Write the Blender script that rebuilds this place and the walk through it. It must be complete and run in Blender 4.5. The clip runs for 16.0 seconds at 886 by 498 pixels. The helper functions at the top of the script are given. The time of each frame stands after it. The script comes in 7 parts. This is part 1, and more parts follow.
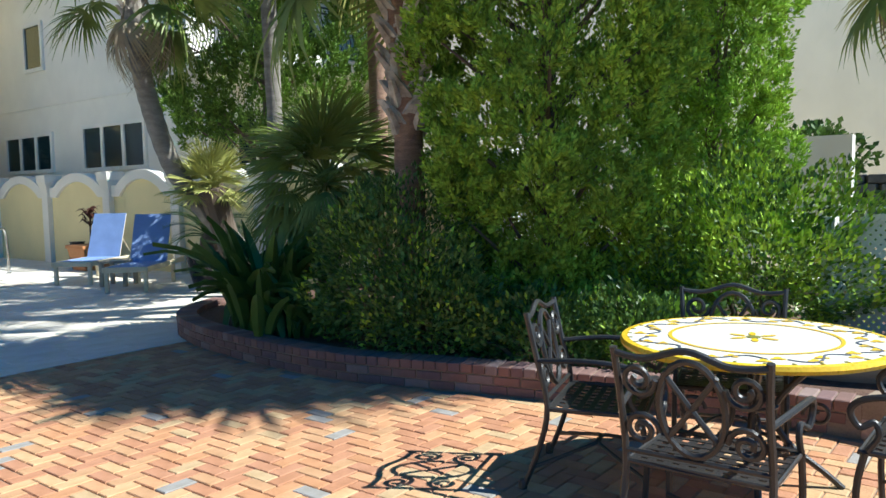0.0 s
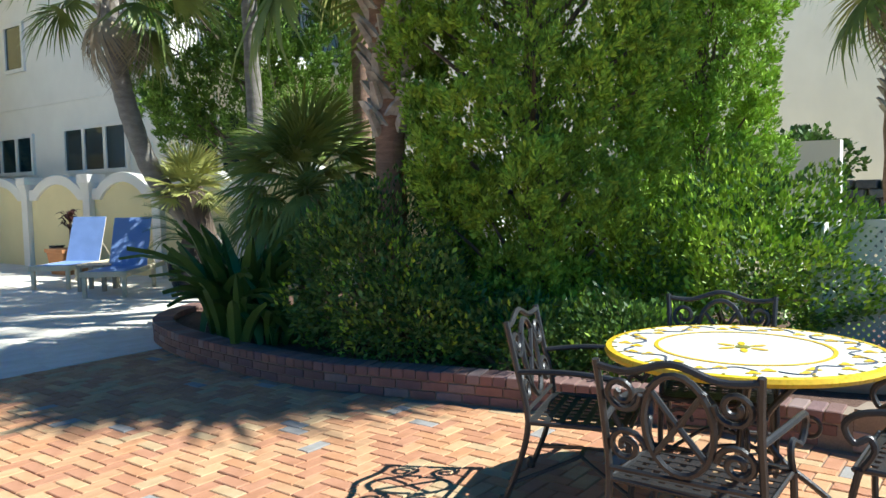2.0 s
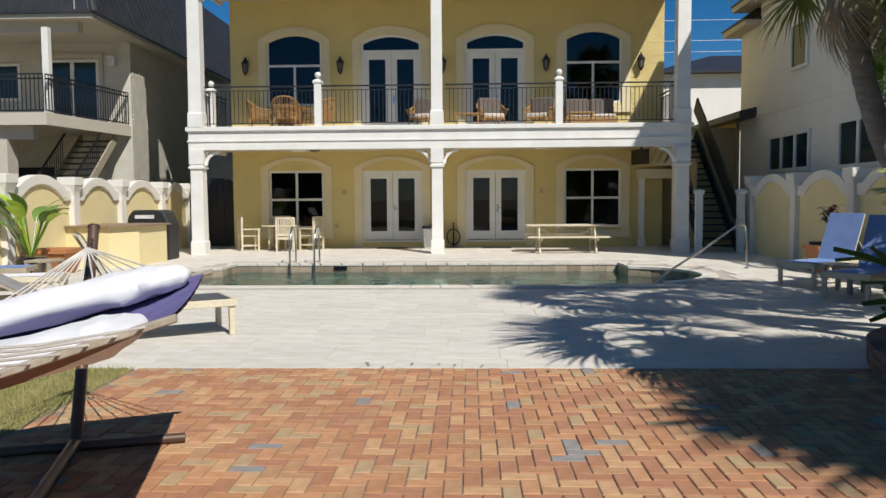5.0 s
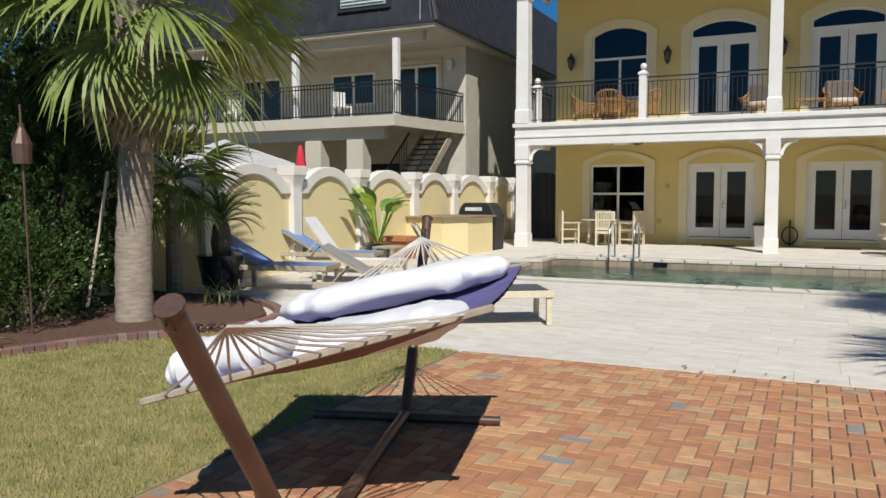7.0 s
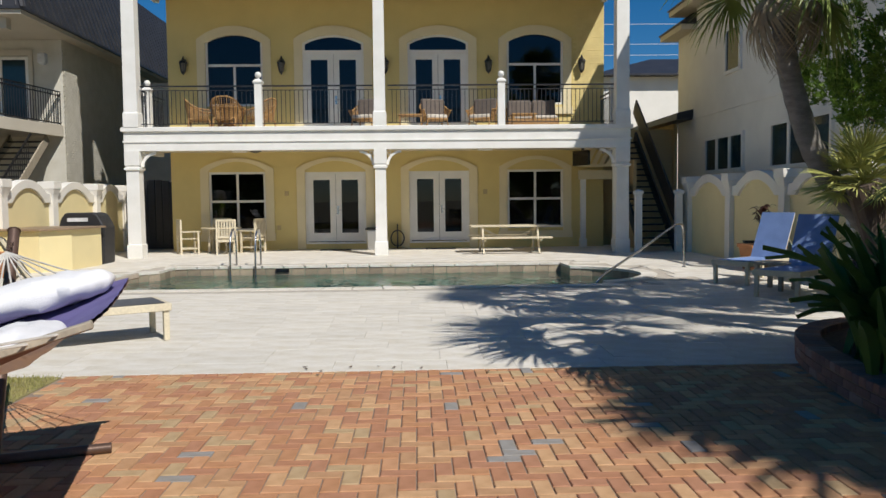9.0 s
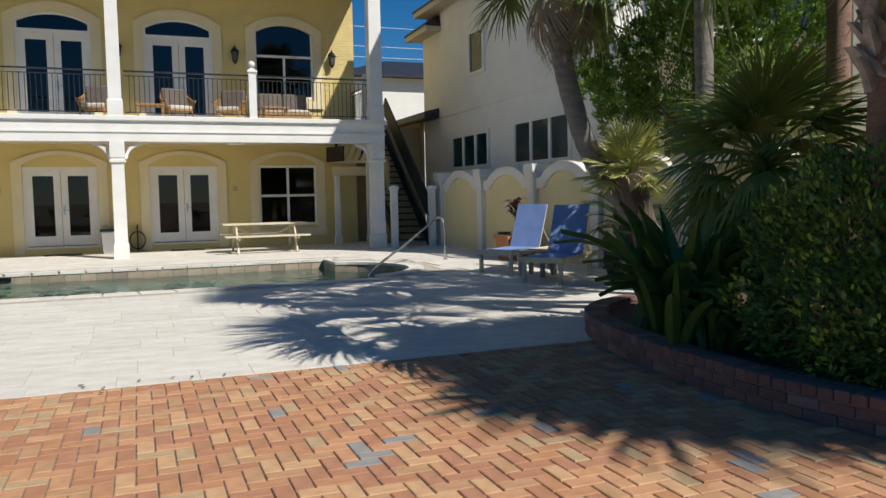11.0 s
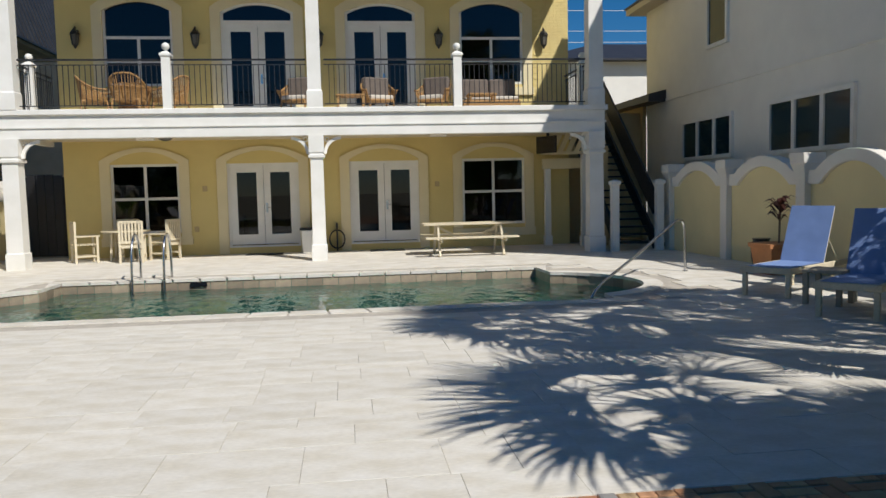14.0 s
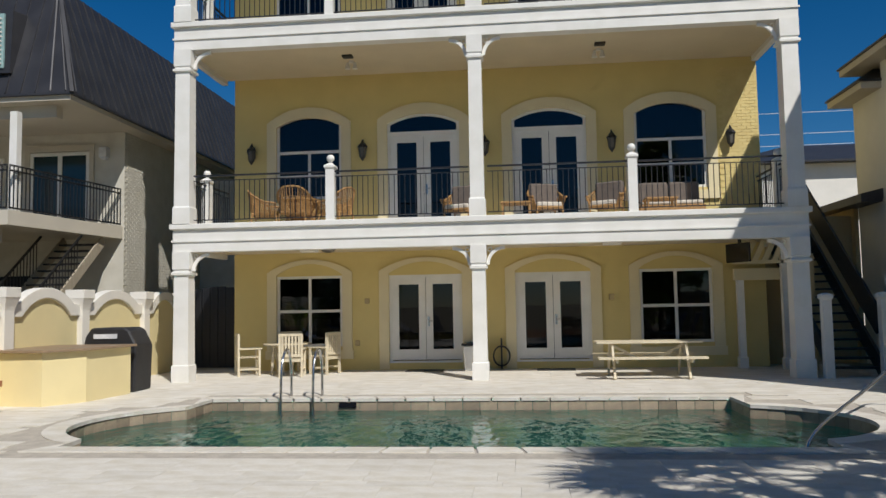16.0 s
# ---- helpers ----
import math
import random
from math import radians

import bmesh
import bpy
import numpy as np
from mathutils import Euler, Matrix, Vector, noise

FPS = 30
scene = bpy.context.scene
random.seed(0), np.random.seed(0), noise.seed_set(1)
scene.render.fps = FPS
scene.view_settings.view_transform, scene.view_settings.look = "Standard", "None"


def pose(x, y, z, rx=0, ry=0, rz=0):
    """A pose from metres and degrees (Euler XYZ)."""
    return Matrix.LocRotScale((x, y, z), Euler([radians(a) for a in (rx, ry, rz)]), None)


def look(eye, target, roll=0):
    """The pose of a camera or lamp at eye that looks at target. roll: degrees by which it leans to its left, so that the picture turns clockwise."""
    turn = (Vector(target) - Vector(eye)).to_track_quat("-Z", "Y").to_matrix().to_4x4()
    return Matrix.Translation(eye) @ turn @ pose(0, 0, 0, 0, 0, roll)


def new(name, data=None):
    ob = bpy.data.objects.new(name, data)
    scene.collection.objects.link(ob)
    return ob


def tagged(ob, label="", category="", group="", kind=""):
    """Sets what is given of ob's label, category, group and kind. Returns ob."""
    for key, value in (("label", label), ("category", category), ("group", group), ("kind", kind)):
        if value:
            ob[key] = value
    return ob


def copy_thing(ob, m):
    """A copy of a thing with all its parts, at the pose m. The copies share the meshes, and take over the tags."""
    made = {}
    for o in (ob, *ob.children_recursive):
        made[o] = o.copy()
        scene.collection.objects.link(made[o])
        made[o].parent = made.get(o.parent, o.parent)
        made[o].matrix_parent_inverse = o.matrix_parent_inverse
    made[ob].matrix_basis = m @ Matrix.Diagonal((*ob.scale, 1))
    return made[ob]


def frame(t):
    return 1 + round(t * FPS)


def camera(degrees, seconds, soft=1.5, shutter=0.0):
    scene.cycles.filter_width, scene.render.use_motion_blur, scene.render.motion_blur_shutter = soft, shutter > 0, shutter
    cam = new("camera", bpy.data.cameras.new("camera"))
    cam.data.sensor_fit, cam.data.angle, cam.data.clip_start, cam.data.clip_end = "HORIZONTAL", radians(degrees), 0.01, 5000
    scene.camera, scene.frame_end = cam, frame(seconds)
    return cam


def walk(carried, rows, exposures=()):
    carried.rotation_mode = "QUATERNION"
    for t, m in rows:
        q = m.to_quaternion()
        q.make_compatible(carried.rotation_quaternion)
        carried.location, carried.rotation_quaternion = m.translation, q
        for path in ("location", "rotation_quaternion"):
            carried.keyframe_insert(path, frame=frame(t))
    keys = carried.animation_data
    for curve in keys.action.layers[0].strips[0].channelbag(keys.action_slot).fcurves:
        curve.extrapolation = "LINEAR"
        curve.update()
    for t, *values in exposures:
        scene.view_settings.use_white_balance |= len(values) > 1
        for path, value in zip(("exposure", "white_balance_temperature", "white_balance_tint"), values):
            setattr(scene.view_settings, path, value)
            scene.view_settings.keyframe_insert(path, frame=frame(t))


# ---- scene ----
cam = camera(59.6, 16.0)
PATH = [
    (0, (-0.154, -4.298, 1.522), (1.422, -3.078, 1.367), -1.2),
    (0.5, (-0.157, -4.347, 1.517), (1.615, -3.435, 1.353), -1.2),
    (1, (-0.144, -4.349, 1.527), (1.7, -3.593, 1.356), -0.9),
    (1.5, (-0.06, -4.291, 1.521), (1.725, -3.401, 1.368), -1.0),
    (2, (0.018, -4.24, 1.513), (1.613, -3.042, 1.369), -1.0),
    (2.5, (0.185, -4.185, 1.531), (1.604, -2.783, 1.388), -0.9),
    (3, (0.316, -4.22, 1.559), (1.445, -2.576, 1.41), -1.1),
    (3.5, (0.534, -4.223, 1.551), (1.231, -2.354, 1.407), -0.8),
    (4, (0.741, -4.155, 1.529), (1.138, -2.198, 1.403), -0.8),
    (4.5, (0.891, -4.095, 1.523), (1.113, -2.111, 1.395), -0.8),
    (5, (1.044, -4.009, 1.481), (0.975, -2.014, 1.352), -0.4),
    (7.3, (1.059, -3.963, 1.487), (0.188, -2.169, 1.345), -0.1),
    (7.5, (1.079, -3.97, 1.477), (0.225, -2.167, 1.339), -0.4),
    (8, (1.087, -3.951, 1.477), (0.539, -2.031, 1.353), -0.4),
    (8.2, (1.096, -3.957, 1.464), (0.691, -2.002, 1.341), -0.2),
    (8.5, (1.118, -3.947, 1.478), (0.894, -1.963, 1.352), -0.6),
    (9, (1.114, -3.973, 1.478), (1.183, -1.978, 1.351), -0.6),
    (9.4, (0.984, -4.01, 1.424), (1.3, -2.039, 1.301), -0.4),
    (9.5, (0.951, -4.015, 1.417), (1.324, -2.054, 1.29), -0.9),
    (10, (0.812, -3.968, 1.358), (1.43, -2.07, 1.233), -1.0),
    (12.3, (0.405, -2.553, 1.43), (1.162, -0.707, 1.286), -1.1),
    (12.5, (0.458, -2.422, 1.443), (1.194, -0.569, 1.293), -1.2),
    (13, (0.616, -1.913, 1.485), (1.212, -0.009, 1.337), -1.2),
    (13.5, (0.695, -1.412, 1.512), (1.096, 0.542, 1.36), -1.3),
    (14, (0.807, -0.95, 1.53), (1.052, 1.029, 1.38), -1.3),
    (14.5, (0.838, -0.497, 1.521), (0.931, 1.495, 1.369), -0.9),
    (15, (0.912, -0.101, 1.57), (0.915, 1.896, 1.446), -1.0),
    (15.5, (1.03, 0.257, 1.562), (0.85, 2.249, 1.57), -1.0),
    (16, (1.078, 0.531, 1.575), (0.878, 2.515, 1.721), -1.0),
]

EXPOSURE = [(0.0, 1.05, 6050, 2), (1.0, 1.15, 6050, 2), (1.7, 1.17, 6050, 2), (2.2, 1.05, 6050, 2), (2.7, 0.95, 6000, 4), (3.1, 0.82, 6100, 5), (3.5, 0.32, 6250, 6),
            (4.0, 0.0, 6500, 10), (5.0, 0.03, 6500, 10), (9.0, -0.03, 6500, 10), (10.0, 0.03, 6500, 10), (12.5, 0.14, 6450, 9), (13.5, 0.08, 6450, 9),
            (14.5, -0.12, 6450, 10), (15.2, -0.17, 6450, 10), (16.0, -0.19, 6450, 10)]
walk(cam, [(t, look(eye, aim, lean)) for t, eye, aim, lean in PATH], EXPOSURE)

# ---------- light ----------
SUN_TO = Vector((0.50, -0.79, 1.0)).normalized()
world = bpy.data.worlds.new("world")
scene.world = world
world.use_nodes = True
wn = world.node_tree.nodes
sky = wn.new("ShaderNodeTexSky")
sky.sky_type = 'NISHITA'
sky.sun_disc = False
sky.sun_elevation = radians(46.9)
sky.sun_rotation = radians(147.7)
sky.altitude = 800
sky.air_density, sky.dust_density, sky.ozone_density = 1.0, 0.0, 6.0
bg = wn["Background"]
bg.inputs["Strength"].default_value = 0.056
deep = wn.new("ShaderNodeHueSaturation")
deep.inputs["Saturation"].default_value, deep.inputs["Value"].default_value = 1.32, 1.2
world.node_tree.links.new(sky.outputs[0], deep.inputs["Color"])
world.node_tree.links.new(deep.outputs[0], bg.inputs[0])
sun = new("sun", bpy.data.lights.new("sun", 'SUN'))
sun.data.energy, sun.data.angle, sun.data.color = 4.65, radians(0.42), (1.0, 0.965, 0.91)
sun.matrix_world = look(SUN_TO * 30, (0, 0, 0))


# ---------- materials ----------
def mat(name, col, col2=None, rough=0.6, scale=6.0, fine=60.0, bump=0.15, metal=0.0, mixing=0.5, rnd=0.0, island=0.0,
        palette=None, stretch=(1, 1, 1), trans=0.0, spec=0.5):
    """A node material: two-scale colour variation, fine relief, and per-piece variation where asked."""
    m = bpy.data.materials.new(name)
    m.use_nodes = True
    nt = m.node_tree
    n, l = nt.nodes, nt.links
    p = n["Principled BSDF"]
    tc = n.new("ShaderNodeTexCoord")
    mp = n.new("ShaderNodeMapping")
    mp.inputs["Scale"].default_value = stretch
    l.new(tc.outputs["Object"], mp.inputs[0])
    big = n.new("ShaderNodeTexNoise")
    big.inputs["Scale"].default_value, big.inputs["Detail"].default_value = scale, 5
    l.new(mp.outputs[0], big.inputs["Vector"])
    small = n.new("ShaderNodeTexNoise")
    small.inputs["Scale"].default_value, small.inputs["Detail"].default_value = fine, 3
    l.new(mp.outputs[0], small.inputs["Vector"])
    c2 = col2 if col2 else tuple(c * 0.8 for c in col)
    base = None
    if palette:
        rp = n.new("ShaderNodeValToRGB")
        rp.color_ramp.interpolation = 'CONSTANT'
        el = rp.color_ramp.elements
        while len(el) < len(palette):
            el.new(0.5)
        for e, (pos, c) in zip(el, palette):
            e.position, e.color = pos, (*c, 1)
        if island:
            src = n.new("ShaderNodeNewGeometry").outputs["Random Per Island"]
        else:
            src = n.new("ShaderNodeObjectInfo").outputs["Random"]
        l.new(src, rp.inputs[0])
        base = rp.outputs[0]
    mx = n.new("ShaderNodeMix")
    mx.data_type = 'RGBA'
    mx.inputs[6].default_value, mx.inputs[7].default_value = (*col, 1), (*c2, 1)
    mr = n.new("ShaderNodeMapRange")
    mr.inputs[1].default_value, mr.inputs[2].default_value = 0.35, 0.68
    l.new(big.outputs[0], mr.inputs[0])
    l.new(mr.outputs[0], mx.inputs[0])
    out = mx.outputs[2]
    if base is not None:
        m2 = n.new("ShaderNodeMix")
        m2.data_type, m2.blend_type = 'RGBA', 'MULTIPLY'
        m2.inputs[0].default_value = 1.0
        l.new(base, m2.inputs[6])
        l.new(out, m2.inputs[7])
        out = m2.outputs[2]
    hs = n.new("ShaderNodeHueSaturation")
    l.new(out, hs.inputs["Color"])
    ma = n.new("ShaderNodeMath")
    ma.operation = 'MULTIPLY_ADD'
    l.new(small.outputs[0], ma.inputs[0])
    ma.inputs[1].default_value, ma.inputs[2].default_value = mixing, 1 - mixing / 2
    val = ma.outputs[0]
    if rnd:
        src = (n.new("ShaderNodeNewGeometry").outputs["Random Per Island"] if island else n.new("ShaderNodeObjectInfo").outputs["Random"])
        mb = n.new("ShaderNodeMath")
        mb.operation = 'MULTIPLY_ADD'
        l.new(src, mb.inputs[0])
        mb.inputs[1].default_value, mb.inputs[2].default_value = rnd, 1 - rnd / 2
        mc = n.new("ShaderNodeMath")
        mc.operation = 'MULTIPLY'
        l.new(val, mc.inputs[0])
        l.new(mb.outputs[0], mc.inputs[1])
        val = mc.outputs[0]
    l.new(val, hs.inputs["Value"])
    l.new(hs.outputs[0], p.inputs["Base Color"])
    p.inputs["Metallic"].default_value = metal
    p.inputs["Specular IOR Level"].default_value = spec
    rr = n.new("ShaderNodeMapRange")
    rr.inputs[3].default_value, rr.inputs[4].default_value = max(0.02, rough - 0.1), min(1, rough + 0.1)
    l.new(small.outputs[0], rr.inputs[0])
    l.new(rr.outputs[0], p.inputs["Roughness"])
    if bump:
        b = n.new("ShaderNodeBump")
        b.inputs["Strength"].default_value, b.inputs["Distance"].default_value = bump, 0.01
        l.new(small.outputs[0], b.inputs["Height"])
        l.new(b.outputs[0], p.inputs["Normal"])
    if trans:
        tr = n.new("ShaderNodeBsdfTranslucent")
        l.new(hs.outputs[0], tr.inputs[0])
        ms = n.new("ShaderNodeMixShader")
        ms.inputs[0].default_value = trans
        l.new(p.outputs[0], ms.inputs[1])
        l.new(tr.outputs[0], ms.inputs[2])
        l.new(ms.outputs[0], n["Material Output"].inputs[0])
    return m


def glass_mat(name, tint, gloss=1.45):
    m = bpy.data.materials.new(name)
    m.use_nodes = True
    n, l = m.node_tree.nodes, m.node_tree.links
    n.remove(n["Principled BSDF"])
    f = n.new("ShaderNodeFresnel")
    f.inputs[0].default_value = gloss
    t = n.new("ShaderNodeBsdfTransparent")
    t.inputs[0].default_value = (*tint, 1)
    g = n.new("ShaderNodeBsdfGlossy")
    g.inputs["Roughness"].default_value = 0.01
    ms = n.new("ShaderNodeMixShader")
    l.new(f.outputs[0], ms.inputs[0])
    l.new(t.outputs[0], ms.inputs[1])
    l.new(g.outputs[0], ms.inputs[2])
    l.new(ms.outputs[0], n["Material Output"].inputs[0])
    return m


def water_mat():
    m = bpy.data.materials.new("pool_water")
    m.use_nodes = True
    n, l = m.node_tree.nodes, m.node_tree.links
    p = n["Principled BSDF"]
    p.inputs["Base Color"].default_value = (0.50, 0.80, 0.70, 1)
    p.inputs["Roughness"].default_value = 0.03
    p.inputs["IOR"].default_value = 1.33
    p.inputs["Transmission Weight"].default_value = 1.0
    tc = n.new("ShaderNodeTexCoord")
    mp = n.new("ShaderNodeMapping")
    mp.inputs["Scale"].default_value = (1.0, 0.55, 1)
    l.new(tc.outputs["Object"], mp.inputs[0])
    a = n.new("ShaderNodeTexNoise")
    a.inputs["Scale"].default_value, a.inputs["Detail"].default_value = 4.5, 2
    l.new(mp.outputs[0], a.inputs["Vector"])
    b = n.new("ShaderNodeBump")
    b.inputs["Strength"].default_value, b.inputs["Distance"].default_value = 0.9, 0.05
    l.new(a.outputs[0], b.inputs["Height"])
    l.new(b.outputs[0], p.inputs["Normal"])
    return m


def plaster(name, col, rough=0.85):
    return mat(name, col, tuple(c * 0.93 for c in col), rough=rough, scale=1.3, fine=90, bump=0.25, mixing=0.10)


M_YELLOW = plaster("yellow_stucco", (0.70, 0.56, 0.23))
M_PALE = plaster("pale_yellow_render", (0.78, 0.66, 0.36))
M_CREAM = plaster("cream_trim", (0.76, 0.66, 0.42))
M_WHITE = mat("white_paint", (0.80, 0.78, 0.73), (0.73, 0.71, 0.65), rough=0.5, scale=2.2, fine=50, bump=0.06, mixing=0.08)
M_WALLWHITE = plaster("white_render", (0.78, 0.74, 0.66))
M_CEIL = plaster("beige_soffit", (0.70, 0.60, 0.42))
M_GLASS = glass_mat("window_glass", (0.13, 0.17, 0.24), 1.52)
# near-black paint that stands in for shade indoors and under the neighbour's balcony
M_SHADEBLACK = mat("dark_interior", (0.018, 0.019, 0.022), rough=0.9, bump=0)
M_CURTAIN = mat("curtain_cloth", (0.35, 0.30, 0.22), rough=0.9, scale=3, stretch=(12, 1, 0.2))
M_BLACK = mat("black_iron", (0.018, 0.018, 0.02), (0.03, 0.03, 0.032), rough=0.4, metal=0.3, fine=120, bump=0.1, mixing=0.3)
M_IRON = mat("cast_aluminium_bronze", (0.021, 0.021, 0.022), (0.034, 0.033, 0.033), rough=0.38, spec=0.5, metal=0.0, fine=150, bump=0.2, mixing=0.3)
M_CHROME = mat("stainless_steel", (0.62, 0.62, 0.62), rough=0.22, metal=1.0, bump=0.02, mixing=0.05)
M_TRAV = mat("travertine", (0.71, 0.675, 0.61), (0.60, 0.55, 0.455), rough=0.75, scale=2.6, fine=24, bump=0.35, mixing=0.26, rnd=0.10, stretch=(1, 1.8, 1))
M_TRAVI = mat("travertine_joined", (0.71, 0.675, 0.61), (0.60, 0.55, 0.455), rough=0.75, scale=2.6, fine=24, bump=0.35, mixing=0.26, rnd=0.10, island=1, stretch=(1, 1.8, 1))
M_TRAVBED = mat("travertine_joint", (0.50, 0.45, 0.38), rough=0.9, fine=40, bump=0.3)
BR = [(0.0, (0.52, 0.26, 0.14)), (0.16, (0.46, 0.22, 0.13)), (0.32, (0.57, 0.30, 0.17)), (0.47, (0.49, 0.28, 0.16)), (0.60, (0.58, 0.35, 0.20)),
      (0.72, (0.47, 0.33, 0.20)), (0.83, (0.43, 0.21, 0.13)), (0.965, (0.29, 0.275, 0.28))]
M_BRICK = mat("clay_paver", (1, 1, 0.93), (0.84, 0.81, 0.70), rough=0.85, scale=9, fine=90, bump=0.5, mixing=0.30, rnd=0.12, palette=BR)
M_BRICKI = mat("clay_paver_joined", (1, 1, 0.93), (0.84, 0.81, 0.70), rough=0.85, scale=9, fine=90, bump=0.5, mixing=0.30, rnd=0.12, palette=BR, island=1)
KB = [(0.0, (0.23, 0.13, 0.11)), (0.3, (0.28, 0.15, 0.12)), (0.6, (0.20, 0.12, 0.115)), (0.85, (0.27, 0.19, 0.17))]
M_KERB = mat("kerb_brick", (1, 1, 1), (0.8, 0.8, 0.8), rough=0.85, scale=9, fine=80, bump=0.5, mixing=0.3, rnd=0.2, palette=KB)
M_BLOCK = mat("pink_kerb_block", (0.47, 0.33, 0.26), (0.40, 0.27, 0.22), rough=0.9, fine=70, bump=0.5, rnd=0.2)
M_MORTAR = mat("mortar_sand", (0.30, 0.23, 0.17), rough=0.95, fine=80, bump=0.4)
M_MULCH = mat("bark_mulch", (0.09, 0.045, 0.03), (0.16, 0.09, 0.06), rough=0.95, scale=20, fine=120, bump=1.0, mixing=0.8)
M_SAND = mat("sandy_soil", (0.30, 0.25, 0.17), (0.20, 0.18, 0.10), rough=0.95, scale=3, fine=60, bump=0.5)
M_GRASSBED = mat("lawn_soil", (0.34, 0.29, 0.13), (0.24, 0.22, 0.09), rough=0.95, scale=5, fine=90, bump=0.8, mixing=0.6)
M_GRASS = mat("grass_blade", (0.44, 0.38, 0.15), (0.26, 0.27, 0.08), rough=0.8, scale=4.5, fine=20, bump=0, rnd=0.5, island=1, trans=0.2)
M_POOLTILE = mat("pool_tile", (0.36, 0.29, 0.20), (0.28, 0.23, 0.17), rough=0.5, scale=8, fine=60, bump=0.2, rnd=0.5)
M_POOLWALL = mat("pool_plaster", (0.07, 0.26, 0.21), (0.05, 0.19, 0.16), rough=0.7, scale=1.5, fine=30, bump=0.1)
M_WATER = water_mat()
M_NBWALL = plaster("neighbour_stucco", (0.80, 0.77, 0.70))
M_NBBRICK = mat("white_painted_brick", (0.60, 0.57, 0.49), (0.53, 0.50, 0.42), rough=0.8, scale=3, fine=60, bump=0.3, mixing=0.15)
M_YBRICK = mat("yellow_painted_brick", (0.74, 0.60, 0.26), (0.66, 0.52, 0.22), rough=0.8, scale=3, fine=60, bump=0.3, mixing=0.15)
M_ROOF = mat("charcoal_metal_roof", (0.035, 0.035, 0.040), (0.05, 0.05, 0.055), rough=0.45, metal=0.3, scale=2, bump=0.05)
M_BEIGEBLD = plaster("beige_building_render", (0.68, 0.61, 0.48))
M_WOODGREY = mat("weathered_teak", (0.42, 0.36, 0.27), (0.33, 0.28, 0.21), rough=0.75, scale=5, fine=40, bump=0.3, stretch=(1, 6, 1))
M_WOODPALE = mat("cream_painted_wood", (0.66, 0.58, 0.42), (0.58, 0.50, 0.35), rough=0.65, scale=5, fine=40, bump=0.2)
M_WICKER = mat("honey_wicker", (0.42, 0.24, 0.09), (0.30, 0.16, 0.05), rough=0.6, scale=30, fine=140, bump=0.9, mixing=0.6)
M_CUSHION = mat("beige_cushion", (0.62, 0.56, 0.48), rough=0.9, scale=6, fine=120, bump=0.3)
M_TAUPE = mat("taupe_cushion", (0.16, 0.13, 0.11), rough=0.9, scale=6, fine=120, bump=0.3)
M_BLUE = mat("blue_sling_mesh", (0.20, 0.30, 0.56), (0.17, 0.26, 0.49), rough=0.7, scale=4, fine=220, bump=0.4, mixing=0.25)
M_WHITECLOTH = mat("white_cotton", (0.80, 0.79, 0.78), (0.72, 0.71, 0.71), rough=0.9, scale=5, fine=150, bump=0.3, mixing=0.1)
# white sling seen from its shaded back, the shade mixed into this grey
M_SHADESLING = mat("grey_sling_mesh", (0.34, 0.33, 0.32), (0.28, 0.27, 0.26), rough=0.8, scale=5, fine=200, bump=0.3)
M_DARKSLING = mat("dark_grey_sling_mesh", (0.10, 0.105, 0.115), (0.075, 0.08, 0.09), rough=0.8, scale=5, fine=200, bump=0.3)
M_PURPLE = mat("purple_hammock_cloth", (0.15, 0.13, 0.30), (0.12, 0.10, 0.25), rough=0.85, scale=5, fine=150, bump=0.3)
M_BROWNCLOTH = mat("brown_hammock_cloth", (0.20, 0.11, 0.09), (0.16, 0.09, 0.07), rough=0.85, scale=5, fine=150, bump=0.3)
M_STAND = mat("bronze_steel_tube", (0.16, 0.10, 0.075), (0.12, 0.075, 0.055), rough=0.4, metal=0.4, fine=100, bump=0.1)
M_ROPE = mat("white_rope", (0.68, 0.64, 0.57), rough=0.9, fine=200, bump=0.5)
M_TERRA = mat("terracotta", (0.46, 0.20, 0.08), (0.38, 0.16, 0.06), rough=0.75, scale=5, fine=60, bump=0.2)
M_DARKPOT = mat("dark_glazed_pot", (0.025, 0.022, 0.025), rough=0.25, scale=5, bump=0.05)
M_GRILL = mat("black_grill_cover", (0.02, 0.02, 0.022), rough=0.55, scale=6, fine=60, bump=0.3)
M_CTOP = mat("tan_countertop", (0.30, 0.21, 0.13), rough=0.5, scale=12, fine=80, bump=0.1)
M_LABEL = mat("white_label", (0.7, 0.7, 0.7), rough=0.5, bump=0)
M_RED = mat("red_umbrella_cloth", (0.60, 0.03, 0.05), rough=0.8)
M_CANVAS = mat("grey_canvas", (0.55, 0.54, 0.52), (0.45, 0.44, 0.43), rough=0.85)
M_SLATE = mat("grey_block", (0.13, 0.13, 0.13), (0.20, 0.19, 0.18), rough=0.9, scale=6, fine=50, bump=0.7, rnd=0.35)
M_LAMPGLASS = mat("lantern_glass", (0.14, 0.13, 0.11), rough=0.2, bump=0)
M_TAN = plaster("tan_store_wall", (0.50, 0.38, 0.20))
M_SCREEN = mat("black_screen", (0.01, 0.01, 0.012), rough=0.15, bump=0)


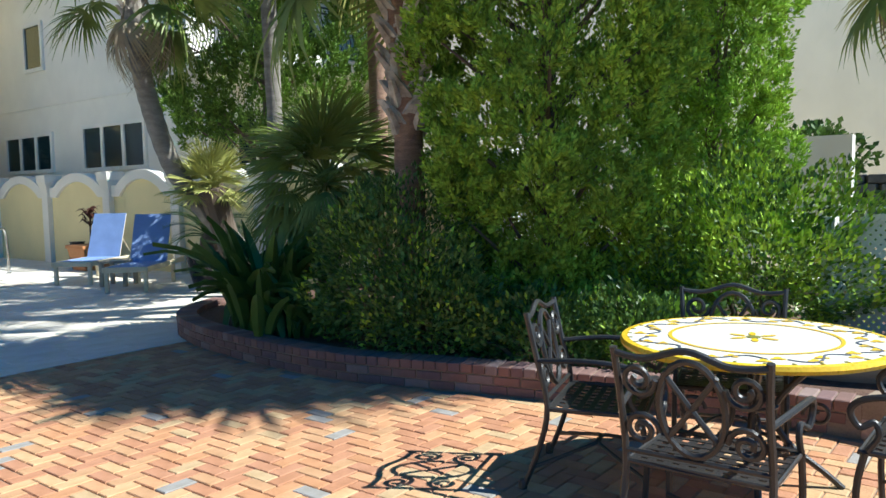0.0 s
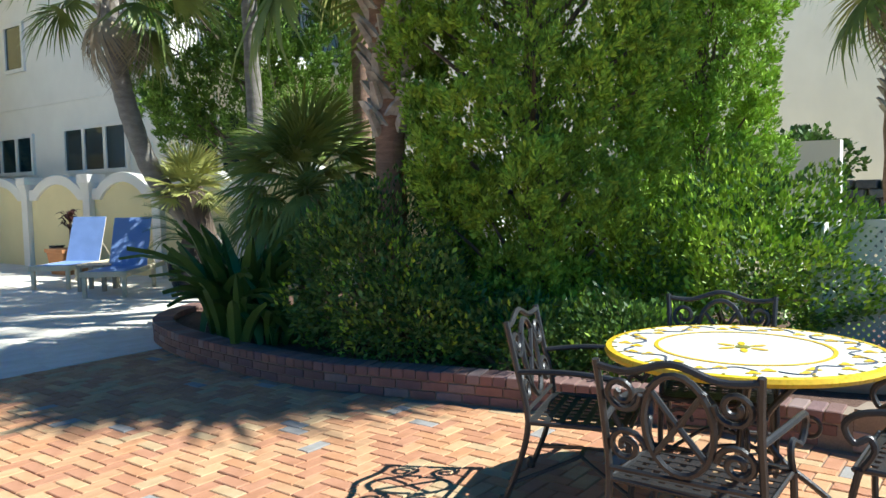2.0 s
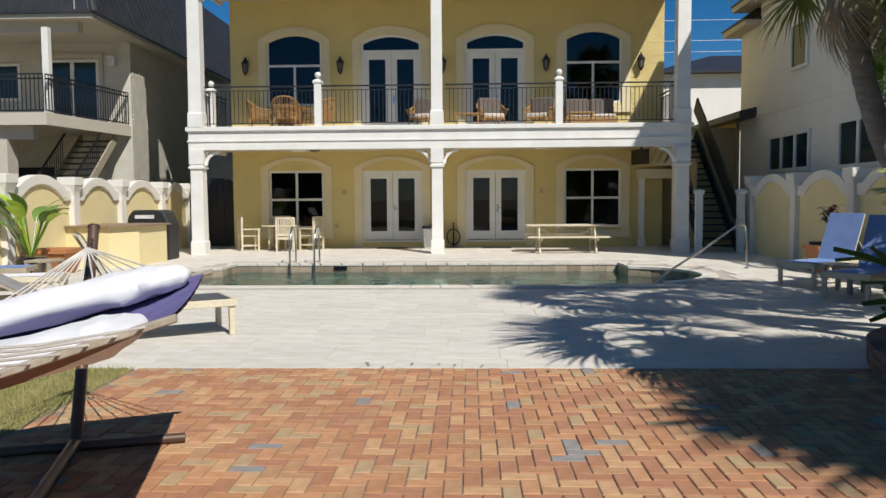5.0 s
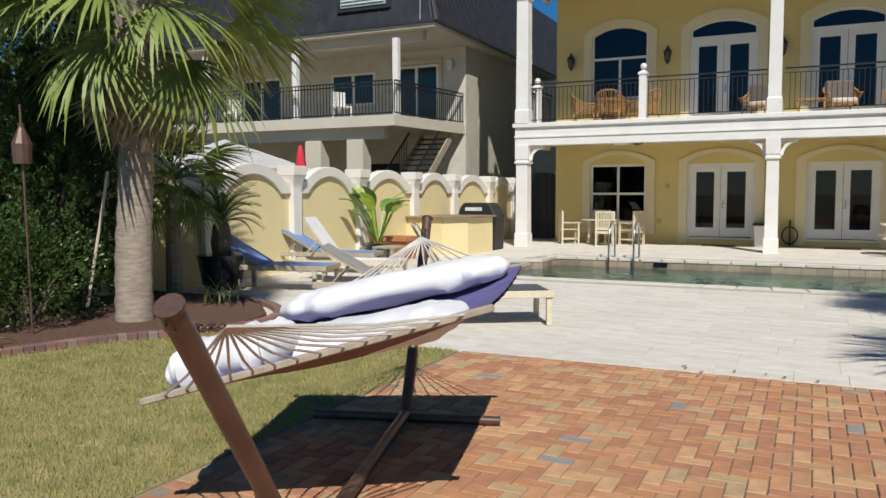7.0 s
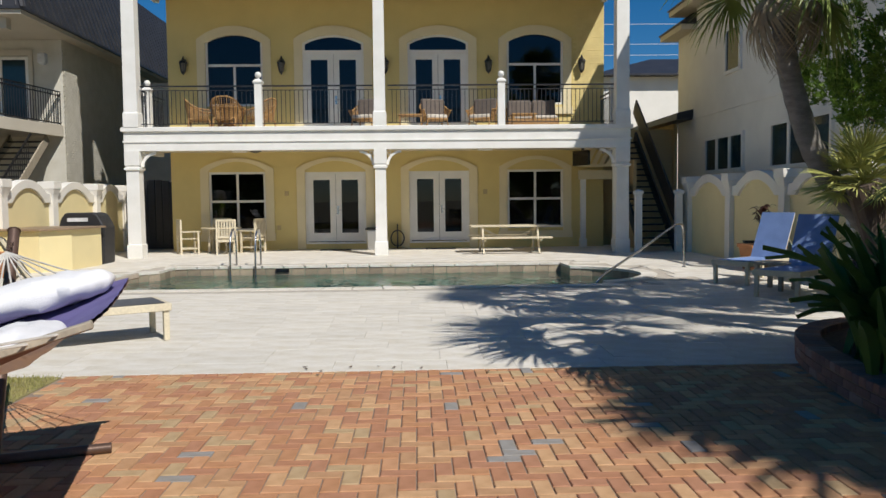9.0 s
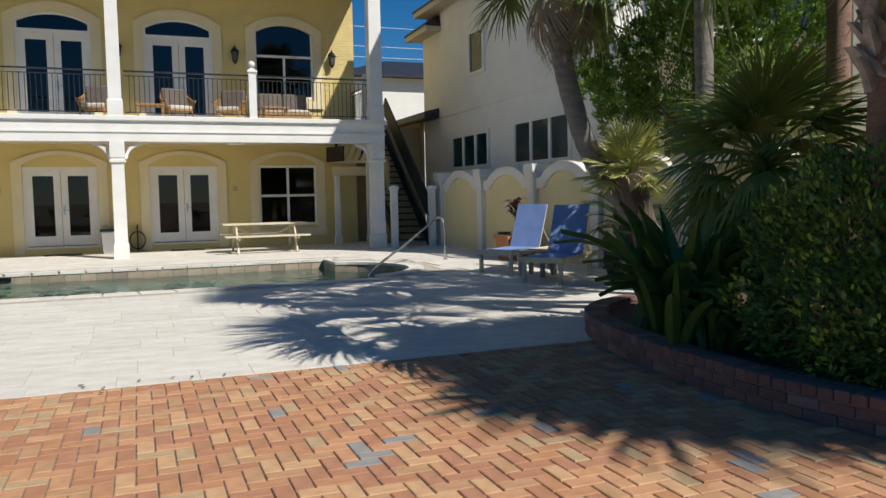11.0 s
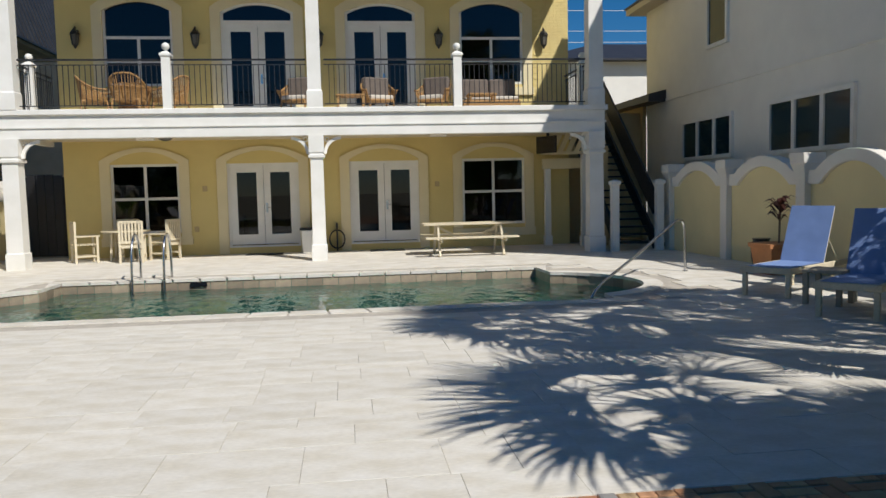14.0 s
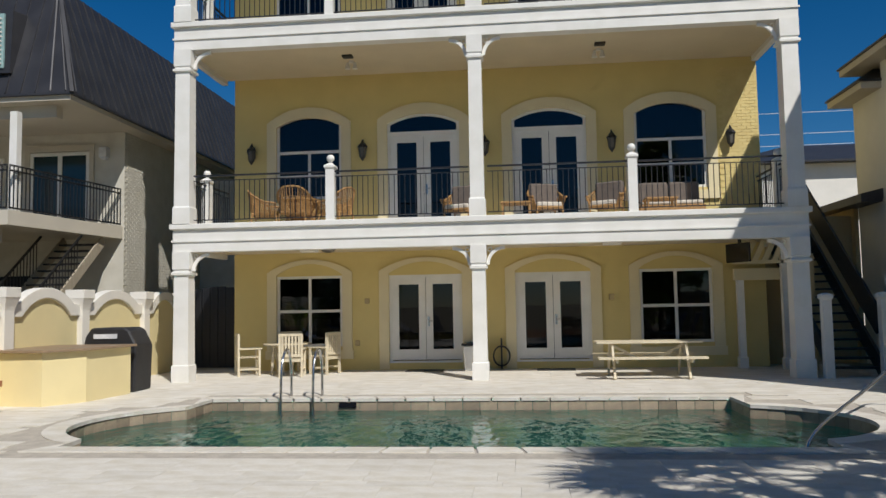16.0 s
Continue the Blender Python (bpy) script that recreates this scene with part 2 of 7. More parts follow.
# ---------- building blocks ----------
def box(bm, x0, x1, y0, y1, z0, z1):
    v = [bm.verts.new(c) for c in ((x0, y0, z0), (x1, y0, z0), (x1, y1, z0), (x0, y1, z0), (x0, y0, z1), (x1, y0, z1), (x1, y1, z1), (x0, y1, z1))]
    for f in ((3, 2, 1, 0), (4, 5, 6, 7), (0, 1, 5, 4), (1, 2, 6, 5), (2, 3, 7, 6), (3, 0, 4, 7)):
        bm.faces.new([v[i] for i in f])
    return v


def obox(bm, c, half, m=None):
    """A box of half sizes about c, turned by the matrix m."""
    vs = box(bm, -half[0], half[0], -half[1], half[1], -half[2], half[2])
    t = Matrix.Translation(c) @ (m.to_4x4() if m else Matrix())
    for v in vs:
        v.co = t @ v.co
    return vs


def beam(bm, a, b, w, h, up=(0, 0, 1)):
    """A bar of section w x h from a to b."""
    a, b = Vector(a), Vector(b)
    d = (b - a)
    y = d.normalized()
    u = Vector(up)
    if abs(y.dot(u)) > 0.98:
        u = Vector((0, 1, 0))
    x = y.cross(u).normalized()
    z = x.cross(y)
    return obox(bm, (a + b) / 2, (w / 2, d.length / 2, h / 2), Matrix((x, y, z)).transposed())


def prism(bm, poly, d0, d1, plane="xz"):
    """A polygon of (u, v) drawn out from d0 to d1 across its plane."""
    def p(u, v, d):
        return (u, d, v) if plane == "xz" else (d, u, v) if plane == "yz" else (u, v, d)
    a = [bm.verts.new(p(u, v, d0)) for u, v in poly]
    b = [bm.verts.new(p(u, v, d1)) for u, v in poly]
    bm.faces.new(a)
    bm.faces.new(b[::-1])
    for i in range(len(a)):
        j = (i + 1) % len(a)
        bm.faces.new((a[j], a[i], b[i], b[j]))


def strip(bm, outer, inner, d0, d1, plane="xz"):
    """A solid band between two lines of the same number of points, drawn out from d0 to d1."""
    def p(c, d):
        return (c[0], d, c[1]) if plane == "xz" else (d, c[0], c[1])
    r = [[bm.verts.new(p(c, d)) for c in line] for d in (d0, d1) for line in (outer, inner)]
    for i in range(len(outer) - 1):
        for a, b in ((0, 1), (1, 3), (3, 2), (2, 0)):
            bm.faces.new((r[a][i], r[a][i + 1], r[b][i + 1], r[b][i]))
    for k in (0, len(outer) - 1):
        bm.faces.new((r[0][k], r[1][k], r[3][k], r[2][k]))


def tube(bm, pts, r, n=8, closed=False):
    """A round bar along points; r is one radius or one a point."""
    pts = [Vector(p) for p in pts]
    rs = r if isinstance(r, (list, tuple)) else [r] * len(pts)
    rings = []
    x = None
    for i, p in enumerate(pts):
        if closed:
            d = pts[(i + 1) % len(pts)] - pts[i - 1]
        else:
            d = pts[min(i + 1, len(pts) - 1)] - pts[max(i - 1, 0)]
        d.normalize()
        if x is None:
            x = d.orthogonal().normalized()
        x = (x - d * x.dot(d))
        x = x.normalized() if x.length > 1e-6 else d.orthogonal().normalized()
        y = d.cross(x)
        rings.append([bm.verts.new(p + (x * math.cos(2 * math.pi * k / n) + y * math.sin(2 * math.pi * k / n)) * rs[i]) for k in range(n)])
    m = len(rings)
    for i in range(m if closed else m - 1):
        a, b = rings[i], rings[(i + 1) % m]
        for k in range(n):
            bm.faces.new((a[k], a[(k + 1) % n], b[(k + 1) % n], b[k]))
    if not closed:
        bm.faces.new(rings[0][::-1])
        bm.faces.new(rings[-1])


def lathe(bm, prof, c=(0, 0, 0), n=20, square=False):
    """A turned body from (radius, height) points; square: four-sided."""
    n = 4 if square else n
    off = math.pi / 4 if square else 0
    k2 = math.sqrt(2) if square else 1
    rings = [[bm.verts.new((c[0] + r * k2 * math.cos(2 * math.pi * k / n + off), c[1] + r * k2 * math.sin(2 * math.pi * k / n + off), c[2] + z)) for k in range(n)] for r, z in prof]
    for a, b in zip(rings, rings[1:]):
        for k in range(n):
            bm.faces.new((a[k], a[(k + 1) % n], b[(k + 1) % n], b[k]))
    bm.faces.new(rings[0][::-1])
    bm.faces.new(rings[-1])


def spline(pts, k=6):
    """Points of a smooth line through pts."""
    pts = [Vector(p) for p in pts]
    out = []
    for i in range(len(pts) - 1):
        p0, p1, p2, p3 = pts[max(i - 1, 0)], pts[i], pts[i + 1], pts[min(i + 2, len(pts) - 1)]
        for j in range(k):
            t = j / k
            out.append(0.5 * ((2 * p1) + (p2 - p0) * t + (2 * p0 - 5 * p1 + 4 * p2 - p3) * t * t + (3 * p1 - p0 - 3 * p2 + p3) * t ** 3))
    return out + [pts[-1]]


def mesh_of(bm, name, material, smooth=False, bev=0.0):
    bmesh.ops.recalc_face_normals(bm, faces=bm.faces)
    if bev:
        bmesh.ops.bevel(bm, geom=list(bm.edges), offset=bev, segments=1, affect='EDGES', clamp_overlap=True)
    me = bpy.data.meshes.new(name)
    bm.to_mesh(me)
    bm.free()
    me.materials.append(material)
    if smooth:
        me.shade_smooth()
        me.set_sharp_from_angle(angle=radians(40))
    return me


def part(name, bm, material, parent=None, label="", smooth=False, bev=0.0):
    ob = new(name, mesh_of(bm, name, material, smooth, bev))
    ob.parent = parent
    return tagged(ob, label=label)


def thing(name, label, category, m=None, group="", kind=""):
    ob = new(name)
    ob.empty_display_size = 0.2
    if m is not None:
        ob.matrix_world = m
    return tagged(ob, label=label, category=category, group=group, kind=kind)


def again(ob, parent, m):
    """One more object on the same mesh under parent."""
    o = new(ob.name.split(".")[0], ob.data)
    o.parent = parent
    o.matrix_basis = m
    return o


def plain(name, bm, material, label="", category="", kind="structure", smooth=False, bev=0.0):
    return tagged(part(name, bm, material, None, "", smooth, bev), label=label, category=category, kind=kind)


def arc(x0, x1, zs, rise, n=14):
    """Points of a flat arch from (x0, zs) to (x1, zs)."""
    h = (x1 - x0) / 2
    R = (h * h + rise * rise) / (2 * rise)
    a = math.asin(min(1, h / R)) if rise <= h else math.pi / 2
    cx, cz = (x0 + x1) / 2, zs + rise - R
    return [(cx + R * math.sin(-a + 2 * a * i / n), cz + R * math.cos(-a + 2 * a * i / n)) for i in range(n + 1)]


# ---------- ground, pool and paving ----------
PX0, PX1, PY0, PY1 = -4.4, 4.46, 9.2, 13.8


def pool_outline(grow=0.0):
    """The pool's edge: a rectangle with a bowed bay at each end."""
    g = grow
    pts = [(PX0 - g, PY0 - g), (PX1 + g, PY0 - g)]
    for x, s, sag in ((PX1, 1, 1.1), (PX0, -1, 0.85)):
        h, yc = 1.52 + g, 11.25
        sg = sag + g
        R = (h * h + sg * sg) / (2 * sg)
        a = math.asin(h / R)
        cx = x + s * (sg - R)
        bay = [(cx + s * R * math.cos(t), yc + R * math.sin(t)) for t in [(-a + 2 * a * i / 16) for i in range(17)]]
        if s > 0:
            pts += bay + [(PX1 + g, PY1 + g), (PX0 - g, PY1 + g)]
        else:
            pts += bay[::-1]
    return pts


def sheet_with_hole(outer, hole, z):
    bm = bmesh.new()
    es = []
    for ring in (outer, hole):
        vs = [bm.verts.new((x, y, z)) for x, y in ring]
        es += [bm.edges.new((vs[i], vs[(i + 1) % len(vs)])) for i in range(len(vs))]
    bmesh.ops.triangle_fill(bm, edges=es, use_beauty=True)
    return bm


def inside(poly, x, y):
    c = False
    for i in range(len(poly)):
        (x0, y0), (x1, y1) = poly[i - 1], poly[i]
        if (y0 > y) != (y1 > y) and x < (x1 - x0) * (y - y0) / (y1 - y0) + x0:
            c = not c
    return c


def ground_setting():
    hole = [(-7, 8), (7, 8), (7, 15), (-7, 15)]
    bm = sheet_with_hole([(-900, -900), (900, -900), (900, 900), (-900, 900)], hole, -0.06)
    plain("ground", bm, M_SAND, "sandy ground reaching to the horizon", "ground")
    bm = sheet_with_hole([(-8.3, 2.68), (8.6, 2.68), (8.6, 24), (-8.3, 24)], pool_outline(0.02), -0.006)
    plain("patio_bed", bm, M_TRAVBED, "joint bed beneath pale travertine paving", "patio")
    o = pool_outline()
    bm = bmesh.new()
    top = [bm.verts.new((x, y, -0.03)) for x, y in o]
    bot = [bm.verts.new((x, y, -1.6)) for x, y in o]
    for i in range(len(o)):
        bm.faces.new((top[i - 1], top[i], bot[i], bot[i - 1]))
    bm.faces.new(bot)
    plain("pool_basin", bm, M_POOLWALL, "dark green plastered swimming pool basin", "pool")
    bm = bmesh.new()
    bm.faces.new([bm.verts.new((x, y, -0.2)) for x, y in o])
    plain("pool_water", bm, M_WATER, "rippled clear green pool water", "water")
    # coping stones round the edge
    coping = thing("pool_coping", "travertine coping round the pool edge", "coping", kind="structure")
    a, b = pool_outline(-0.03), pool_outline(0.27)
    for i in range(len(o)):
        p0, p1, q0, q1 = [Vector((*p, 0)) for p in (a[i - 1], a[i], b[i - 1], b[i])]
        k = max(1, round((p1 - p0).length / 0.5))
        for j in range(k):
            s, e = j / k + 0.002, (j + 1) / k - 0.002
            quad = [p0.lerp(p1, s), p0.lerp(p1, e), q0.lerp(q1, e), q0.lerp(q1, s)]
            bm = bmesh.new()
            prism(bm, [(v.x, v.y) for v in quad], -0.045, 0.008, "xy")
            part("coping_stone", bm, M_TRAV, coping)
    # band of stone tiles under the coping
    band = thing("waterline_tiles", "tan and brown stone waterline tiles in the pool", "tiles", kind="structure")
    tb = bmesh.new()
    box(tb, -0.146, 0.146, -0.012, 0.012, -0.08, 0.08)
    first = part("tile", tb, M_POOLTILE, band, bev=0.003)
    used = False
    for i in range(len(o)):
        p0, p1 = Vector((*o[i - 1], 0)), Vector((*o[i], 0))
        d = p1 - p0
        k = max(1, round(d.length / 0.3))
        for j in range(k):
            c = p0.lerp(p1, (j + 0.5) / k)
            m = Matrix.Translation((c.x, c.y, -0.125)) @ Matrix.Rotation(math.atan2(d.y, d.x), 4, 'Z') @ Matrix.Diagonal((d.length / k / 0.3, 1, 1, 1))
            if used:
                again(first, band, m)
            else:
                first.matrix_basis = m
                used = True
    bm = bmesh.new()
    box(bm, -0.15, 0.15, -0.02, 0.02, -0.04, 0.04)
    sk = plain("pool_skimmer", bm, M_SCREEN, "dark rectangular skimmer mouth in the pool wall", "skimmer", kind="")
    sk.location = (-1.95, 13.77, -0.1)


def wedge_piece(name, sx, sy, h, b, material):
    """A paver: a block with chamfered top edges."""
    bm = bmesh.new()
    lathe(bm, [(0.5, -h), (0.5, -b), (0.5 - b, 0)], n=4, square=True)
    for v in bm.verts:
        e = 0.5 - b if v.co.z > -b / 2 else 0.5
        v.co.x = math.copysign(sx / 2 - (b if e < 0.5 else 0), v.co.x)
        v.co.y = math.copysign(sy / 2 - (b if e < 0.5 else 0), v.co.y)
    return mesh_of(bm, name, material)


def joined(name, pieces, h, b, material, parent, label):
    """Many pavers in one mesh: (x, y, sx, sy, turn, lift)."""
    verts, faces = [], []
    for x, y, sx, sy, tn, dz in pieces:
        k = len(verts)
        c, s = math.cos(tn), math.sin(tn)
        for e, z in ((0, -h), (0, -b), (b, 0)):
            for ux, uy in ((-1, -1), (1, -1), (1, 1), (-1, 1)):
                px, py = ux * (sx / 2 - e), uy * (sy / 2 - e)
                verts.append((x + px * c - py * s, y + px * s + py * c, z + dz))
        for r in (0, 4):
            for i in range(4):
                j = (i + 1) % 4
                faces.append((k + r + i, k + r + j, k + r + 4 + j, k + r + 4 + i))
        faces.append((k + 8, k + 9, k + 10, k + 11))
    me = bpy.data.meshes.new(name)
    me.from_pydata(verts, [], faces)
    me.materials.append(material)
    ob = new(name, me)
    ob.parent = parent
    return tagged(ob, label=label, kind="stuff")


KERB_LINE = [(5.75, 3.95), (5.2, 3.68), (4.72, 3.2), (4.42, 2.5), (4.26, 1.7), (4.18, 0.9), (4.18, 0.2), (4.3, -0.4), (4.5, -1.2), (4.66, -2.0), (4.82, -2.8), (4.86, -3.5), (4.72, -4.3), (4.5, -5.4), (4.4, -6.5)]


def kerb_x(y):
    ys = [p[1] for p in KERB_LINE][::-1]
    xs = [p[0] for p in KERB_LINE][::-1]
    return float(np.interp(y, ys, xs))


def paving():
    rng = random.Random(5)
    # clay pavers in herringbone
    brick = thing("brick_pavement", "orange and grey clay pavers laid in herringbone", "pavement", kind="structure")
    bm = bmesh.new()
    box(bm, -1.93, 5.2, -9, 2.69, -0.1, -0.010)
    part("sand_bed", bm, M_MORTAR, brick)
    L, Wd = 0.2, 0.1
    cells = []
    for i in range(-20, 54):
        for j in range(-90, 27):
            c = (i - j) % 4
            x, y = i * Wd, j * Wd
            if c == 0:
                cells.append((x + L / 2, y + Wd / 2, 1))
            elif c == 3:
                cells.append((x + Wd / 2, y + L / 2, 0))
    near, rest = [], []
    for x, y, flat in cells:
        if x < -1.85 or y > 2.60 or x > kerb_x(y) - 0.03:
            continue
        dz = rng.uniform(-0.0025, 0.0025)
        it = (x, y, 0.192 if flat else 0.092, 0.092 if flat else 0.192, 0.0, dz)
        (near if (-0.5 < x < 2.6 and -1.0 < y < 1.1) else rest).append(it)
    near, rest = near[:300], rest + near[300:]
    me = wedge_piece("brick", 0.192, 0.092, 0.05, 0.005, M_BRICK)
    for x, y, sx, sy, tn, dz in near:
        o = new("brick", me)
        o.parent = brick
        o.matrix_basis = pose(x, y, dz, 0, 0, 0 if sx > sy else 90)
    joined("bricks_rest", rest, 0.05, 0.005, M_BRICKI, brick, "remaining clay pavers of the pavement")
    # header course along the travertine
    hdr = [(-1.85 + 0.1 * i, 2.655, 0.095, 0.06, 0, 0) for i in range(64)]
    joined("edge_bricks", hdr, 0.05, 0.004, M_BRICKI, brick, "cut edge row of clay pavers")
    # travertine in mixed sizes
    trav = thing("travertine_patio", "pale travertine slabs in mixed sizes round the pool", "patio", kind="structure")
    near, rest = [], []
    ring = pool_outline(0.28)
    y = 2.695
    row = 0
    while y < 23.8:
        hgt = (0.405, 0.61, 0.405, 0.203)[row % 4]
        x = -8.25 + rng.uniform(0, 0.4)
        while x < 8.5:
            w = rng.choice((0.405, 0.61, 0.61, 0.81))
            cx, cy = x + w / 2, y + hgt / 2
            if not any(inside(ring, cx + a * w / 2, cy + b * hgt / 2) for a in (-1, 0, 1) for b in (-1, 0, 1)) and not (cy > 20.3):
                it = (cx, cy, w - 0.0022, hgt - 0.0022, 0, rng.uniform(-0.0015, 0.0015))
                (near if (-3.2 < cx < 5.2 and cy < 9.2) else rest).append(it)
            x += w
        y += hgt
        row += 1
    rest += near[300:]
    cache = {}
    for x, y, sx, sy, tn, dz in near[:300]:
        key = (round(sx, 3), round(sy, 3))
        if key not in cache:
            cache[key] = wedge_piece("travertine_slab", sx, sy, 0.03, 0.001, M_TRAV)
        o = new("travertine_slab", cache[key])
        o.parent = trav
        o.matrix_basis = pose(x, y, dz + 0.003)
    joined("slabs_rest", [(a, b, c, d, e, f + 0.003) for a, b, c, d, e, f in rest], 0.03, 0.001, M_TRAVI, trav, "remaining travertine slabs")


def kerb_wall(name, line, h, label, piece_mat, course=0.062, bl=0.2, depth=0.22, cap=True, core=True):
    """A low curved brick wall: courses of stretchers under a rowlock cap."""
    k = thing(name, label, "kerb", kind="structure")
    pts = spline([(x, y, 0) for x, y in line], 8)
    dist = [0.0]
    for a, b in zip(pts, pts[1:]):
        dist.append(dist[-1] + (b - a).length)

    def at(s):
        i = min(max(int(np.searchsorted(dist, s)) - 1, 0), len(pts) - 2)
        f = (s - dist[i]) / max(1e-6, dist[i + 1] - dist[i])
        d = (pts[i + 1] - pts[i]).normalized()
        return pts[i].lerp(pts[i + 1], f), d
    if core:
        bm = bmesh.new()
        vs = []
        for p, q in zip(pts, pts[1:] + [pts[-1] * 2 - pts[-2]]):
            nrm = Vector((-(q - p).y, (q - p).x, 0)).normalized()
            vs.append([bm.verts.new(p + nrm * a + Vector((0, 0, z))) for a, z in ((0.012, -0.05), (depth - 0.012, -0.05), (depth - 0.012, h - 0.012), (0.012, h - 0.012))])
        for a, b in zip(vs, vs[1:]):
            for i in range(4):
                bm.faces.new((a[i], a[(i + 1) % 4], b[(i + 1) % 4], b[i]))
        part("mortar_core", bm, M_MORTAR, k)
    caph = 0.075 if cap else 0.0
    n = int((h - caph) / (course + 0.008))
    bm = bmesh.new()
    box(bm, -bl / 2, bl / 2, -0.05, 0.05, 0, course)
    br = mesh_of(bm, "brick", piece_mat, bev=0.004)
    total = dist[-1]
    for r in range(n):
        s = bl / 2 + (bl / 2 if r % 2 else 0)
        while s < total - bl / 2:
            p, d = at(s)
            nrm = Vector((-d.y, d.x, 0))
            o = new("brick", br)
            o.parent = k
            o.matrix_basis = Matrix.Translation(p + nrm * 0.05 + Vector((0, 0, 0.004 + r * (course + 0.008)))) @ Matrix.Rotation(math.atan2(d.y, d.x), 4, 'Z')
            s += bl + 0.01
    if cap:
        bm = bmesh.new()
        box(bm, -0.046, 0.046, 0, depth, 0, caph - 0.004)
        cb = mesh_of(bm, "cap_brick", piece_mat, bev=0.006)
        s = 0.05
        rng = random.Random(3)
        while s < total - 0.05:
            p, d = at(s)
            nrm = Vector((-d.y, d.x, 0))
            o = new("cap_brick", cb)
            o.parent = k
            o.matrix_basis = Matrix.Translation(p + nrm * -0.008 + Vector((0, 0, h - caph + rng.uniform(0, 0.004)))) @ Matrix.Rotation(math.atan2(d.y, d.x) + rng.uniform(-0.01, 0.01), 4, 'Z')
            s += 0.1
    return k


def beds():
    line = KERB_LINE[:12]
    kerb_wall("planter_kerb", line, 0.22, "low curved dark red brick planter edge", M_KERB)
    low = KERB_LINE[11:]
    kerb_wall("block_kerb", low, 0.26, "low pinkish block kerb beside the paving", M_BLOCK, course=0.115, bl=0.42, depth=0.24, cap=False)
    bm = bmesh.new()
    edge = [Vector((x, y, 0)) for x, y in KERB_LINE]
    ins = [(v.x + 0.12, v.y) for v in edge]
    prism(bm, ins[::-1] + [(6.6, 4.3), (8.35, 4.3), (8.35, -6.5)], -0.05, 0.15, "xy")
    plain("planter_soil", bm, M_MULCH, "dark bark mulch in the raised planter", "soil")
    lb = [(-7.2, -3.2), (-6.2, -1.2), (-5.75, 0.4), (-5.4, 1.5), (-4.85, 2.3), (-4.62, 2.9), (-4.75, 3.5), (-5.3, 4.1), (-6.3, 4.6)]
    kerb_wall("bed_edging", lb[::-1], 0.075, "single row of red brick bed edging", M_KERB, depth=0.12, cap=True, core=False)
    bm = bmesh.new()
    prism(bm, [(x - 0.1, y) for x, y in lb] + [(-8.1, 4.6), (-8.1, -3.2)], -0.05, 0.05, "xy")
    plain("bed_soil", bm, M_MULCH, "bark mulch in the side garden bed", "soil")
    # lawn
    poly = [(-1.93, 2.66), (-1.93, -9), (-9, -9), (-7.1, -3.2), (-6.1, -1.2), (-5.65, 0.4), (-5.3, 1.5), (-4.75, 2.3), (-4.6, 2.66)]
    bm = bmesh.new()
    prism(bm, poly, -0.08, 0.0, "xy")
    plain("lawn", bm, M_GRASSBED, "dry yellow-green lawn beside the pavers", "lawn")
    rs = np.random.RandomState(4)
    verts, faces = [], []
    while len(faces) < 135000:
        x, y = rs.uniform(-6.6, -1.93), rs.uniform(-6.5, 2.66)
        if rs.uniform() > (y + 6.6) / 4 or not inside(poly, x, y):
            continue
        a, hgt, w = rs.uniform(0, 6.28), rs.uniform(0.014, 0.045), 0.0032
        lx, ly = rs.normal(0, 0.012, 2)
        k = len(verts)
        verts += [(x - w * math.cos(a), y - w * math.sin(a), 0), (x + w * math.cos(a), y + w * math.sin(a), 0), (x + lx, y + ly, hgt)]
        faces.append((k, k + 1, k + 2))
    me = bpy.data.meshes.new("grass")
    me.from_pydata(verts, [], faces)
    me.materials.append(M_GRASS)
    tagged(new("grass", me), label="short dry grass blades on the lawn", category="grass", kind="stuff")
    # strip of stone at the end of the lawn
    bm = bmesh.new()
    box(bm, -8.3, -1.9, 2.66, 2.70, -0.1, 0.003)
    plain("lawn_edge", bm, M_TRAV, "pale stone edge between lawn and patio", "edging")


# ---------- the house ----------
FY, CY = 19.75, 17.0
FX0, FX1 = -6.25, 6.9
WINS = [(-5.13, -3.43), (3.93, 5.65)]
DOORS = [(-2.24, -0.40), (0.92, 2.76)]
ZF = [0.0, 3.47, 8.04]


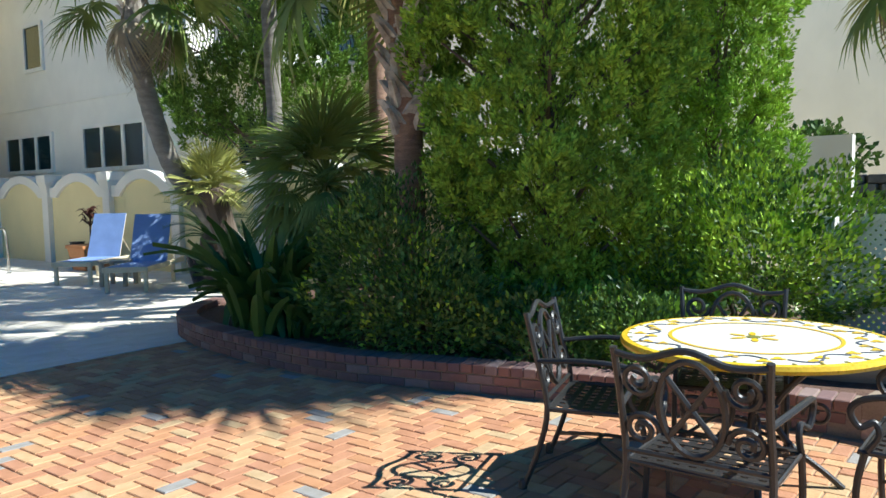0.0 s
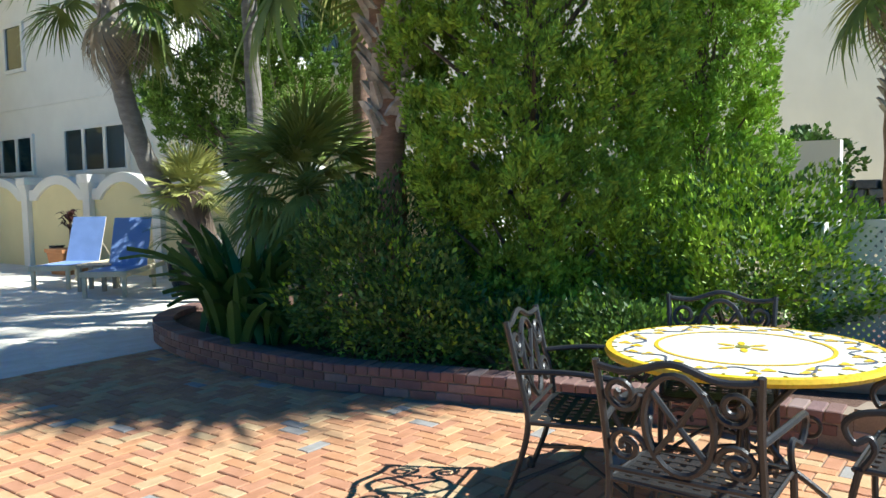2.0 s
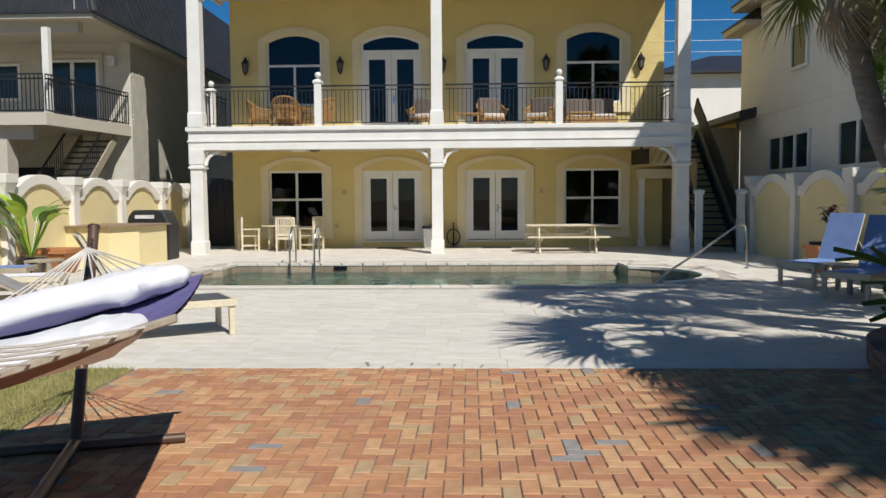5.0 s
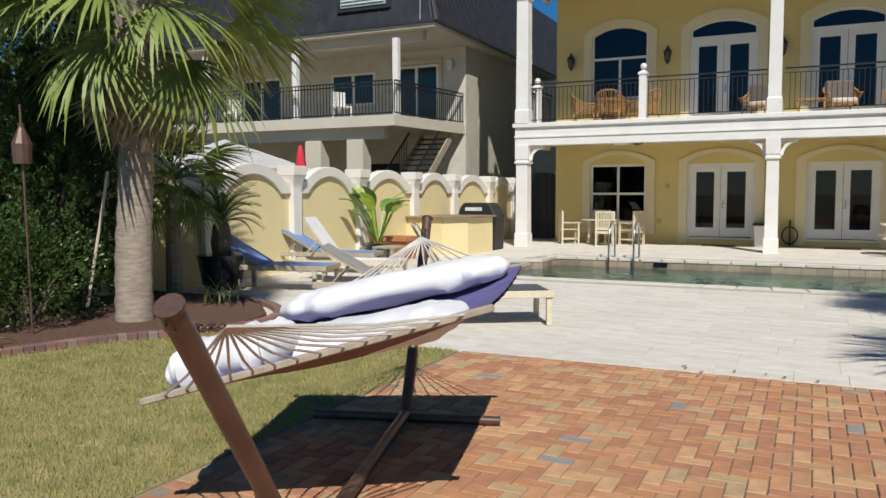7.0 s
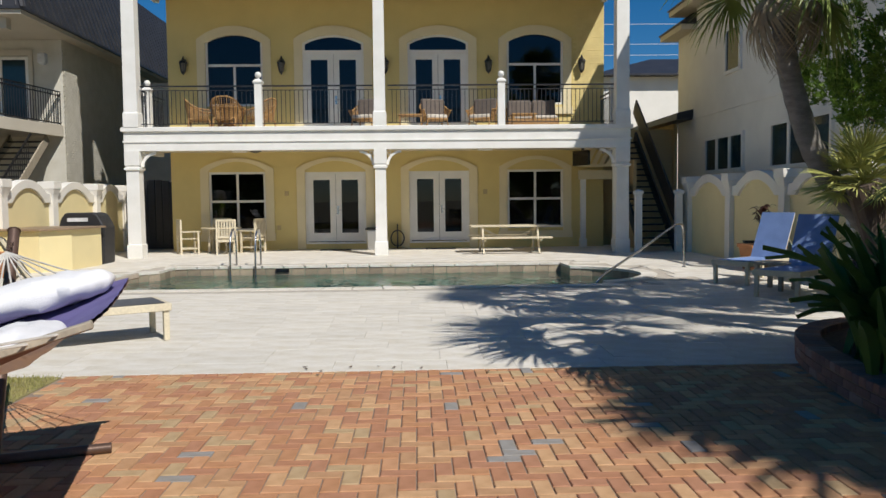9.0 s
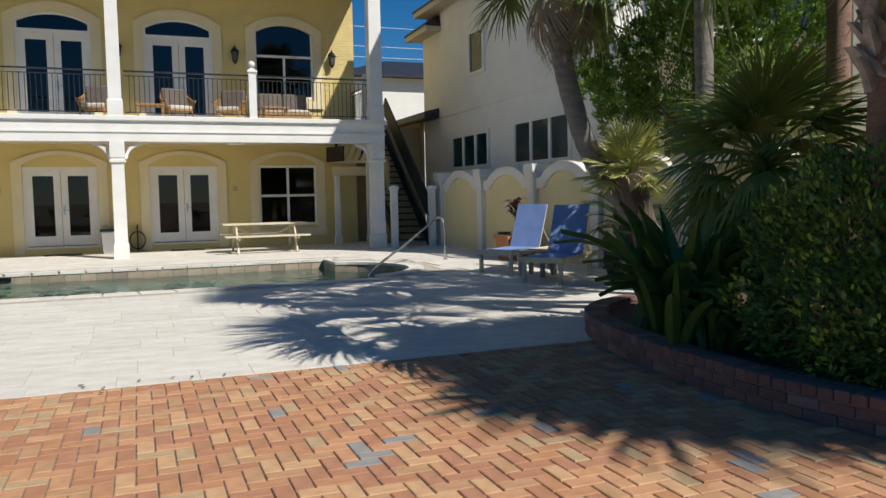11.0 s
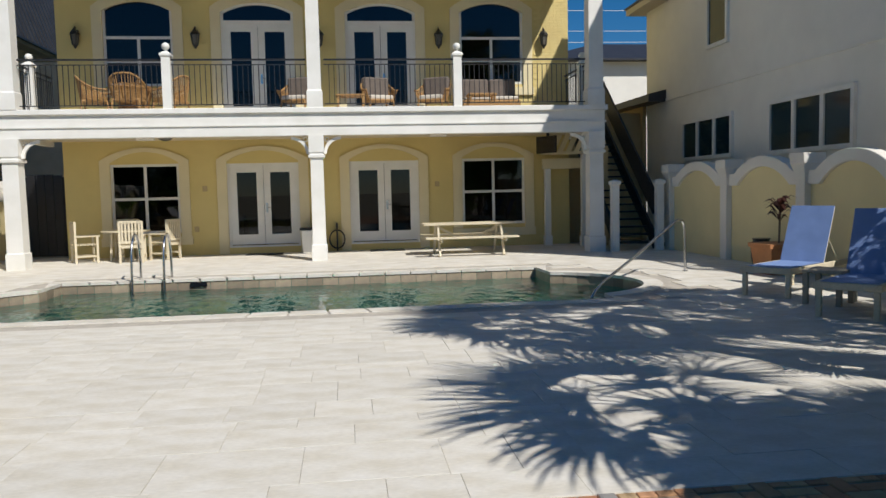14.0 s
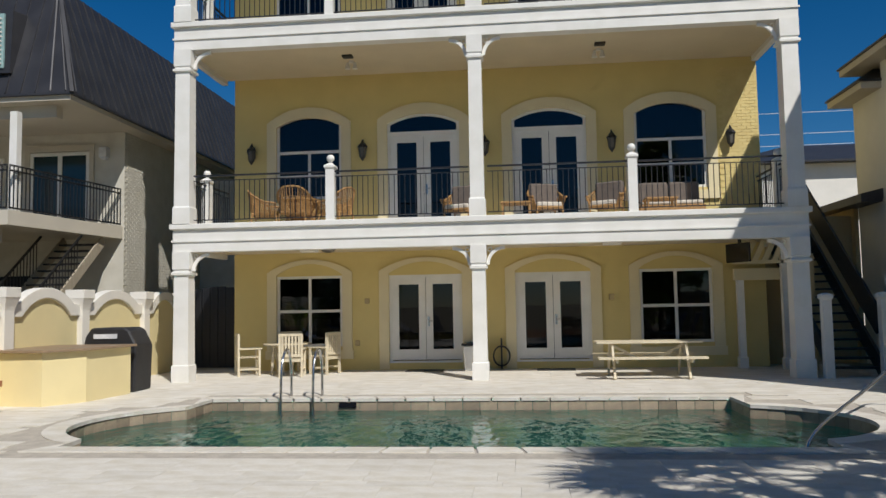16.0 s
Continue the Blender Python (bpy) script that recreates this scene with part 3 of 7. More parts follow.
def window_unit(name, x0, x1, z0, z1, label, rise=0.0, transom=None):
    """A white framed window with panes, set in the wall."""
    w = thing(name, label, "window", pose((x0 + x1) / 2, FY + 0.05, z0), kind="structure")
    h, hw, f = z1 - z0, (x1 - x0) / 2, 0.065
    zs = h - rise
    bm = bmesh.new()
    top = arc(-hw, hw, zs, rise) if rise else [(-hw, h), (hw, h)]
    intop = arc(-hw + f, hw - f, zs - f * 0.4, rise - f * 0.5) if rise else [(-hw + f, h - f), (hw - f, h - f)]
    strip(bm, [(-hw, 0)] + top + [(hw, 0)], [(-hw + f, 0.0)] + intop + [(hw - f, 0.0)], -0.03, 0.05)
    box(bm, -hw + f, hw - f, -0.028, 0.048, 0, f)
    part("window_frame", bm, M_WHITE, w)
    t = transom if transom else h * 0.5
    for nm, a in (("mullion", (-0.035, 0.035, -0.02, 0.04, f, (t if transom else h - f))), ("transom_bar", (-hw + f, hw - f, -0.024, 0.044, t - 0.035, t + 0.035))):
        bm = bmesh.new()
        box(bm, *a)
        part(nm, bm, M_WHITE, w)
    if transom:
        bm = bmesh.new()
        box(bm, -hw + f, hw - f, -0.022, 0.042, t * 0.5 - 0.02, t * 0.5 + 0.02)
        part("transom_bar", bm, M_WHITE, w)
    for sx in (-1, 1):
        for za, zb in ((f, t - 0.035), (t + 0.035, h - f)):
            if transom and za > t:
                continue
            bm = bmesh.new()
            a, b = (-hw + f, -0.035) if sx < 0 else (0.035, hw - f)
            box(bm, a, b, 0.008, 0.014, za, zb)
            part("pane", bm, M_GLASS, w).visible_shadow = False
    if transom:
        bm = bmesh.new()
        prism(bm, [(-hw + f, t + 0.035), (hw - f, t + 0.035)] + intop[::-1], 0.008, 0.014)
        part("pane", bm, M_GLASS, w).visible_shadow = False
    return w


def french_door(name, x0, x1, z0, z1, label, rise=0.0, fan=0.0):
    d = thing(name, label, "door", pose((x0 + x1) / 2, FY + 0.05, z0), kind="structure")
    hw, f = (x1 - x0) / 2, 0.07
    h = z1 - z0
    dh = h - fan
    bm = bmesh.new()
    if fan:
        strip(bm, [(-hw, 0)] + arc(-hw, hw, h - rise, rise) + [(hw, 0)], [(-hw + f, 0)] + arc(-hw + f, hw - f, h - rise - 0.03, rise - 0.03) + [(hw - f, 0)], -0.03, 0.06)
        box(bm, -hw + f, hw - f, -0.026, 0.056, dh - 0.06, dh + 0.05)
    else:
        strip(bm, [(-hw, 0), (-hw, h), (hw, h), (hw, 0)], [(-hw + f, 0), (-hw + f, h - f), (hw - f, h - f), (hw - f, 0)], -0.03, 0.06)
    box(bm, -hw, hw, -0.06, 0.08, -0.05, 0.0)
    part("door_frame", bm, M_WHITE, d)
    top = dh - 0.06 if fan else h - f
    for s in (-1, 1):
        a, b = (-hw + f, -0.006) if s < 0 else (0.006, hw - f)
        bm = bmesh.new()
        st, rl = 0.17, 0.28
        strip(bm, [(a, 0.02), (a, top), (b, top), (b, 0.02), (a, 0.02)], [(a + st, rl), (a + st, top - 0.17), (b - st, top - 0.17), (b - st, rl), (a + st, rl)], -0.005, 0.04)
        leaf = part("door_leaf", bm, M_WHITE, d)
        bm = bmesh.new()
        box(bm, a + st - 0.01, b - st + 0.01, 0.014, 0.020, rl - 0.01, top - 0.16)
        part("pane", bm, M_GLASS, leaf).visible_shadow = False
        if s > 0:
            bm = bmesh.new()
            tube(bm, [(a + 0.06, -0.02, 0.98), (a + 0.06, -0.06, 0.98), (a + 0.17, -0.06, 0.98)], 0.011, 6)
            box(bm, a + 0.035, a + 0.085, -0.012, -0.004, 0.85, 1.1)
            part("handle", bm, M_CHROME, leaf, "brushed metal lever handle")
    if fan:
        bm = bmesh.new()
        prism(bm, [(-hw + f, dh + 0.05), (hw - f, dh + 0.05)] + arc(-hw + f, hw - f, h - rise - 0.03, rise - 0.03)[::-1], 0.014, 0.020)
        part("fanlight", bm, M_GLASS, d, "arched fanlight pane").visible_shadow = False
    return d


def house():
    # facade with its openings
    bm = bmesh.new()
    ops = []
    for x0, x1 in WINS:
        ops += [(x0, x1, 0.60, 2.38), (x0, x1, 4.35, 6.52), (x0, x1, 8.9, 11.0)]
    for x0, x1 in DOORS:
        ops += [(x0, x1, 0.22, 2.36), (x0, x1, 3.55, 6.46), (x0, x1, 8.10, 11.0)]
    xs = [FX0]
    for x0, x1 in sorted(WINS + DOORS):
        box(bm, xs[-1], x0, FY, FY + 0.25, 0, 12)
        zz = 0
        for a, b, z0, z1 in sorted([o for o in ops if o[0] == x0], key=lambda o: o[2]):
            box(bm, x0, x1, FY, FY + 0.25, zz, z0)
            zz = z1
        box(bm, x0, x1, FY, FY + 0.25, zz, 12)
        xs.append(x1)
    box(bm, xs[-1], FX1, FY, FY + 0.25, 0, 12)
    plain("wall_facade", bm, M_YELLOW, "yellow stucco house front with arched openings", "wall")
    bm = bmesh.new()
    box(bm, FX0, FX0 + 0.25, FY + 0.25, 32, 0, 12)
    box(bm, FX1 - 0.25, FX1, FY + 0.25, 32, 0, 12)
    box(bm, FX0, FX1, 31.8, 32, 0, 12)
    plain("wall_sides", bm, M_YELLOW, "yellow stucco side and back walls of the house", "wall")
    bm = bmesh.new()
    box(bm, FX0 - 0.3, FX1 + 0.3, 16.7, 32.3, 12, 12.3)
    plain("house_roof", bm, M_ROOF, "flat dark roof of the house", "roof")
    # rooms behind the glass, their dimness painted on in near-black
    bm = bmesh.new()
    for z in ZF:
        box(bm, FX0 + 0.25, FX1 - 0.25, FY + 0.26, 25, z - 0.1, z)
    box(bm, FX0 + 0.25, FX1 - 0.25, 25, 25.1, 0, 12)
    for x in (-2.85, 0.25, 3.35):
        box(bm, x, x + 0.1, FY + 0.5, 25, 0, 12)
    plain("wall_interior", bm, M_SHADEBLACK, "interior walls painted near-black as unlit rooms behind the glass", "wall")
    for x in (-5.0, -3.9):
        bm = bmesh.new()
        for i in range(6):
            tube(bm, [(x + i * 0.05, FY + 0.42, 0.4), (x + i * 0.05, FY + 0.42, 2.6)], 0.032, 6)
        tagged(part("curtain", bm, M_CURTAIN, None, smooth=True), "tan curtain drawn to the window side", "curtain")
    # units and trim
    n = 0
    for x0, x1 in WINS:
        window_unit("window_%d" % (n + 1), x0, x1, 0.60, 2.38, "white framed four-pane window with dark glass")
        window_unit("window_%d" % (n + 2), x0, x1, 4.35, 6.52, "white framed arched window above the balcony", 0.24, 1.22)
        window_unit("window_%d" % (n + 3), x0, x1, 8.9, 11.0, "white framed window on the top floor")
        n += 3
    n = 0
    for x0, x1 in DOORS:
        french_door("door_%d" % (n + 1), x0, x1, 0.22, 2.36, "white glazed double door, closed")
        french_door("door_%d" % (n + 2), x0, x1, 3.55, 6.46, "white glazed double door under an arched fanlight", 0.24, 0.5)
        french_door("door_%d" % (n + 3), x0, x1, 8.10, 11.0, "white glazed double door on the top floor")
        n += 3
    for k, (x0, x1) in enumerate(sorted(WINS + DOORS)):
        isdoor = (x0, x1) in DOORS
        for up in (0, 1):
            bm = bmesh.new()
            z0 = (0.02 if isdoor else 0.38) if not up else (3.49 if isdoor else 4.15)
            w = 0.25
            zs, rise = (2.47, 0.33) if not up else (6.33, 0.40)
            ins = arc(x0, x1, zs - 0.06 if not up else 6.22, rise - 0.05 if not up else 0.24)
            outer = [(x0 - w, z0)] + arc(x0 - w, x1 + w, zs, rise) + [(x1 + w, z0)]
            strip(bm, outer, [(x0 - 0.002, z0)] + ins + [(x1 + 0.002, z0)], FY - 0.05, FY - 0.002 if not up else FY + 0.03)
            if not isdoor:
                box(bm, x0 - w - 0.03, x1 + w + 0.03, FY - 0.08, FY - 0.002, z0 - 0.09, z0 + 0.12)
            plain("trim", bm, M_CREAM, "cream raised arched surround of an opening", "trim")
    # painted brick corner at the balcony end
    bk = bmesh.new()
    rng = random.Random(9)
    for r in range(48):
        z = 3.55 + r * 0.078
        x = 5.95 + (0.11 if r % 2 else 0)
        while x < FX1 - 0.03:
            e = min(x + 0.21, FX1)
            box(bk, x, e, FY - 0.012 - rng.uniform(0, 0.004), FY - 0.001, z, z + 0.07)
            x += 0.22
    tagged(plain("painted_brick_return", bk, M_YBRICK, "pale yellow painted brickwork beside the balcony", "brickwork"), kind="stuff")
    # decks
    for k, (zb, zt) in enumerate(((2.85, 3.47), (7.41, 8.04), (11.5, 12.0))):
        deck = thing("balcony_deck", "white balcony edge with stepped mouldings", "balcony", kind="structure")
        bm = bmesh.new()
        box(bm, -6.58, 6.94, CY - 0.10, CY + 0.18, zb, zt - 0.12)
        part("fascia", bm, M_WHITE, deck)
        bm = bmesh.new()
        box(bm, -6.64, 7.0, CY - 0.17, CY + 0.18, zt - 0.12, zt)
        part("deck_edge", bm, M_WHITE, deck, bev=0.012)
        bm = bmesh.new()
        box(bm, -6.61, 6.97, CY - 0.13, CY - 0.1, zt - 0.40, zt - 0.36)
        part("moulding", bm, M_WHITE, deck)
        for x in (-6.58, 6.80):
            bm = bmesh.new()
            box(bm, x, x + 0.14, CY + 0.18, FY, zb, zt)
            part("side_fascia", bm, M_WHITE, deck)
        bm = bmesh.new()
        box(bm, -6.44, 6.80, CY + 0.18, FY, zb + 0.12, zb + 0.22)
        plain("ceiling_porch", bm, M_CEIL, "beige boarded porch ceiling", "ceiling")
        bm = bmesh.new()
        box(bm, -6.44, 6.80, CY + 0.18, FY, zt - 0.12, zt - 0.02)
        part("deck_floor", bm, M_WALLWHITE, deck)
    # columns with brackets
    for x, w in ((-6.36, 0.175), (0.18, 0.15), (6.72, 0.175)):
        for k, (z0, z1) in enumerate(((0.0, 2.85), (3.47, 7.41), (8.04, 11.5))):
            c = thing("porch_column", "square white porch column with moulded cap", "column", pose(x, CY + 0.02, z0), group="porch columns", kind="structure")
            hh = z1 - z0
            bm = bmesh.new()
            lathe(bm, ([(w + 0.024, 0), (w + 0.024, 0.36), (w, 0.38)] if k == 0 else [(w + 0.026, 0), (w + 0.024, 0.36), (w, 0.40)]) + [ (w - 0.01, hh - 0.52), (w + 0.035, hh - 0.5), (w + 0.035, hh - 0.45), (w, hh - 0.43), (w, hh - 0.4), (w + 0.02, hh - 0.38), (w + 0.02, hh)], square=True)
            part("shaft", bm, M_WHITE, c)
            for s in (-1, 1):
                if (x < -6 and s < 0) or (x > 6 and s > 0):
                    continue
                bm = bmesh.new()
                o = [(s * (w + 0.41 + 0.40 * math.cos(t)), hh - 0.42 + 0.40 * math.sin(t)) for t in [math.pi / 2 + math.pi / 2 * i / 10 for i in range(11)]]
                i2 = [(s * (w + 0.41 + 0.33 * math.cos(t)), hh - 0.42 + 0.33 * math.sin(t)) for t in [math.pi / 2 + math.pi / 2 * i / 10 for i in range(11)]]
                strip(bm, o, i2, -0.03, 0.03)
                tube(bm, [(s * (w + 0.09) + 0.045 * math.cos(t), 0, hh - 0.09 + 0.045 * math.sin(t)) for t in [6.28 * i / 10 for i in range(10)]], 0.014, 6, True)
                part("bracket", bm, M_WHITE, c, "curved white corner bracket")
    # railings
    for z in ZF[1:]:
        rail_run((-6.14, CY), (0.0, CY), z, [-3.03])
        rail_run((0.4, CY), (6.5, CY), z, [3.45])
        rail_run((-6.4, CY + 0.25), (-6.4, FY), z, [18.35])
        rail_run((6.8, CY + 0.25), (6.8, FY), z, [18.2])


def rail_run(a, b, z, posts):
    """A black baluster railing with white newels."""
    r = thing("balcony_railing", "black metal balcony railing with thin balusters", "railing", kind="structure")
    a, b = Vector((*a, z)), Vector((*b, z))
    d = b - a
    for h, s in ((1.08, 0.05), (0.97, 0.025), (0.09, 0.03)):
        bm = bmesh.new()
        beam(bm, a + Vector((0, 0, h)), b + Vector((0, 0, h)), s, s * 0.7)
        part("rail", bm, M_BLACK, r)
    n = int(d.length / 0.115)
    bm = bmesh.new()
    box(bm, -0.008, 0.008, -0.008, 0.008, 0.09, 0.97)
    me = mesh_of(bm, "baluster", M_BLACK)
    for i in range(1, n):
        o = new("baluster", me)
        o.parent = r
        o.location = a.lerp(b, i / n)
    for c in posts:
        p = (c, a.y, z) if abs(d.x) > abs(d.y) else (a.x, c, z)
        w = thing("newel_post", "white square newel post with ball finial", "post", pose(*p), group="balcony newels", kind="structure")
        bm = bmesh.new()
        lathe(bm, [(0.095, 0), (0.095, 1.12), (0.125, 1.16), (0.125, 1.2), (0.05, 1.26)], square=True)
        part("post", bm, M_WHITE, w)
        bm = bmesh.new()
        lathe(bm, [(0.03, 1.25), (0.03, 1.28)] + [(0.085 * math.sin(t) + 0.003, 1.37 - 0.085 * math.cos(t)) for t in [0.4 + 2.7 * i / 8 for i in range(9)]], n=14)
        part("finial", bm, M_WHITE, w, smooth=True)


def garden_wall(name, x, ys, side, label):
    """A white rendered wall along y with pillars and recessed arched yellow panels; side is where the garden lies."""
    w = thing(name, label, "wall", kind="structure")
    f, bk = x, x - side * 0.22
    lo, hi = min(f, bk), max(f, bk)
    bm = bmesh.new()
    lathe(bm, [(0.135, 0), (0.135, 1.62), (0.15, 1.70), (0.195, 1.84), (0.205, 1.85), (0.205, 2.03)], square=True)
    pil = mesh_of(bm, "pillar", M_WALLWHITE, bev=0.012)
    for y in ys:
        o = new("pillar", pil)
        o.parent = w
        o.location = (x - side * 0.08, y, 0)
    for y0, y1 in zip(ys, ys[1:]):
        if y1 < y0:
            y0, y1 = y1, y0
        a, b = y0 + 0.132, y1 - 0.132
        bm = bmesh.new()
        m0, m1 = a + 0.2, b - 0.2
        outer = [(a, 1.74), (m0, 1.74)] + arc(m0 + 0.02, m1 - 0.02, 1.76, 0.29) + [(m1, 1.74), (b, 1.74)]
        inner = [(a, 1.50), (m0, 1.50)] + arc(m0 + 0.1, m1 - 0.1, 1.50, 0.35) + [(m1, 1.50), (b, 1.50)]
        strip(bm, outer, inner, lo, hi, "yz")
        part("arch_band", bm, M_WALLWHITE, w, bev=0.01)
        bm = bmesh.new()
        prism(bm, [(a, 0), (b, 0), (b, 1.51), (m1, 1.51)] + arc(m0 + 0.1, m1 - 0.1, 1.50, 0.36)[::-1] + [(m0, 1.51), (a, 1.51)], f - side * 0.06, bk + side * 0.01, "yz")
        part("panel", bm, M_PALE, w, "recessed pale yellow panel")
    return w


ground_setting()
house()
garden_wall("wall_east", 8.5, [16.8, 14.04, 11.34, 8.85, 6.35, 3.85, 1.35], -1, "white garden wall with arched yellow panels, in shade")
garden_wall("wall_west", -7.92, [20.5, 18.32, 15.7, 13.3, 10.72, 8.32, 5.9, 3.5, 1.1], 1, "white garden wall with sunlit arched yellow panels")
# ---------- neighbours and distance ----------
def simple_window(parent, cx, cy, z0, z1, w, face, panes=3):
    """A framed window on a wall; face is '+x', '-x' or '-y', the way it looks."""
    win = new("window")
    win.parent = parent
    win.matrix_basis = pose(cx, cy, z0, 0, 0, {"-x": -90, "+x": 90, "-y": 0}[face])
    bm = bmesh.new()
    h = z1 - z0
    strip(bm, [(-w / 2, 0), (-w / 2, h), (w / 2, h), (w / 2, 0), (-w / 2, 0)], [(-w / 2 + 0.09, 0.09), (-w / 2 + 0.09, h - 0.09), (w / 2 - 0.09, h - 0.09), (w / 2 - 0.09, 0.09), (-w / 2 + 0.09, 0.09)], -0.07, 0.0)
    for i in range(1, panes):
        x = -w / 2 + i * w / panes
        box(bm, x - 0.06, x + 0.06, -0.065, 0.0, 0.09, h - 0.09)
    part("frame", bm, M_WHITE, win)
    for i in range(panes):
        bm = bmesh.new()
        a, b = -w / 2 + i * w / panes + 0.06, -w / 2 + (i + 1) * w / panes - 0.06
        box(bm, a, b, -0.03, -0.012, 0.09, h - 0.09)
        part("pane", bm, M_NBGLASS, win)
    return win


M_NBGLASS = mat("dark_window_pane", (0.015, 0.035, 0.04), rough=0.08, scale=1, bump=0, mixing=0.05, spec=0.6)
M_NBTAN = plaster("tan_stucco", (0.55, 0.50, 0.41))
M_TURQ = mat("teal_shutter", (0.30, 0.45, 0.44), rough=0.6)


def hip(bm, x0, x1, y0, y1, z0, z1, inset, t=0.18):
    """A hipped roof with a solid eave."""
    v = [bm.verts.new(c) for c in ((x0, y0, z0), (x1, y0, z0), (x1, y1, z0), (x0, y1, z0), (x0, y0, z0 + t), (x1, y0, z0 + t), (x1, y1, z0 + t), (x0, y1, z0 + t),
                                   (x0 + inset, y0 + inset, z1), (x1 - inset, y0 + inset, z1), (x1 - inset, y1 - inset, z1), (x0 + inset, y1 - inset, z1))]
    for f in ((3, 2, 1, 0), (0, 1, 5, 4), (1, 2, 6, 5), (2, 3, 7, 6), (3, 0, 4, 7), (4, 5, 9, 8), (5, 6, 10, 9), (6, 7, 11, 10), (7, 4, 8, 11), (8, 9, 10, 11)):
        bm.faces.new([v[i] for i in f])


def bar_rail(parent, a, b, z, h=1.05, gap=0.12, curly=False):
    a, b = Vector((*a, z)), Vector((*b, z))
    bm = bmesh.new()
    for k in (0.06, h - 0.12, h):
        beam(bm, a + Vector((0, 0, k)), b + Vector((0, 0, k)), 0.04, 0.035)
    rl = part("rail", bm, M_BLACK, parent)
    bm = bmesh.new()
    if curly:
        d = 0.1
        tube(bm, spline([(0, 0, 0.06), (d * 0.2, -d, 0.3), (d * 0.1, -d * 1.1, 0.45), (0, 0, 0.8), (0, 0, h - 0.05)], 4), 0.011, 5)
    else:
        box(bm, -0.01, 0.01, -0.01, 0.01, 0.06, h - 0.02)
    me = mesh_of(bm, "baluster", M_BLACK)
    n = int((b - a).length / gap)
    for i in range(n + 1):
        o = new("baluster", me)
        o.parent = parent
        o.location = a.lerp(b, i / n)


def neighbours():
    # white house beyond the east wall
    hs = thing("white_house", "large white stucco neighbouring house with dark windows", "house")
    bm = bmesh.new()
    box(bm, 9.67, 22, 10.0, 15.4, -0.05, 10.2)
    box(bm, 9.67, 22, 15.4, 19.5, -0.05, 7.15)
    part("wall", bm, M_NBWALL, hs)
    bm = bmesh.new()
    box(bm, 9.67, 22, 19.5, 21.1, -0.05, 6.6)
    part("wing_wall", bm, M_NBWALL, hs)
    for z0, y0, y1 in ((10.2, 9.4, 15.9), (7.15, 15.4, 20.7), (6.55, 19.45, 21.55)):
        bm = bmesh.new()
        hip(bm, 9.16, 22.4, y0, y1, z0 + 0.16, z0 + 0.9, 1.0, 0.05)
        part("roof", bm, M_ROOF, hs)
        bm = bmesh.new()
        box(bm, 9.2, 22.3, y0 + 0.04, y1 - 0.04, z0, z0 + 0.16)
        part("eave", bm, M_NBTAN, hs, "tan boxed eave under the roof")
    bm = bmesh.new()
    box(bm, 9.64, 9.67, 10.0, 21.1, 3.86, 3.92)
    part("string_course", bm, M_NBWALL, hs)
    simple_window(hs, 9.67, 17.27, 2.16, 3.2, 2.66, "-x")
    simple_window(hs, 9.67, 13.02, 2.12, 3.25, 2.78, "-x")
    simple_window(hs, 9.67, 16.7, 4.80, 6.05, 1.05, "-x", 1)
    simple_window(hs, 10.8, 10.0, 1.9, 3.4, 1.3, "-y", 2)
    # balcony on its garden side
    bm = bmesh.new()
    box(bm, 9.7, 15, 8.0, 10.0, 4.15, 4.4)
    part("balcony_slab", bm, M_NBWALL, hs)
    bar_rail(hs, (9.75, 8.05), (15, 8.05), 4.4, curly=True)
    bar_rail(hs, (9.75, 8.05), (9.75, 10.0), 4.4, curly=True)
    simple_window(hs, 12.2, 10.0, 4.5, 6.5, 2.4, "-y", 2)
    # low roof against the house
    bm = bmesh.new()
    prism(bm, [(9.15, 3.88), (9.15, 4.06), (11.0, 4.5), (11.0, 3.88)], 21.12, 27, "xz")
    part("lean_to_roof", bm, M_ROOF, hs)
    bm = bmesh.new()
    prism(bm, [(9.15, 3.86), (9.15, 4.06), (9.66, 4.18), (9.66, 3.86)], 19.7, 21.11, "xz")
    part("lean_to_eave", bm, M_ROOF, hs)
    bm = bmesh.new()
    box(bm, 9.55, 9.66, 21.12, 27, -0.05, 3.87)
    part("lean_to_wall", bm, M_TAN, hs, "tan wall under the low dark eave")
    # white house with a dark hipped roof far behind
    fh = thing("far_house", "white house with a dark hipped roof far behind", "house")
    bm = bmesh.new()
    box(bm, 13, 30, 45, 58, -0.05, 9.15)
    part("wall", bm, M_NBWALL, fh)
    bm = bmesh.new()
    hip(bm, 12.3, 30.7, 44.3, 58.7, 9.1, 10.95, 5, 0.1)
    part("roof", bm, M_ROOF, fh)
    # mansard house beyond the west wall
    nh = thing("mansard_house", "pale brick neighbouring house under a charcoal mansard roof", "house")
    bm = bmesh.new()
    box(bm, -24, -9.87, 20.9, 34, -0.05, 6.62)
    part("wall", bm, M_NBBRICK, nh)
    bk = bmesh.new()
    rng = random.Random(2)
    for r in range(82):
        z = 0.05 + r * 0.08
        y = 20.92 + (0.11 if r % 2 else 0)
        while y < 27:
            box(bk, -9.872, -9.858 + rng.uniform(0, 0.006), y, y + 0.208, z, z + 0.066)
            y += 0.22
    tagged(part("bricks", bk, M_NBBRICK, nh), kind="stuff")
    bm = bmesh.new()
    box(bm, -24.2, -9.4, 17.5, 34.2, 6.58, 6.70)
    part("soffit", bm, M_NBTAN, nh)
    bm = bmesh.new()
    box(bm, -24.2, -10.0, 17.9, 18.15, 6.28, 6.58)
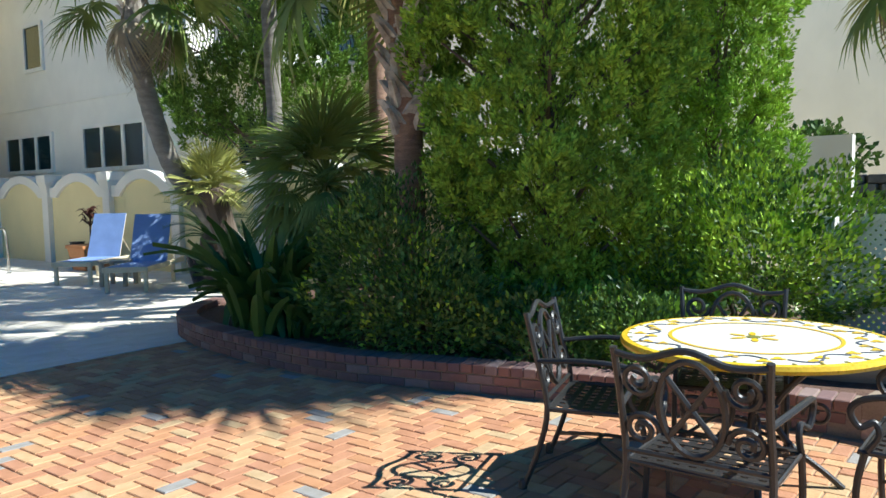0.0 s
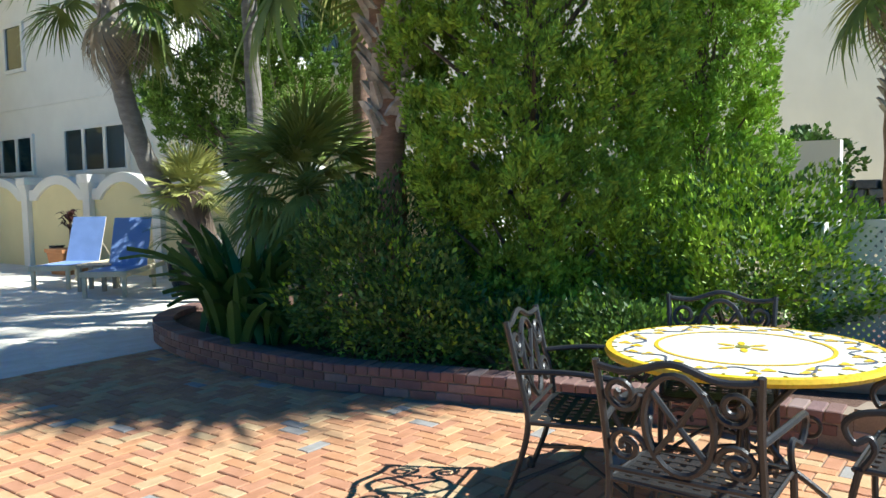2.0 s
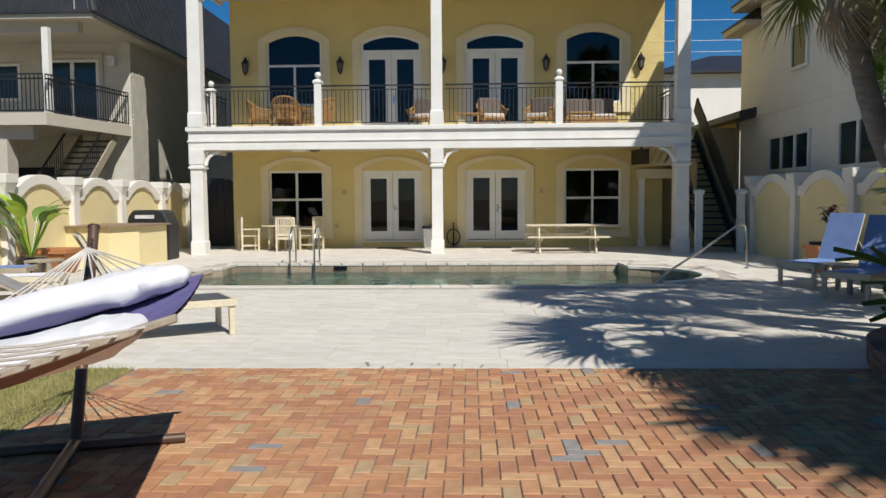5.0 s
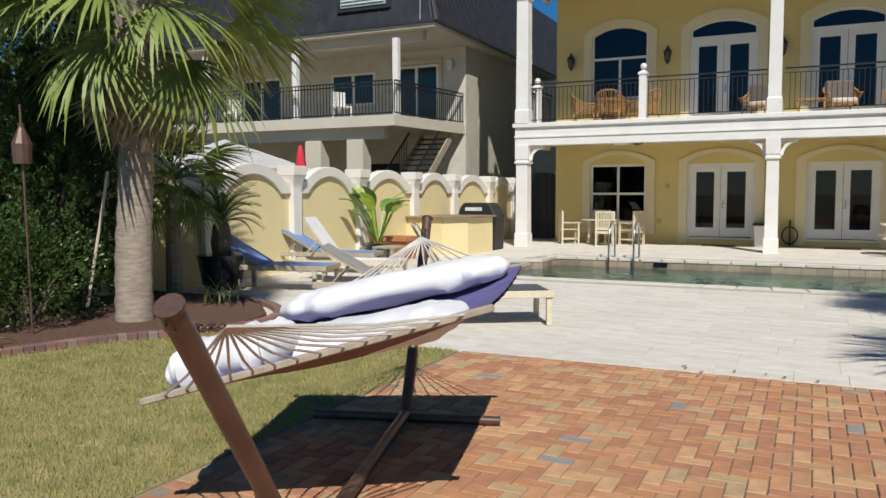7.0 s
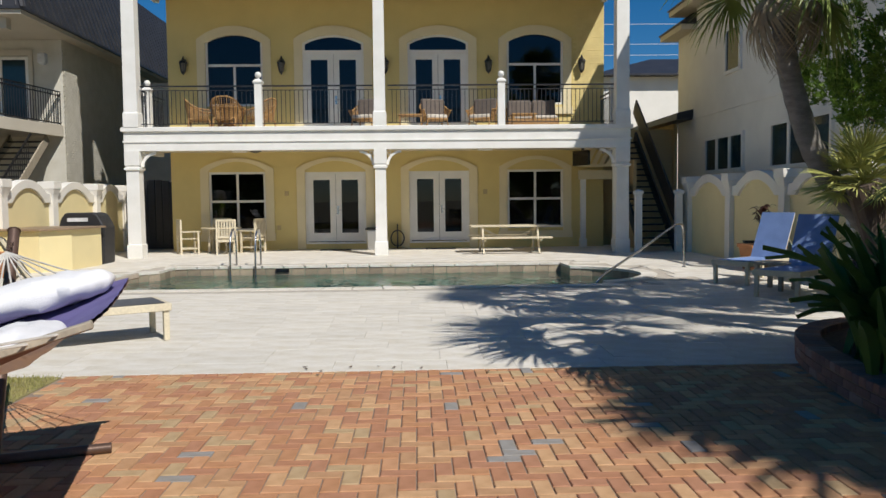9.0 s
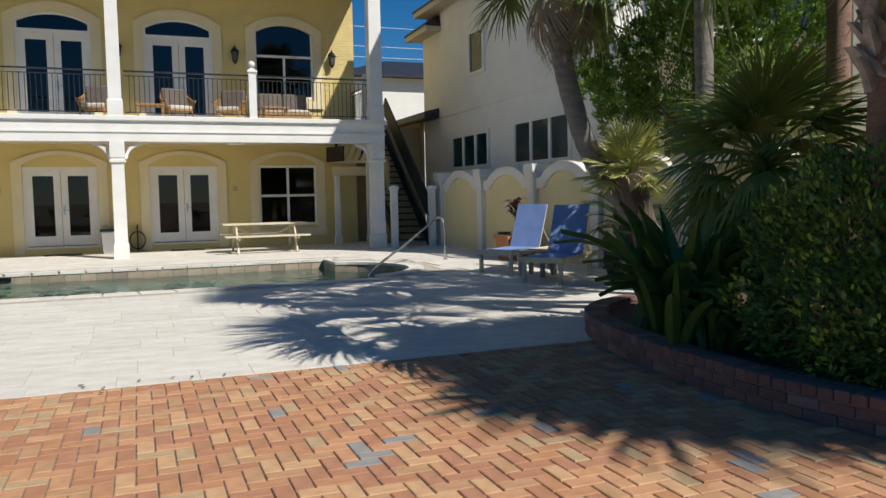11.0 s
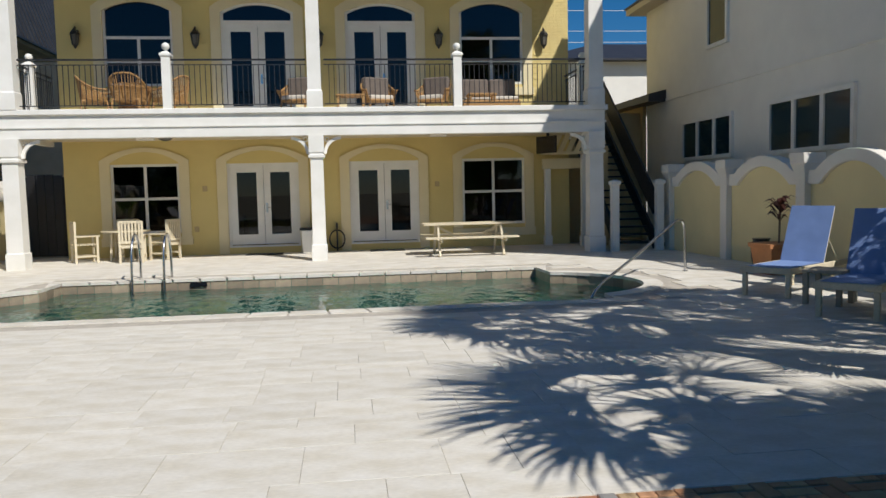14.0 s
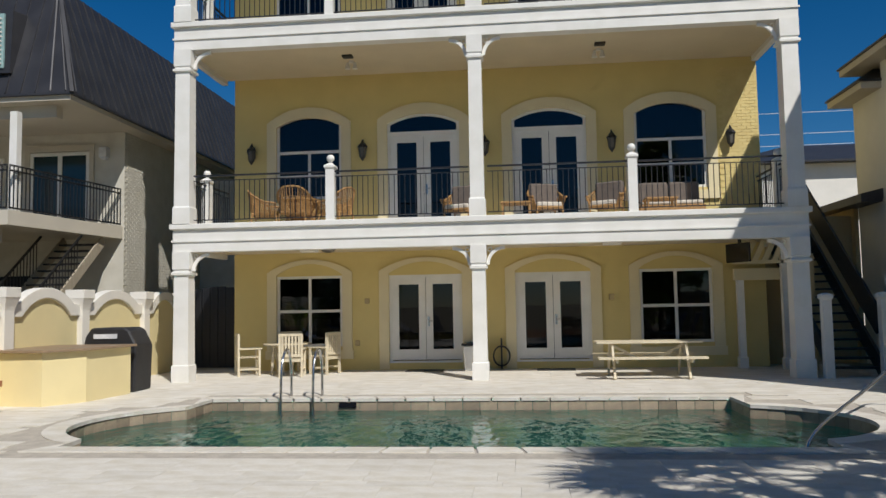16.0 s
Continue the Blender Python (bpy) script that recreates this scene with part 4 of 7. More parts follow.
    part("soffit_beam", bm, M_NBTAN, nh)
    bm = bmesh.new()
    hip(bm, -24.4, -9.33, 17.42, 34.3, 6.70, 9.78, 1.0, 0.05)
    hip(bm, -23.3, -10.4, 18.5, 33.2, 9.78, 10.25, 3.2, 0.03)
    part("roof", bm, M_ROOF, nh, "charcoal standing-seam mansard roof")
    bm = bmesh.new()
    for i in range(40):
        x = -24.3 + i * 0.38
        beam(bm, (x, 17.42, 6.78), (min(max(x, -23.4), -10.35), 18.42, 9.78), 0.03, 0.045)
        y = 17.6 + i * 0.38
        if y < 34:
            beam(bm, (-9.33, y, 6.78), (-10.33, min(max(y, 18.45), 33.3), 9.78), 0.03, 0.045)
    beam(bm, (-9.33, 17.42, 6.74), (-10.33, 18.42, 9.80), 0.09, 0.06)
    part("roof_seams", bm, M_ROOF, nh)
    dm = new("dormer_window")
    dm.parent = nh
    bm = bmesh.new()
    prism(bm, [(17.5, 7.3), (17.58, 8.85), (18.3, 8.95), (18.0, 7.3)], -12.9, -10.95, "yz")
    part("dormer_case", bm, M_ROOF, dm)
    bm = bmesh.new()
    box(bm, -12.75, -11.1, 17.47, 17.52, 7.42, 8.75)
    part("shutter_frame", bm, M_TURQ, dm)
    for i in range(11):
        bm = bmesh.new()
        beam(bm, (-12.7, 17.45, 7.52 + i * 0.11), (-11.15, 17.45, 7.52 + i * 0.11), 0.05, 0.03)
        part("louvre", bm, M_WHITE, dm)
    # balcony with its rail, over piers
    edge = [(-24, 16.85), (-10.45, 16.85), (-9.9, 20.9)]
    bm = bmesh.new()
    prism(bm, edge + [(-24, 20.9)], 3.58, 3.92, "xy")
    part("balcony_slab", bm, M_NBTAN, nh)
    bm = bmesh.new()
    box(bm, -24, -11.0, 17.15, 17.45, 3.22, 3.58)
    part("beam", bm, M_NBTAN, nh)
    bar_rail(nh, (-24, 16.92), (-10.55, 16.92), 3.92, 1.04, 0.12)
    bar_rail(nh, (-10.5, 16.95), (-9.95, 20.85), 3.92, 1.04, 0.12)
    for x in (-10.62, -14.4, -18.2, -21.9):
        bm = bmesh.new()
        lathe(bm, [(0.09, 3.92), (0.09, 6.28)], (x, 17.3, 0), square=True)
        part("balcony_post", bm, M_WHITE, nh)
    for x in (-12.03, -13.62, -17.4, -21.2):
        bm = bmesh.new()
        box(bm, x - 0.3, x + 0.3, 17.1, 17.6, -0.05, 3.22)
        part("pier", bm, M_NBTAN, nh)
    simple_window(nh, -11.75, 20.9, 3.95, 6.05, 1.75, "-y", 2)
    bm = bmesh.new()
    strip(bm, [(-12.8, 3.93), (-12.8, 6.26), (-10.75, 6.26), (-10.75, 3.93)], [(-12.65, 3.93), (-12.65, 6.08), (-10.87, 6.08), (-10.87, 3.93)], 20.83, 20.9)
    part("door_surround", bm, M_NBTAN, nh)
    simple_window(nh, -14.4, 20.9, 4.75, 5.95, 1.9, "-y", 2)
    simple_window(nh, -18.6, 20.9, 3.95, 6.0, 1.9, "-y", 2)
    bm = bmesh.new()
    lathe(bm, [(0.05, 5.80), (0.11, 5.86), (0.11, 6.12), (0.05, 6.18)], (-10.42, 20.82, 0), square=True)
    part("wall_lamp", bm, M_LABEL, nh, "pale square wall lamp")
    # thin near-black sheets on the back wall paint the balcony's shade
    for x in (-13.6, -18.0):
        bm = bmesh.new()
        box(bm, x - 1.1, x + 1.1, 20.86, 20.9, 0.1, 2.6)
        part("garage_opening", bm, M_SHADEBLACK, nh, "near-black panel painting the shade under the balcony")
    st = thing("neighbour_stair", "dark outdoor stair with black railing", "stair")
    for x in (-11.25, -10.15):
        bm = bmesh.new()
        beam(bm, (x, 16.2, 0.1), (x, 20.35, 3.5), 0.05, 0.26)
        part("stringer", bm, M_WOODGREY, st, "pale stair stringer")
        bm = bmesh.new()
        beam(bm, (x, 16.2, 1.0), (x, 19.3, 3.54), 0.04, 0.05)
        for i in range(24):
            y = 16.25 + i * 0.125
            z = 0.14 + (y - 16.2) * 0.819
            beam(bm, (x, y, z), (x, y, z + 0.87), 0.018, 0.018)
        part("railing", bm, M_BLACK, st)
    bm = bmesh.new()
    box(bm, -11.25, -10.15, -0.14, 0.14, -0.02, 0.02)
    tr = mesh_of(bm, "tread", M_GRILL)
    for i in range(18):
        o = new("tread", tr)
        o.parent = st
        o.location = (0, 16.35 + i * 0.225, 0.24 + i * 0.184)
    gz = thing("canopy_tent", "grey white garden canopy beyond the wall", "canopy")
    bm = bmesh.new()
    c = bm.verts.new((-15.0, 14.5, 3.15))
    q = [bm.verts.new((-15.0 + a * 1.9, 14.5 + b * 1.9, 2.25)) for a, b in ((-1, -1), (1, -1), (1, 1), (-1, 1))]
    q2 = [bm.verts.new((-15.0 + a * 1.9, 14.5 + b * 1.9, 2.0)) for a, b in ((-1, -1), (1, -1), (1, 1), (-1, 1))]
    for i in range(4):
        bm.faces.new((q[i], q[(i + 1) % 4], c))
        bm.faces.new((q2[i], q2[(i + 1) % 4], q[(i + 1) % 4], q[i]))
    part("canopy", bm, M_CANVAS, gz)
    for a, b in ((-1, -1), (1, -1), (1, 1), (-1, 1)):
        bm = bmesh.new()
        tube(bm, [(-15.0 + a * 1.85, 14.5 + b * 1.85, -0.06), (-15.0 + a * 1.85, 14.5 + b * 1.85, 2.1)], 0.03, 6)
        part("pole", bm, M_BLACK, gz)
    um = thing("closed_umbrella", "closed red patio umbrella beyond the wall", "umbrella", pose(-12.6, 15.0, -0.06))
    bm = bmesh.new()
    lathe(bm, [(0.05, 1.5), (0.22, 1.6), (0.17, 2.4), (0.06, 2.95), (0.01, 3.0)], n=10)
    part("canopy", bm, M_RED, um, smooth=True)
    bm = bmesh.new()
    tube(bm, [(0, 0, 0), (0, 0, 2.9)], 0.025, 6)
    part("pole", bm, M_WOODGREY, um)
    for i in range(2):
        ch = thing("balcony_chair", "white plastic chair on the neighbour balcony", "chair", pose(-17.6 + i * 4.6, 17.9, 3.92, 0, 0, 20 + i * 40), group="neighbour chairs")
        bm = bmesh.new()
        box(bm, -0.25, 0.25, -0.25, 0.25, 0.4, 0.45)
        part("seat", bm, M_WHITE, ch)
        bm = bmesh.new()
        for k in range(5):
            box(bm, -0.24 + k * 0.1, -0.17 + k * 0.1, 0.22, 0.26, 0.45, 0.95)
        part("backrest", bm, M_WHITE, ch)
        for a in (-0.22, 0.22):
            for b in (-0.22, 0.22):
                bm = bmesh.new()
                box(bm, a - 0.025, a + 0.025, b - 0.025, b + 0.025, 0, 0.4)
                part("leg", bm, M_WHITE, ch)
    # beige building and raised ground in the east
    bb = thing("beige_building", "tall plain beige rendered building", "building", pose(22.5, -3.0, 0, 0, 0, 46))
    bm = bmesh.new()
    box(bm, 0, 12, -12, 14, -0.05, 14)
    part("wall", bm, M_BEIGEBLD, bb)
    bm = bmesh.new()
    box(bm, -0.6, 0, -12, -2.6, -0.05, 14)
    part("wing_wall", bm, M_BEIGEBLD, bb)
    bm = bmesh.new()
    box(bm, -0.8, 12.2, -12.2, 14.2, 14, 14.4)
    part("roof", bm, M_ROOF, bb)
    bm = bmesh.new()
    box(bm, 16.0, 40, -30, 2.0, -0.05, 1.6)
    plain("raised_terrace", bm, M_SAND, "raised planting ground behind block wall", "ground")
    bm = bmesh.new()
    box(bm, 21.6, 22.0, -26, -3.4, 1.6, 2.25)
    plain("terrace_wall", bm, M_WALLWHITE, "low pale terrace wall before the building", "wall")
    bw = thing("block_wall", "grey split-face concrete block retaining wall", "wall", kind="structure")
    bm = bmesh.new()
    box(bm, 0, 0.3, -0.21, 0.21, 0, 0.165)
    for v in bm.verts:
        if v.co.x < 0.1:
            v.co.y *= 0.8
            v.co.z = 0.0825 + (v.co.z - 0.0825) * 0.9
    blk = mesh_of(bm, "block", M_SLATE, bev=0.01)
    for r in range(5):
        for k in range(44):
            o = new("block", blk)
            o.parent = bw
            o.location = (15.72 + r * 0.02, -17 + k * 0.43 + (0.2 if r % 2 else 0), 0.78 + r * 0.17)
    bm = bmesh.new()
    box(bm, 15.8, 16.0, -17.2, 2.0, -0.05, 0.9)
    part("footing", bm, M_SLATE, bw)
    bm = bmesh.new()
    box(bm, 13.6, 13.85, -1.9, 8, -0.05, 2.25)
    plain("wall_side", bm, M_WALLWHITE, "plain white boundary wall end", "wall")
    bm = bmesh.new()
    box(bm, 10.6, 15.8, -17, 2.0, -0.05, 0.35)
    plain("dune_ground", bm, M_SAND, "sandy planted strip behind the fence", "ground")
    # overhead wires between two poles
    pl = thing("power_line", "thin overhead power wires between wooden poles", "wires")
    for x in (-60, 75):
        bm = bmesh.new()
        tube(bm, [(x, 75, -0.06), (x, 75, 24)], 0.18, 8)
        part("pole", bm, M_TRUNKG, pl)
    for z in (16.5, 17.6, 19.6, 14.6):
        bm = bmesh.new()
        tube(bm, [(-60 + 15 * k, 75, z + 0.03 * (k - 4.5) ** 2 - 0.6) for k in range(10)], 0.03, 4)
        part("wire", bm, M_LABEL, pl)


# ---------- plants ----------
def leaf_mesh(name, pts, dirs, length, width, material, rs, fold=0.25):
    """Many small folded leaves: at pts, along dirs."""
    n = len(pts)
    d = dirs / np.maximum(np.linalg.norm(dirs, axis=1, keepdims=True), 1e-6)
    r = rs.normal(size=(n, 3))
    s = np.cross(d, r)
    s /= np.maximum(np.linalg.norm(s, axis=1, keepdims=True), 1e-6)
    u = np.cross(s, d)
    ln = length * rs.uniform(0.6, 1.25, (n, 1))
    wd = width * rs.uniform(0.7, 1.2, (n, 1))
    base = pts
    mid = pts + d * ln * 0.5 - u * wd * fold
    v = np.stack([base, mid + s * wd * 0.5 + u * wd * fold, pts + d * ln, mid - s * wd * 0.5 + u * wd * fold], 1).reshape(-1, 3)
    k = np.arange(n)[:, None] * 4
    f = np.concatenate([k + np.array([[0, 1, 2]]), k + np.array([[0, 2, 3]])], 0)
    me = bpy.data.meshes.new(name)
    me.from_pydata(v.tolist(), [], f.tolist())
    me.materials.append(material)
    return me


def foliage(name, col, col2, rough=0.5):
    return mat(name, col, col2, rough=rough, scale=1.2, fine=9, bump=0, mixing=0.5, rnd=0.7, island=1, trans=0.14, spec=0.3)


M_HEDGE = foliage("glossy_dark_leaf", (0.125, 0.21, 0.045), (0.08, 0.15, 0.032), 0.33)
M_BRIGHT = foliage("bright_young_leaf", (0.38, 0.52, 0.05), (0.26, 0.42, 0.04), 0.4)
M_JUN = foliage("juniper_needles", (0.36, 0.52, 0.06), (0.20, 0.34, 0.045), 0.7)
M_JUNDARK = foliage("dark_juniper_needles", (0.20, 0.32, 0.05), (0.12, 0.21, 0.036), 0.7)
M_CONIFER = foliage("dark_conifer_needles", (0.065, 0.11, 0.028), (0.04, 0.075, 0.02), 0.7)
M_HEDGEDARK = foliage("dark_shrub_leaf", (0.060, 0.105, 0.026), (0.04, 0.078, 0.019), 0.35)
M_FROND = foliage("palm_frond", (0.20, 0.25, 0.065), (0.13, 0.17, 0.045), 0.45)
M_FRONDY = foliage("yellowing_frond", (0.40, 0.40, 0.13), (0.28, 0.29, 0.09), 0.5)
M_FRONDDRY = foliage("dry_frond", (0.34, 0.29, 0.20), (0.24, 0.19, 0.13), 0.8)
M_STRAP = foliage("strap_leaf", (0.105, 0.185, 0.042), (0.07, 0.135, 0.030), 0.38)
M_TRUNK = mat("palm_trunk", (0.42, 0.35, 0.28), (0.27, 0.22, 0.17), rough=0.9, scale=8, fine=40, bump=0.9, mixing=0.5, stretch=(1, 1, 4))
M_TRUNKRED = mat("red_palm_trunk", (0.33, 0.20, 0.14), (0.22, 0.13, 0.09), rough=0.9, scale=8, fine=40, bump=0.9, mixing=0.5, stretch=(1, 1, 4))
M_TRUNKG = mat("grey_trunk", (0.27, 0.245, 0.22), (0.18, 0.16, 0.14), rough=0.9, scale=6, fine=40, bump=0.9, mixing=0.5, stretch=(1, 1, 3))
M_BARK = mat("juniper_bark", (0.16, 0.12, 0.09), (0.11, 0.08, 0.06), rough=0.95, scale=12, fine=60, bump=1.0, stretch=(1, 1, 0.2))
M_BOOT = mat("leaf_boot", (0.56, 0.50, 0.44), (0.30, 0.25, 0.21), rough=0.9, scale=9, fine=50, bump=0.8, mixing=0.5, rnd=0.4, island=1)


def shell_points(c, r, n, rs, low=-0.6, bumps=0.18):
    """Points near the uneven surface of an ellipsoid, and their outward ways."""
    d = rs.normal(size=(n * 2, 3))
    d /= np.linalg.norm(d, axis=1, keepdims=True)
    d = d[d[:, 2] > low][:n]
    ph = rs.uniform(0, 6.28, 6)
    w = 1 + bumps * (np.sin(4 * d[:, 0] + ph[0]) * np.sin(5 * d[:, 1] + ph[1]) + 0.7 * np.sin(7 * d[:, 2] + 5 * d[:, 0] + ph[2]) + 0.5 * np.sin(11 * d[:, 1] + 9 * d[:, 2] + ph[3]))
    rad = w * np.where(rs.uniform(size=len(d)) < 0.72, rs.uniform(0.88, 1.06, len(d)), rs.uniform(0.4, 0.9, len(d)))
    return np.array(c) + d * np.array(r) * rad[:, None], d


def shrub(name, label, blobs, n, material, leaf=(0.075, 0.032), seed=1, up=0.5, accent=None, category="shrub", bumps=0.2):
    """A bush of many real leaves on a few short stems."""
    rs = np.random.RandomState(seed)
    c0 = blobs[0][0]
    t = thing(name, label, category)
    bm = bmesh.new()
    for k in range(5):
        a = k * 1.3
        tube(bm, [(c0[0] + 0.08 * math.cos(a), c0[1] + 0.08 * math.sin(a), 0.05), (c0[0] + 0.3 * math.cos(a), c0[1] + 0.3 * math.sin(a), c0[2] * 0.7), (c0[0] + 0.5 * math.cos(a), c0[1] + 0.5 * math.sin(a), c0[2])], [0.03, 0.02, 0.008], 5)
    part("stem", bm, M_BARK, t)
    tot = sum(r[0] * r[2] for c, r in blobs)
    P, D = [], []
    for c, r in blobs:
        p, d = shell_points(c, r, int(n * r[0] * r[2] / tot), rs, -0.75, bumps)
        P.append(p)
        D.append(d + rs.normal(size=d.shape) * 0.6 + np.array((0, 0, up)))
    P, D = np.concatenate(P), np.concatenate(D)
    keep = P[:, 2] > 0.1
    P, D = P[keep], D[keep]
    if accent:
        sel = (rs.uniform(size=len(P)) < accent[1] * (0.35 + 1.5 * (np.sin(P[:, 0] * 7 + 3 * P[:, 2]) * np.sin(P[:, 1] * 8 + 1) > 0.25)))
        o = new("young_leaves", leaf_mesh("young_leaves", P[sel], D[sel] + np.array((0, 0, 0.6)), leaf[0] * 1.1, leaf[1] * 1.1, accent[0], rs))
        o.parent = t
        tagged(o, label="bright young leaf tips")
        P, D = P[~sel], D[~sel]
    o = new("crown", leaf_mesh("crown", P, D, leaf[0], leaf[1], material, rs))
    o.parent = t
    return t


def juniper(name, label, x, y, env, n_clumps, per, material, seed=1, lean=(0, 0), trunk_r=0.12):
    """A plume juniper: limbs that carry many upright tufts of sprays. env: (z, radius) of the outline."""
    rs = np.random.RandomState(seed)
    t = thing(name, label, "tree", pose(x, y, 0))
    zs = [e[0] for e in env]
    rr = [e[1] for e in env]
    z0, z1 = zs[0], zs[-1]
    bm = bmesh.new()
    tube(bm, [(0, 0, 0), (0.05, 0.02, z1 * 0.3), (lean[0] * 0.5, lean[1] * 0.5, z1 * 0.6), (lean[0], lean[1], z1 * 0.95)], [trunk_r, trunk_r * 0.85, trunk_r * 0.5, 0.02], 8)
    part("trunk", bm, M_BARK, t)
    P, D = [], []
    limbs = bmesh.new()
    spots = []
    fing = per // 16
    for k in range(n_clumps):
        # the freest of a few places for the next lobe
        best = None
        for c in range(12):
            z = rs.uniform(z0, z1)
            a = rs.uniform(0, 6.283)
            R = float(np.interp(z, zs, rr)) * rs.uniform(0.80, 1.06)
            q = np.array((R * math.cos(a) + lean[0] * z / z1, R * math.sin(a) + lean[1] * z / z1, z * 0.75))
            far = min((float(np.linalg.norm(q - w)) for w in spots), default=9.0)
            if best is None or far > best[0]:
                best = (far, q, a, z)
        far, q, a, z = best
        spots.append(q)
        c0 = np.array((q[0], q[1], z))
        hgt, wd = rs.uniform(0.42, 0.66), rs.uniform(0.13, 0.21)
        ax = np.array((0.38 * math.cos(a), 0.38 * math.sin(a), 1.0)) + rs.normal(size=3) * 0.12
        ax /= np.linalg.norm(ax)
        if k % 3 == 0:
            tube(limbs, [(0, 0, max(0.2, z - 0.7)), (q[0] * 0.5, q[1] * 0.5, z - 0.4), (q[0] * 0.9, q[1] * 0.9, z - 0.1)], [0.035, 0.025, 0.008], 5)
        for f in range(fing):
            # a blunt plume of sprays on the lobe's surface
            d = rs.normal(size=3)
            d -= (d @ ax) * ax
            d /= np.linalg.norm(d)
            u = rs.uniform(0.0, 1.0)
            base = c0 + ax * (u - 0.45) * hgt + d * wd * (math.sin(math.pi * min(1.0, 0.18 + 0.8 * u)) ** 0.6) * rs.uniform(0.75, 1.0)
            way = ax * (0.75 + 0.5 * u) + d * (0.75 - 0.5 * u) + rs.normal(size=3) * 0.18
            way /= np.linalg.norm(way)
            ln = rs.uniform(0.07, 0.15)
            m = 26
            t_ = rs.uniform(0, 1, (m, 1))
            e = rs.normal(size=(m, 3))
            e -= (e @ way)[:, None] * way
            e /= np.linalg.norm(e, axis=1, keepdims=True)
            P.append(base + way * t_ * ln + e * 0.026 * (1 - 0.7 * t_ ** 2) * rs.uniform(0.3, 1.0, (m, 1)))
            D.append(way * 0.95 + e * 0.7 + rs.normal(size=(m, 3)) * 0.15)
    # sprays inside the crown
    n_in = n_clumps * 210
    zi, ai = rs.uniform(z0, z1, n_in), rs.uniform(0, 6.283, n_in)
    ri = np.interp(zi, zs, rr) * rs.uniform(0.15, 0.64, n_in)
    P.append(np.stack([ri * np.cos(ai) + lean[0] * zi / z1, ri * np.sin(ai) + lean[1] * zi / z1, zi], 1))
    D.append(np.stack([np.cos(ai) * 0.6, np.sin(ai) * 0.6, np.ones(n_in)], 1) + rs.normal(size=(n_in, 3)) * 0.4)
    part("branching", limbs, M_BARK, t)
    o = new("crown", leaf_mesh("crown", np.concatenate(P), np.concatenate(D), 0.058, 0.024, material, rs, 0.1))
    o.parent = t
    return t


def fan_frond(bm, L, petiole, n=26, droop=0.35, spread=2.6, rs=None, w=0.035):
    """One fan leaf that points along +x: a stalk and a folded fan of split leaflets."""
    tube(bm, [(0, 0, 0), (petiole * 0.5, 0, 0.03), (petiole, 0, -0.02)], [0.022, 0.016, 0.012], 5)
    hub = (bm.verts.new((petiole, -0.012, -0.02)), bm.verts.new((petiole, 0.012, -0.02)))
    for i in range(n):
        a = (i / (n - 1) - 0.5) * spread
        ln = L * (1 - 0.28 * abs(a) / (spread / 2)) * rs.uniform(0.9, 1.08)
        dx, dy = math.cos(a), math.sin(a)
        prev = hub
        rise = rs.uniform(-0.05, 0.12)
        dr = droop * rs.uniform(0.6, 1.5)
        for k in range(1, 5):
            s = k / 4
            ww = w * (0.35 + 1.3 * s - 1.6 * s * s) if k < 4 else 0.001
            c = Vector((petiole + dx * ln * (s - 0.12 * dr * s * s), dy * ln * (s - 0.1 * s * s), -0.02 + rise * ln * s - dr * ln * s ** 2.4 - 0.1 * abs(dy) * ln * s))
            side = Vector((-dy, dx, 0)) * ww
            q = (bm.verts.new(c - side + Vector((0, 0, ww * 0.5))), bm.verts.new(c + side - Vector((0, 0, ww * 0.3))))
            if prev:
                bm.faces.new((prev[0], prev[1], q[1], q[0]))
            prev = q


def pinnate_frond(bm, L, n=30, droop=0.5, ll=0.2, rs=None):
    """One feather leaf along +x."""
    line = [(L * s * (1 - 0.15 * droop * s), 0, 0.18 * L * math.sin(s * 2.2) - droop * L * s ** 2.2 * 0.6) for s in [i / 10 for i in range(11)]]
    tube(bm, line, [0.012 * (1 - 0.8 * i / 10) for i in range(11)], 4)
    for i in range(n):
        s = 0.12 + 0.87 * i / n
        j = min(int(s * 10), 9)
        c = Vector(line[j]).lerp(Vector(line[j + 1]), s * 10 - j)
        for sd in (-1, 1):
            ln = ll * (0.45 + 1.1 * s - 1.15 * s * s) * rs.uniform(0.9, 1.1) + 0.03
            tip = c + Vector((ln * 0.55, sd * ln * 0.8, ln * 0.25))
            e = Vector((0.008, 0, 0))
            bm.faces.new((bm.verts.new(c - e), bm.verts.new(c + e), bm.verts.new(tip)))


FRONDS = {}


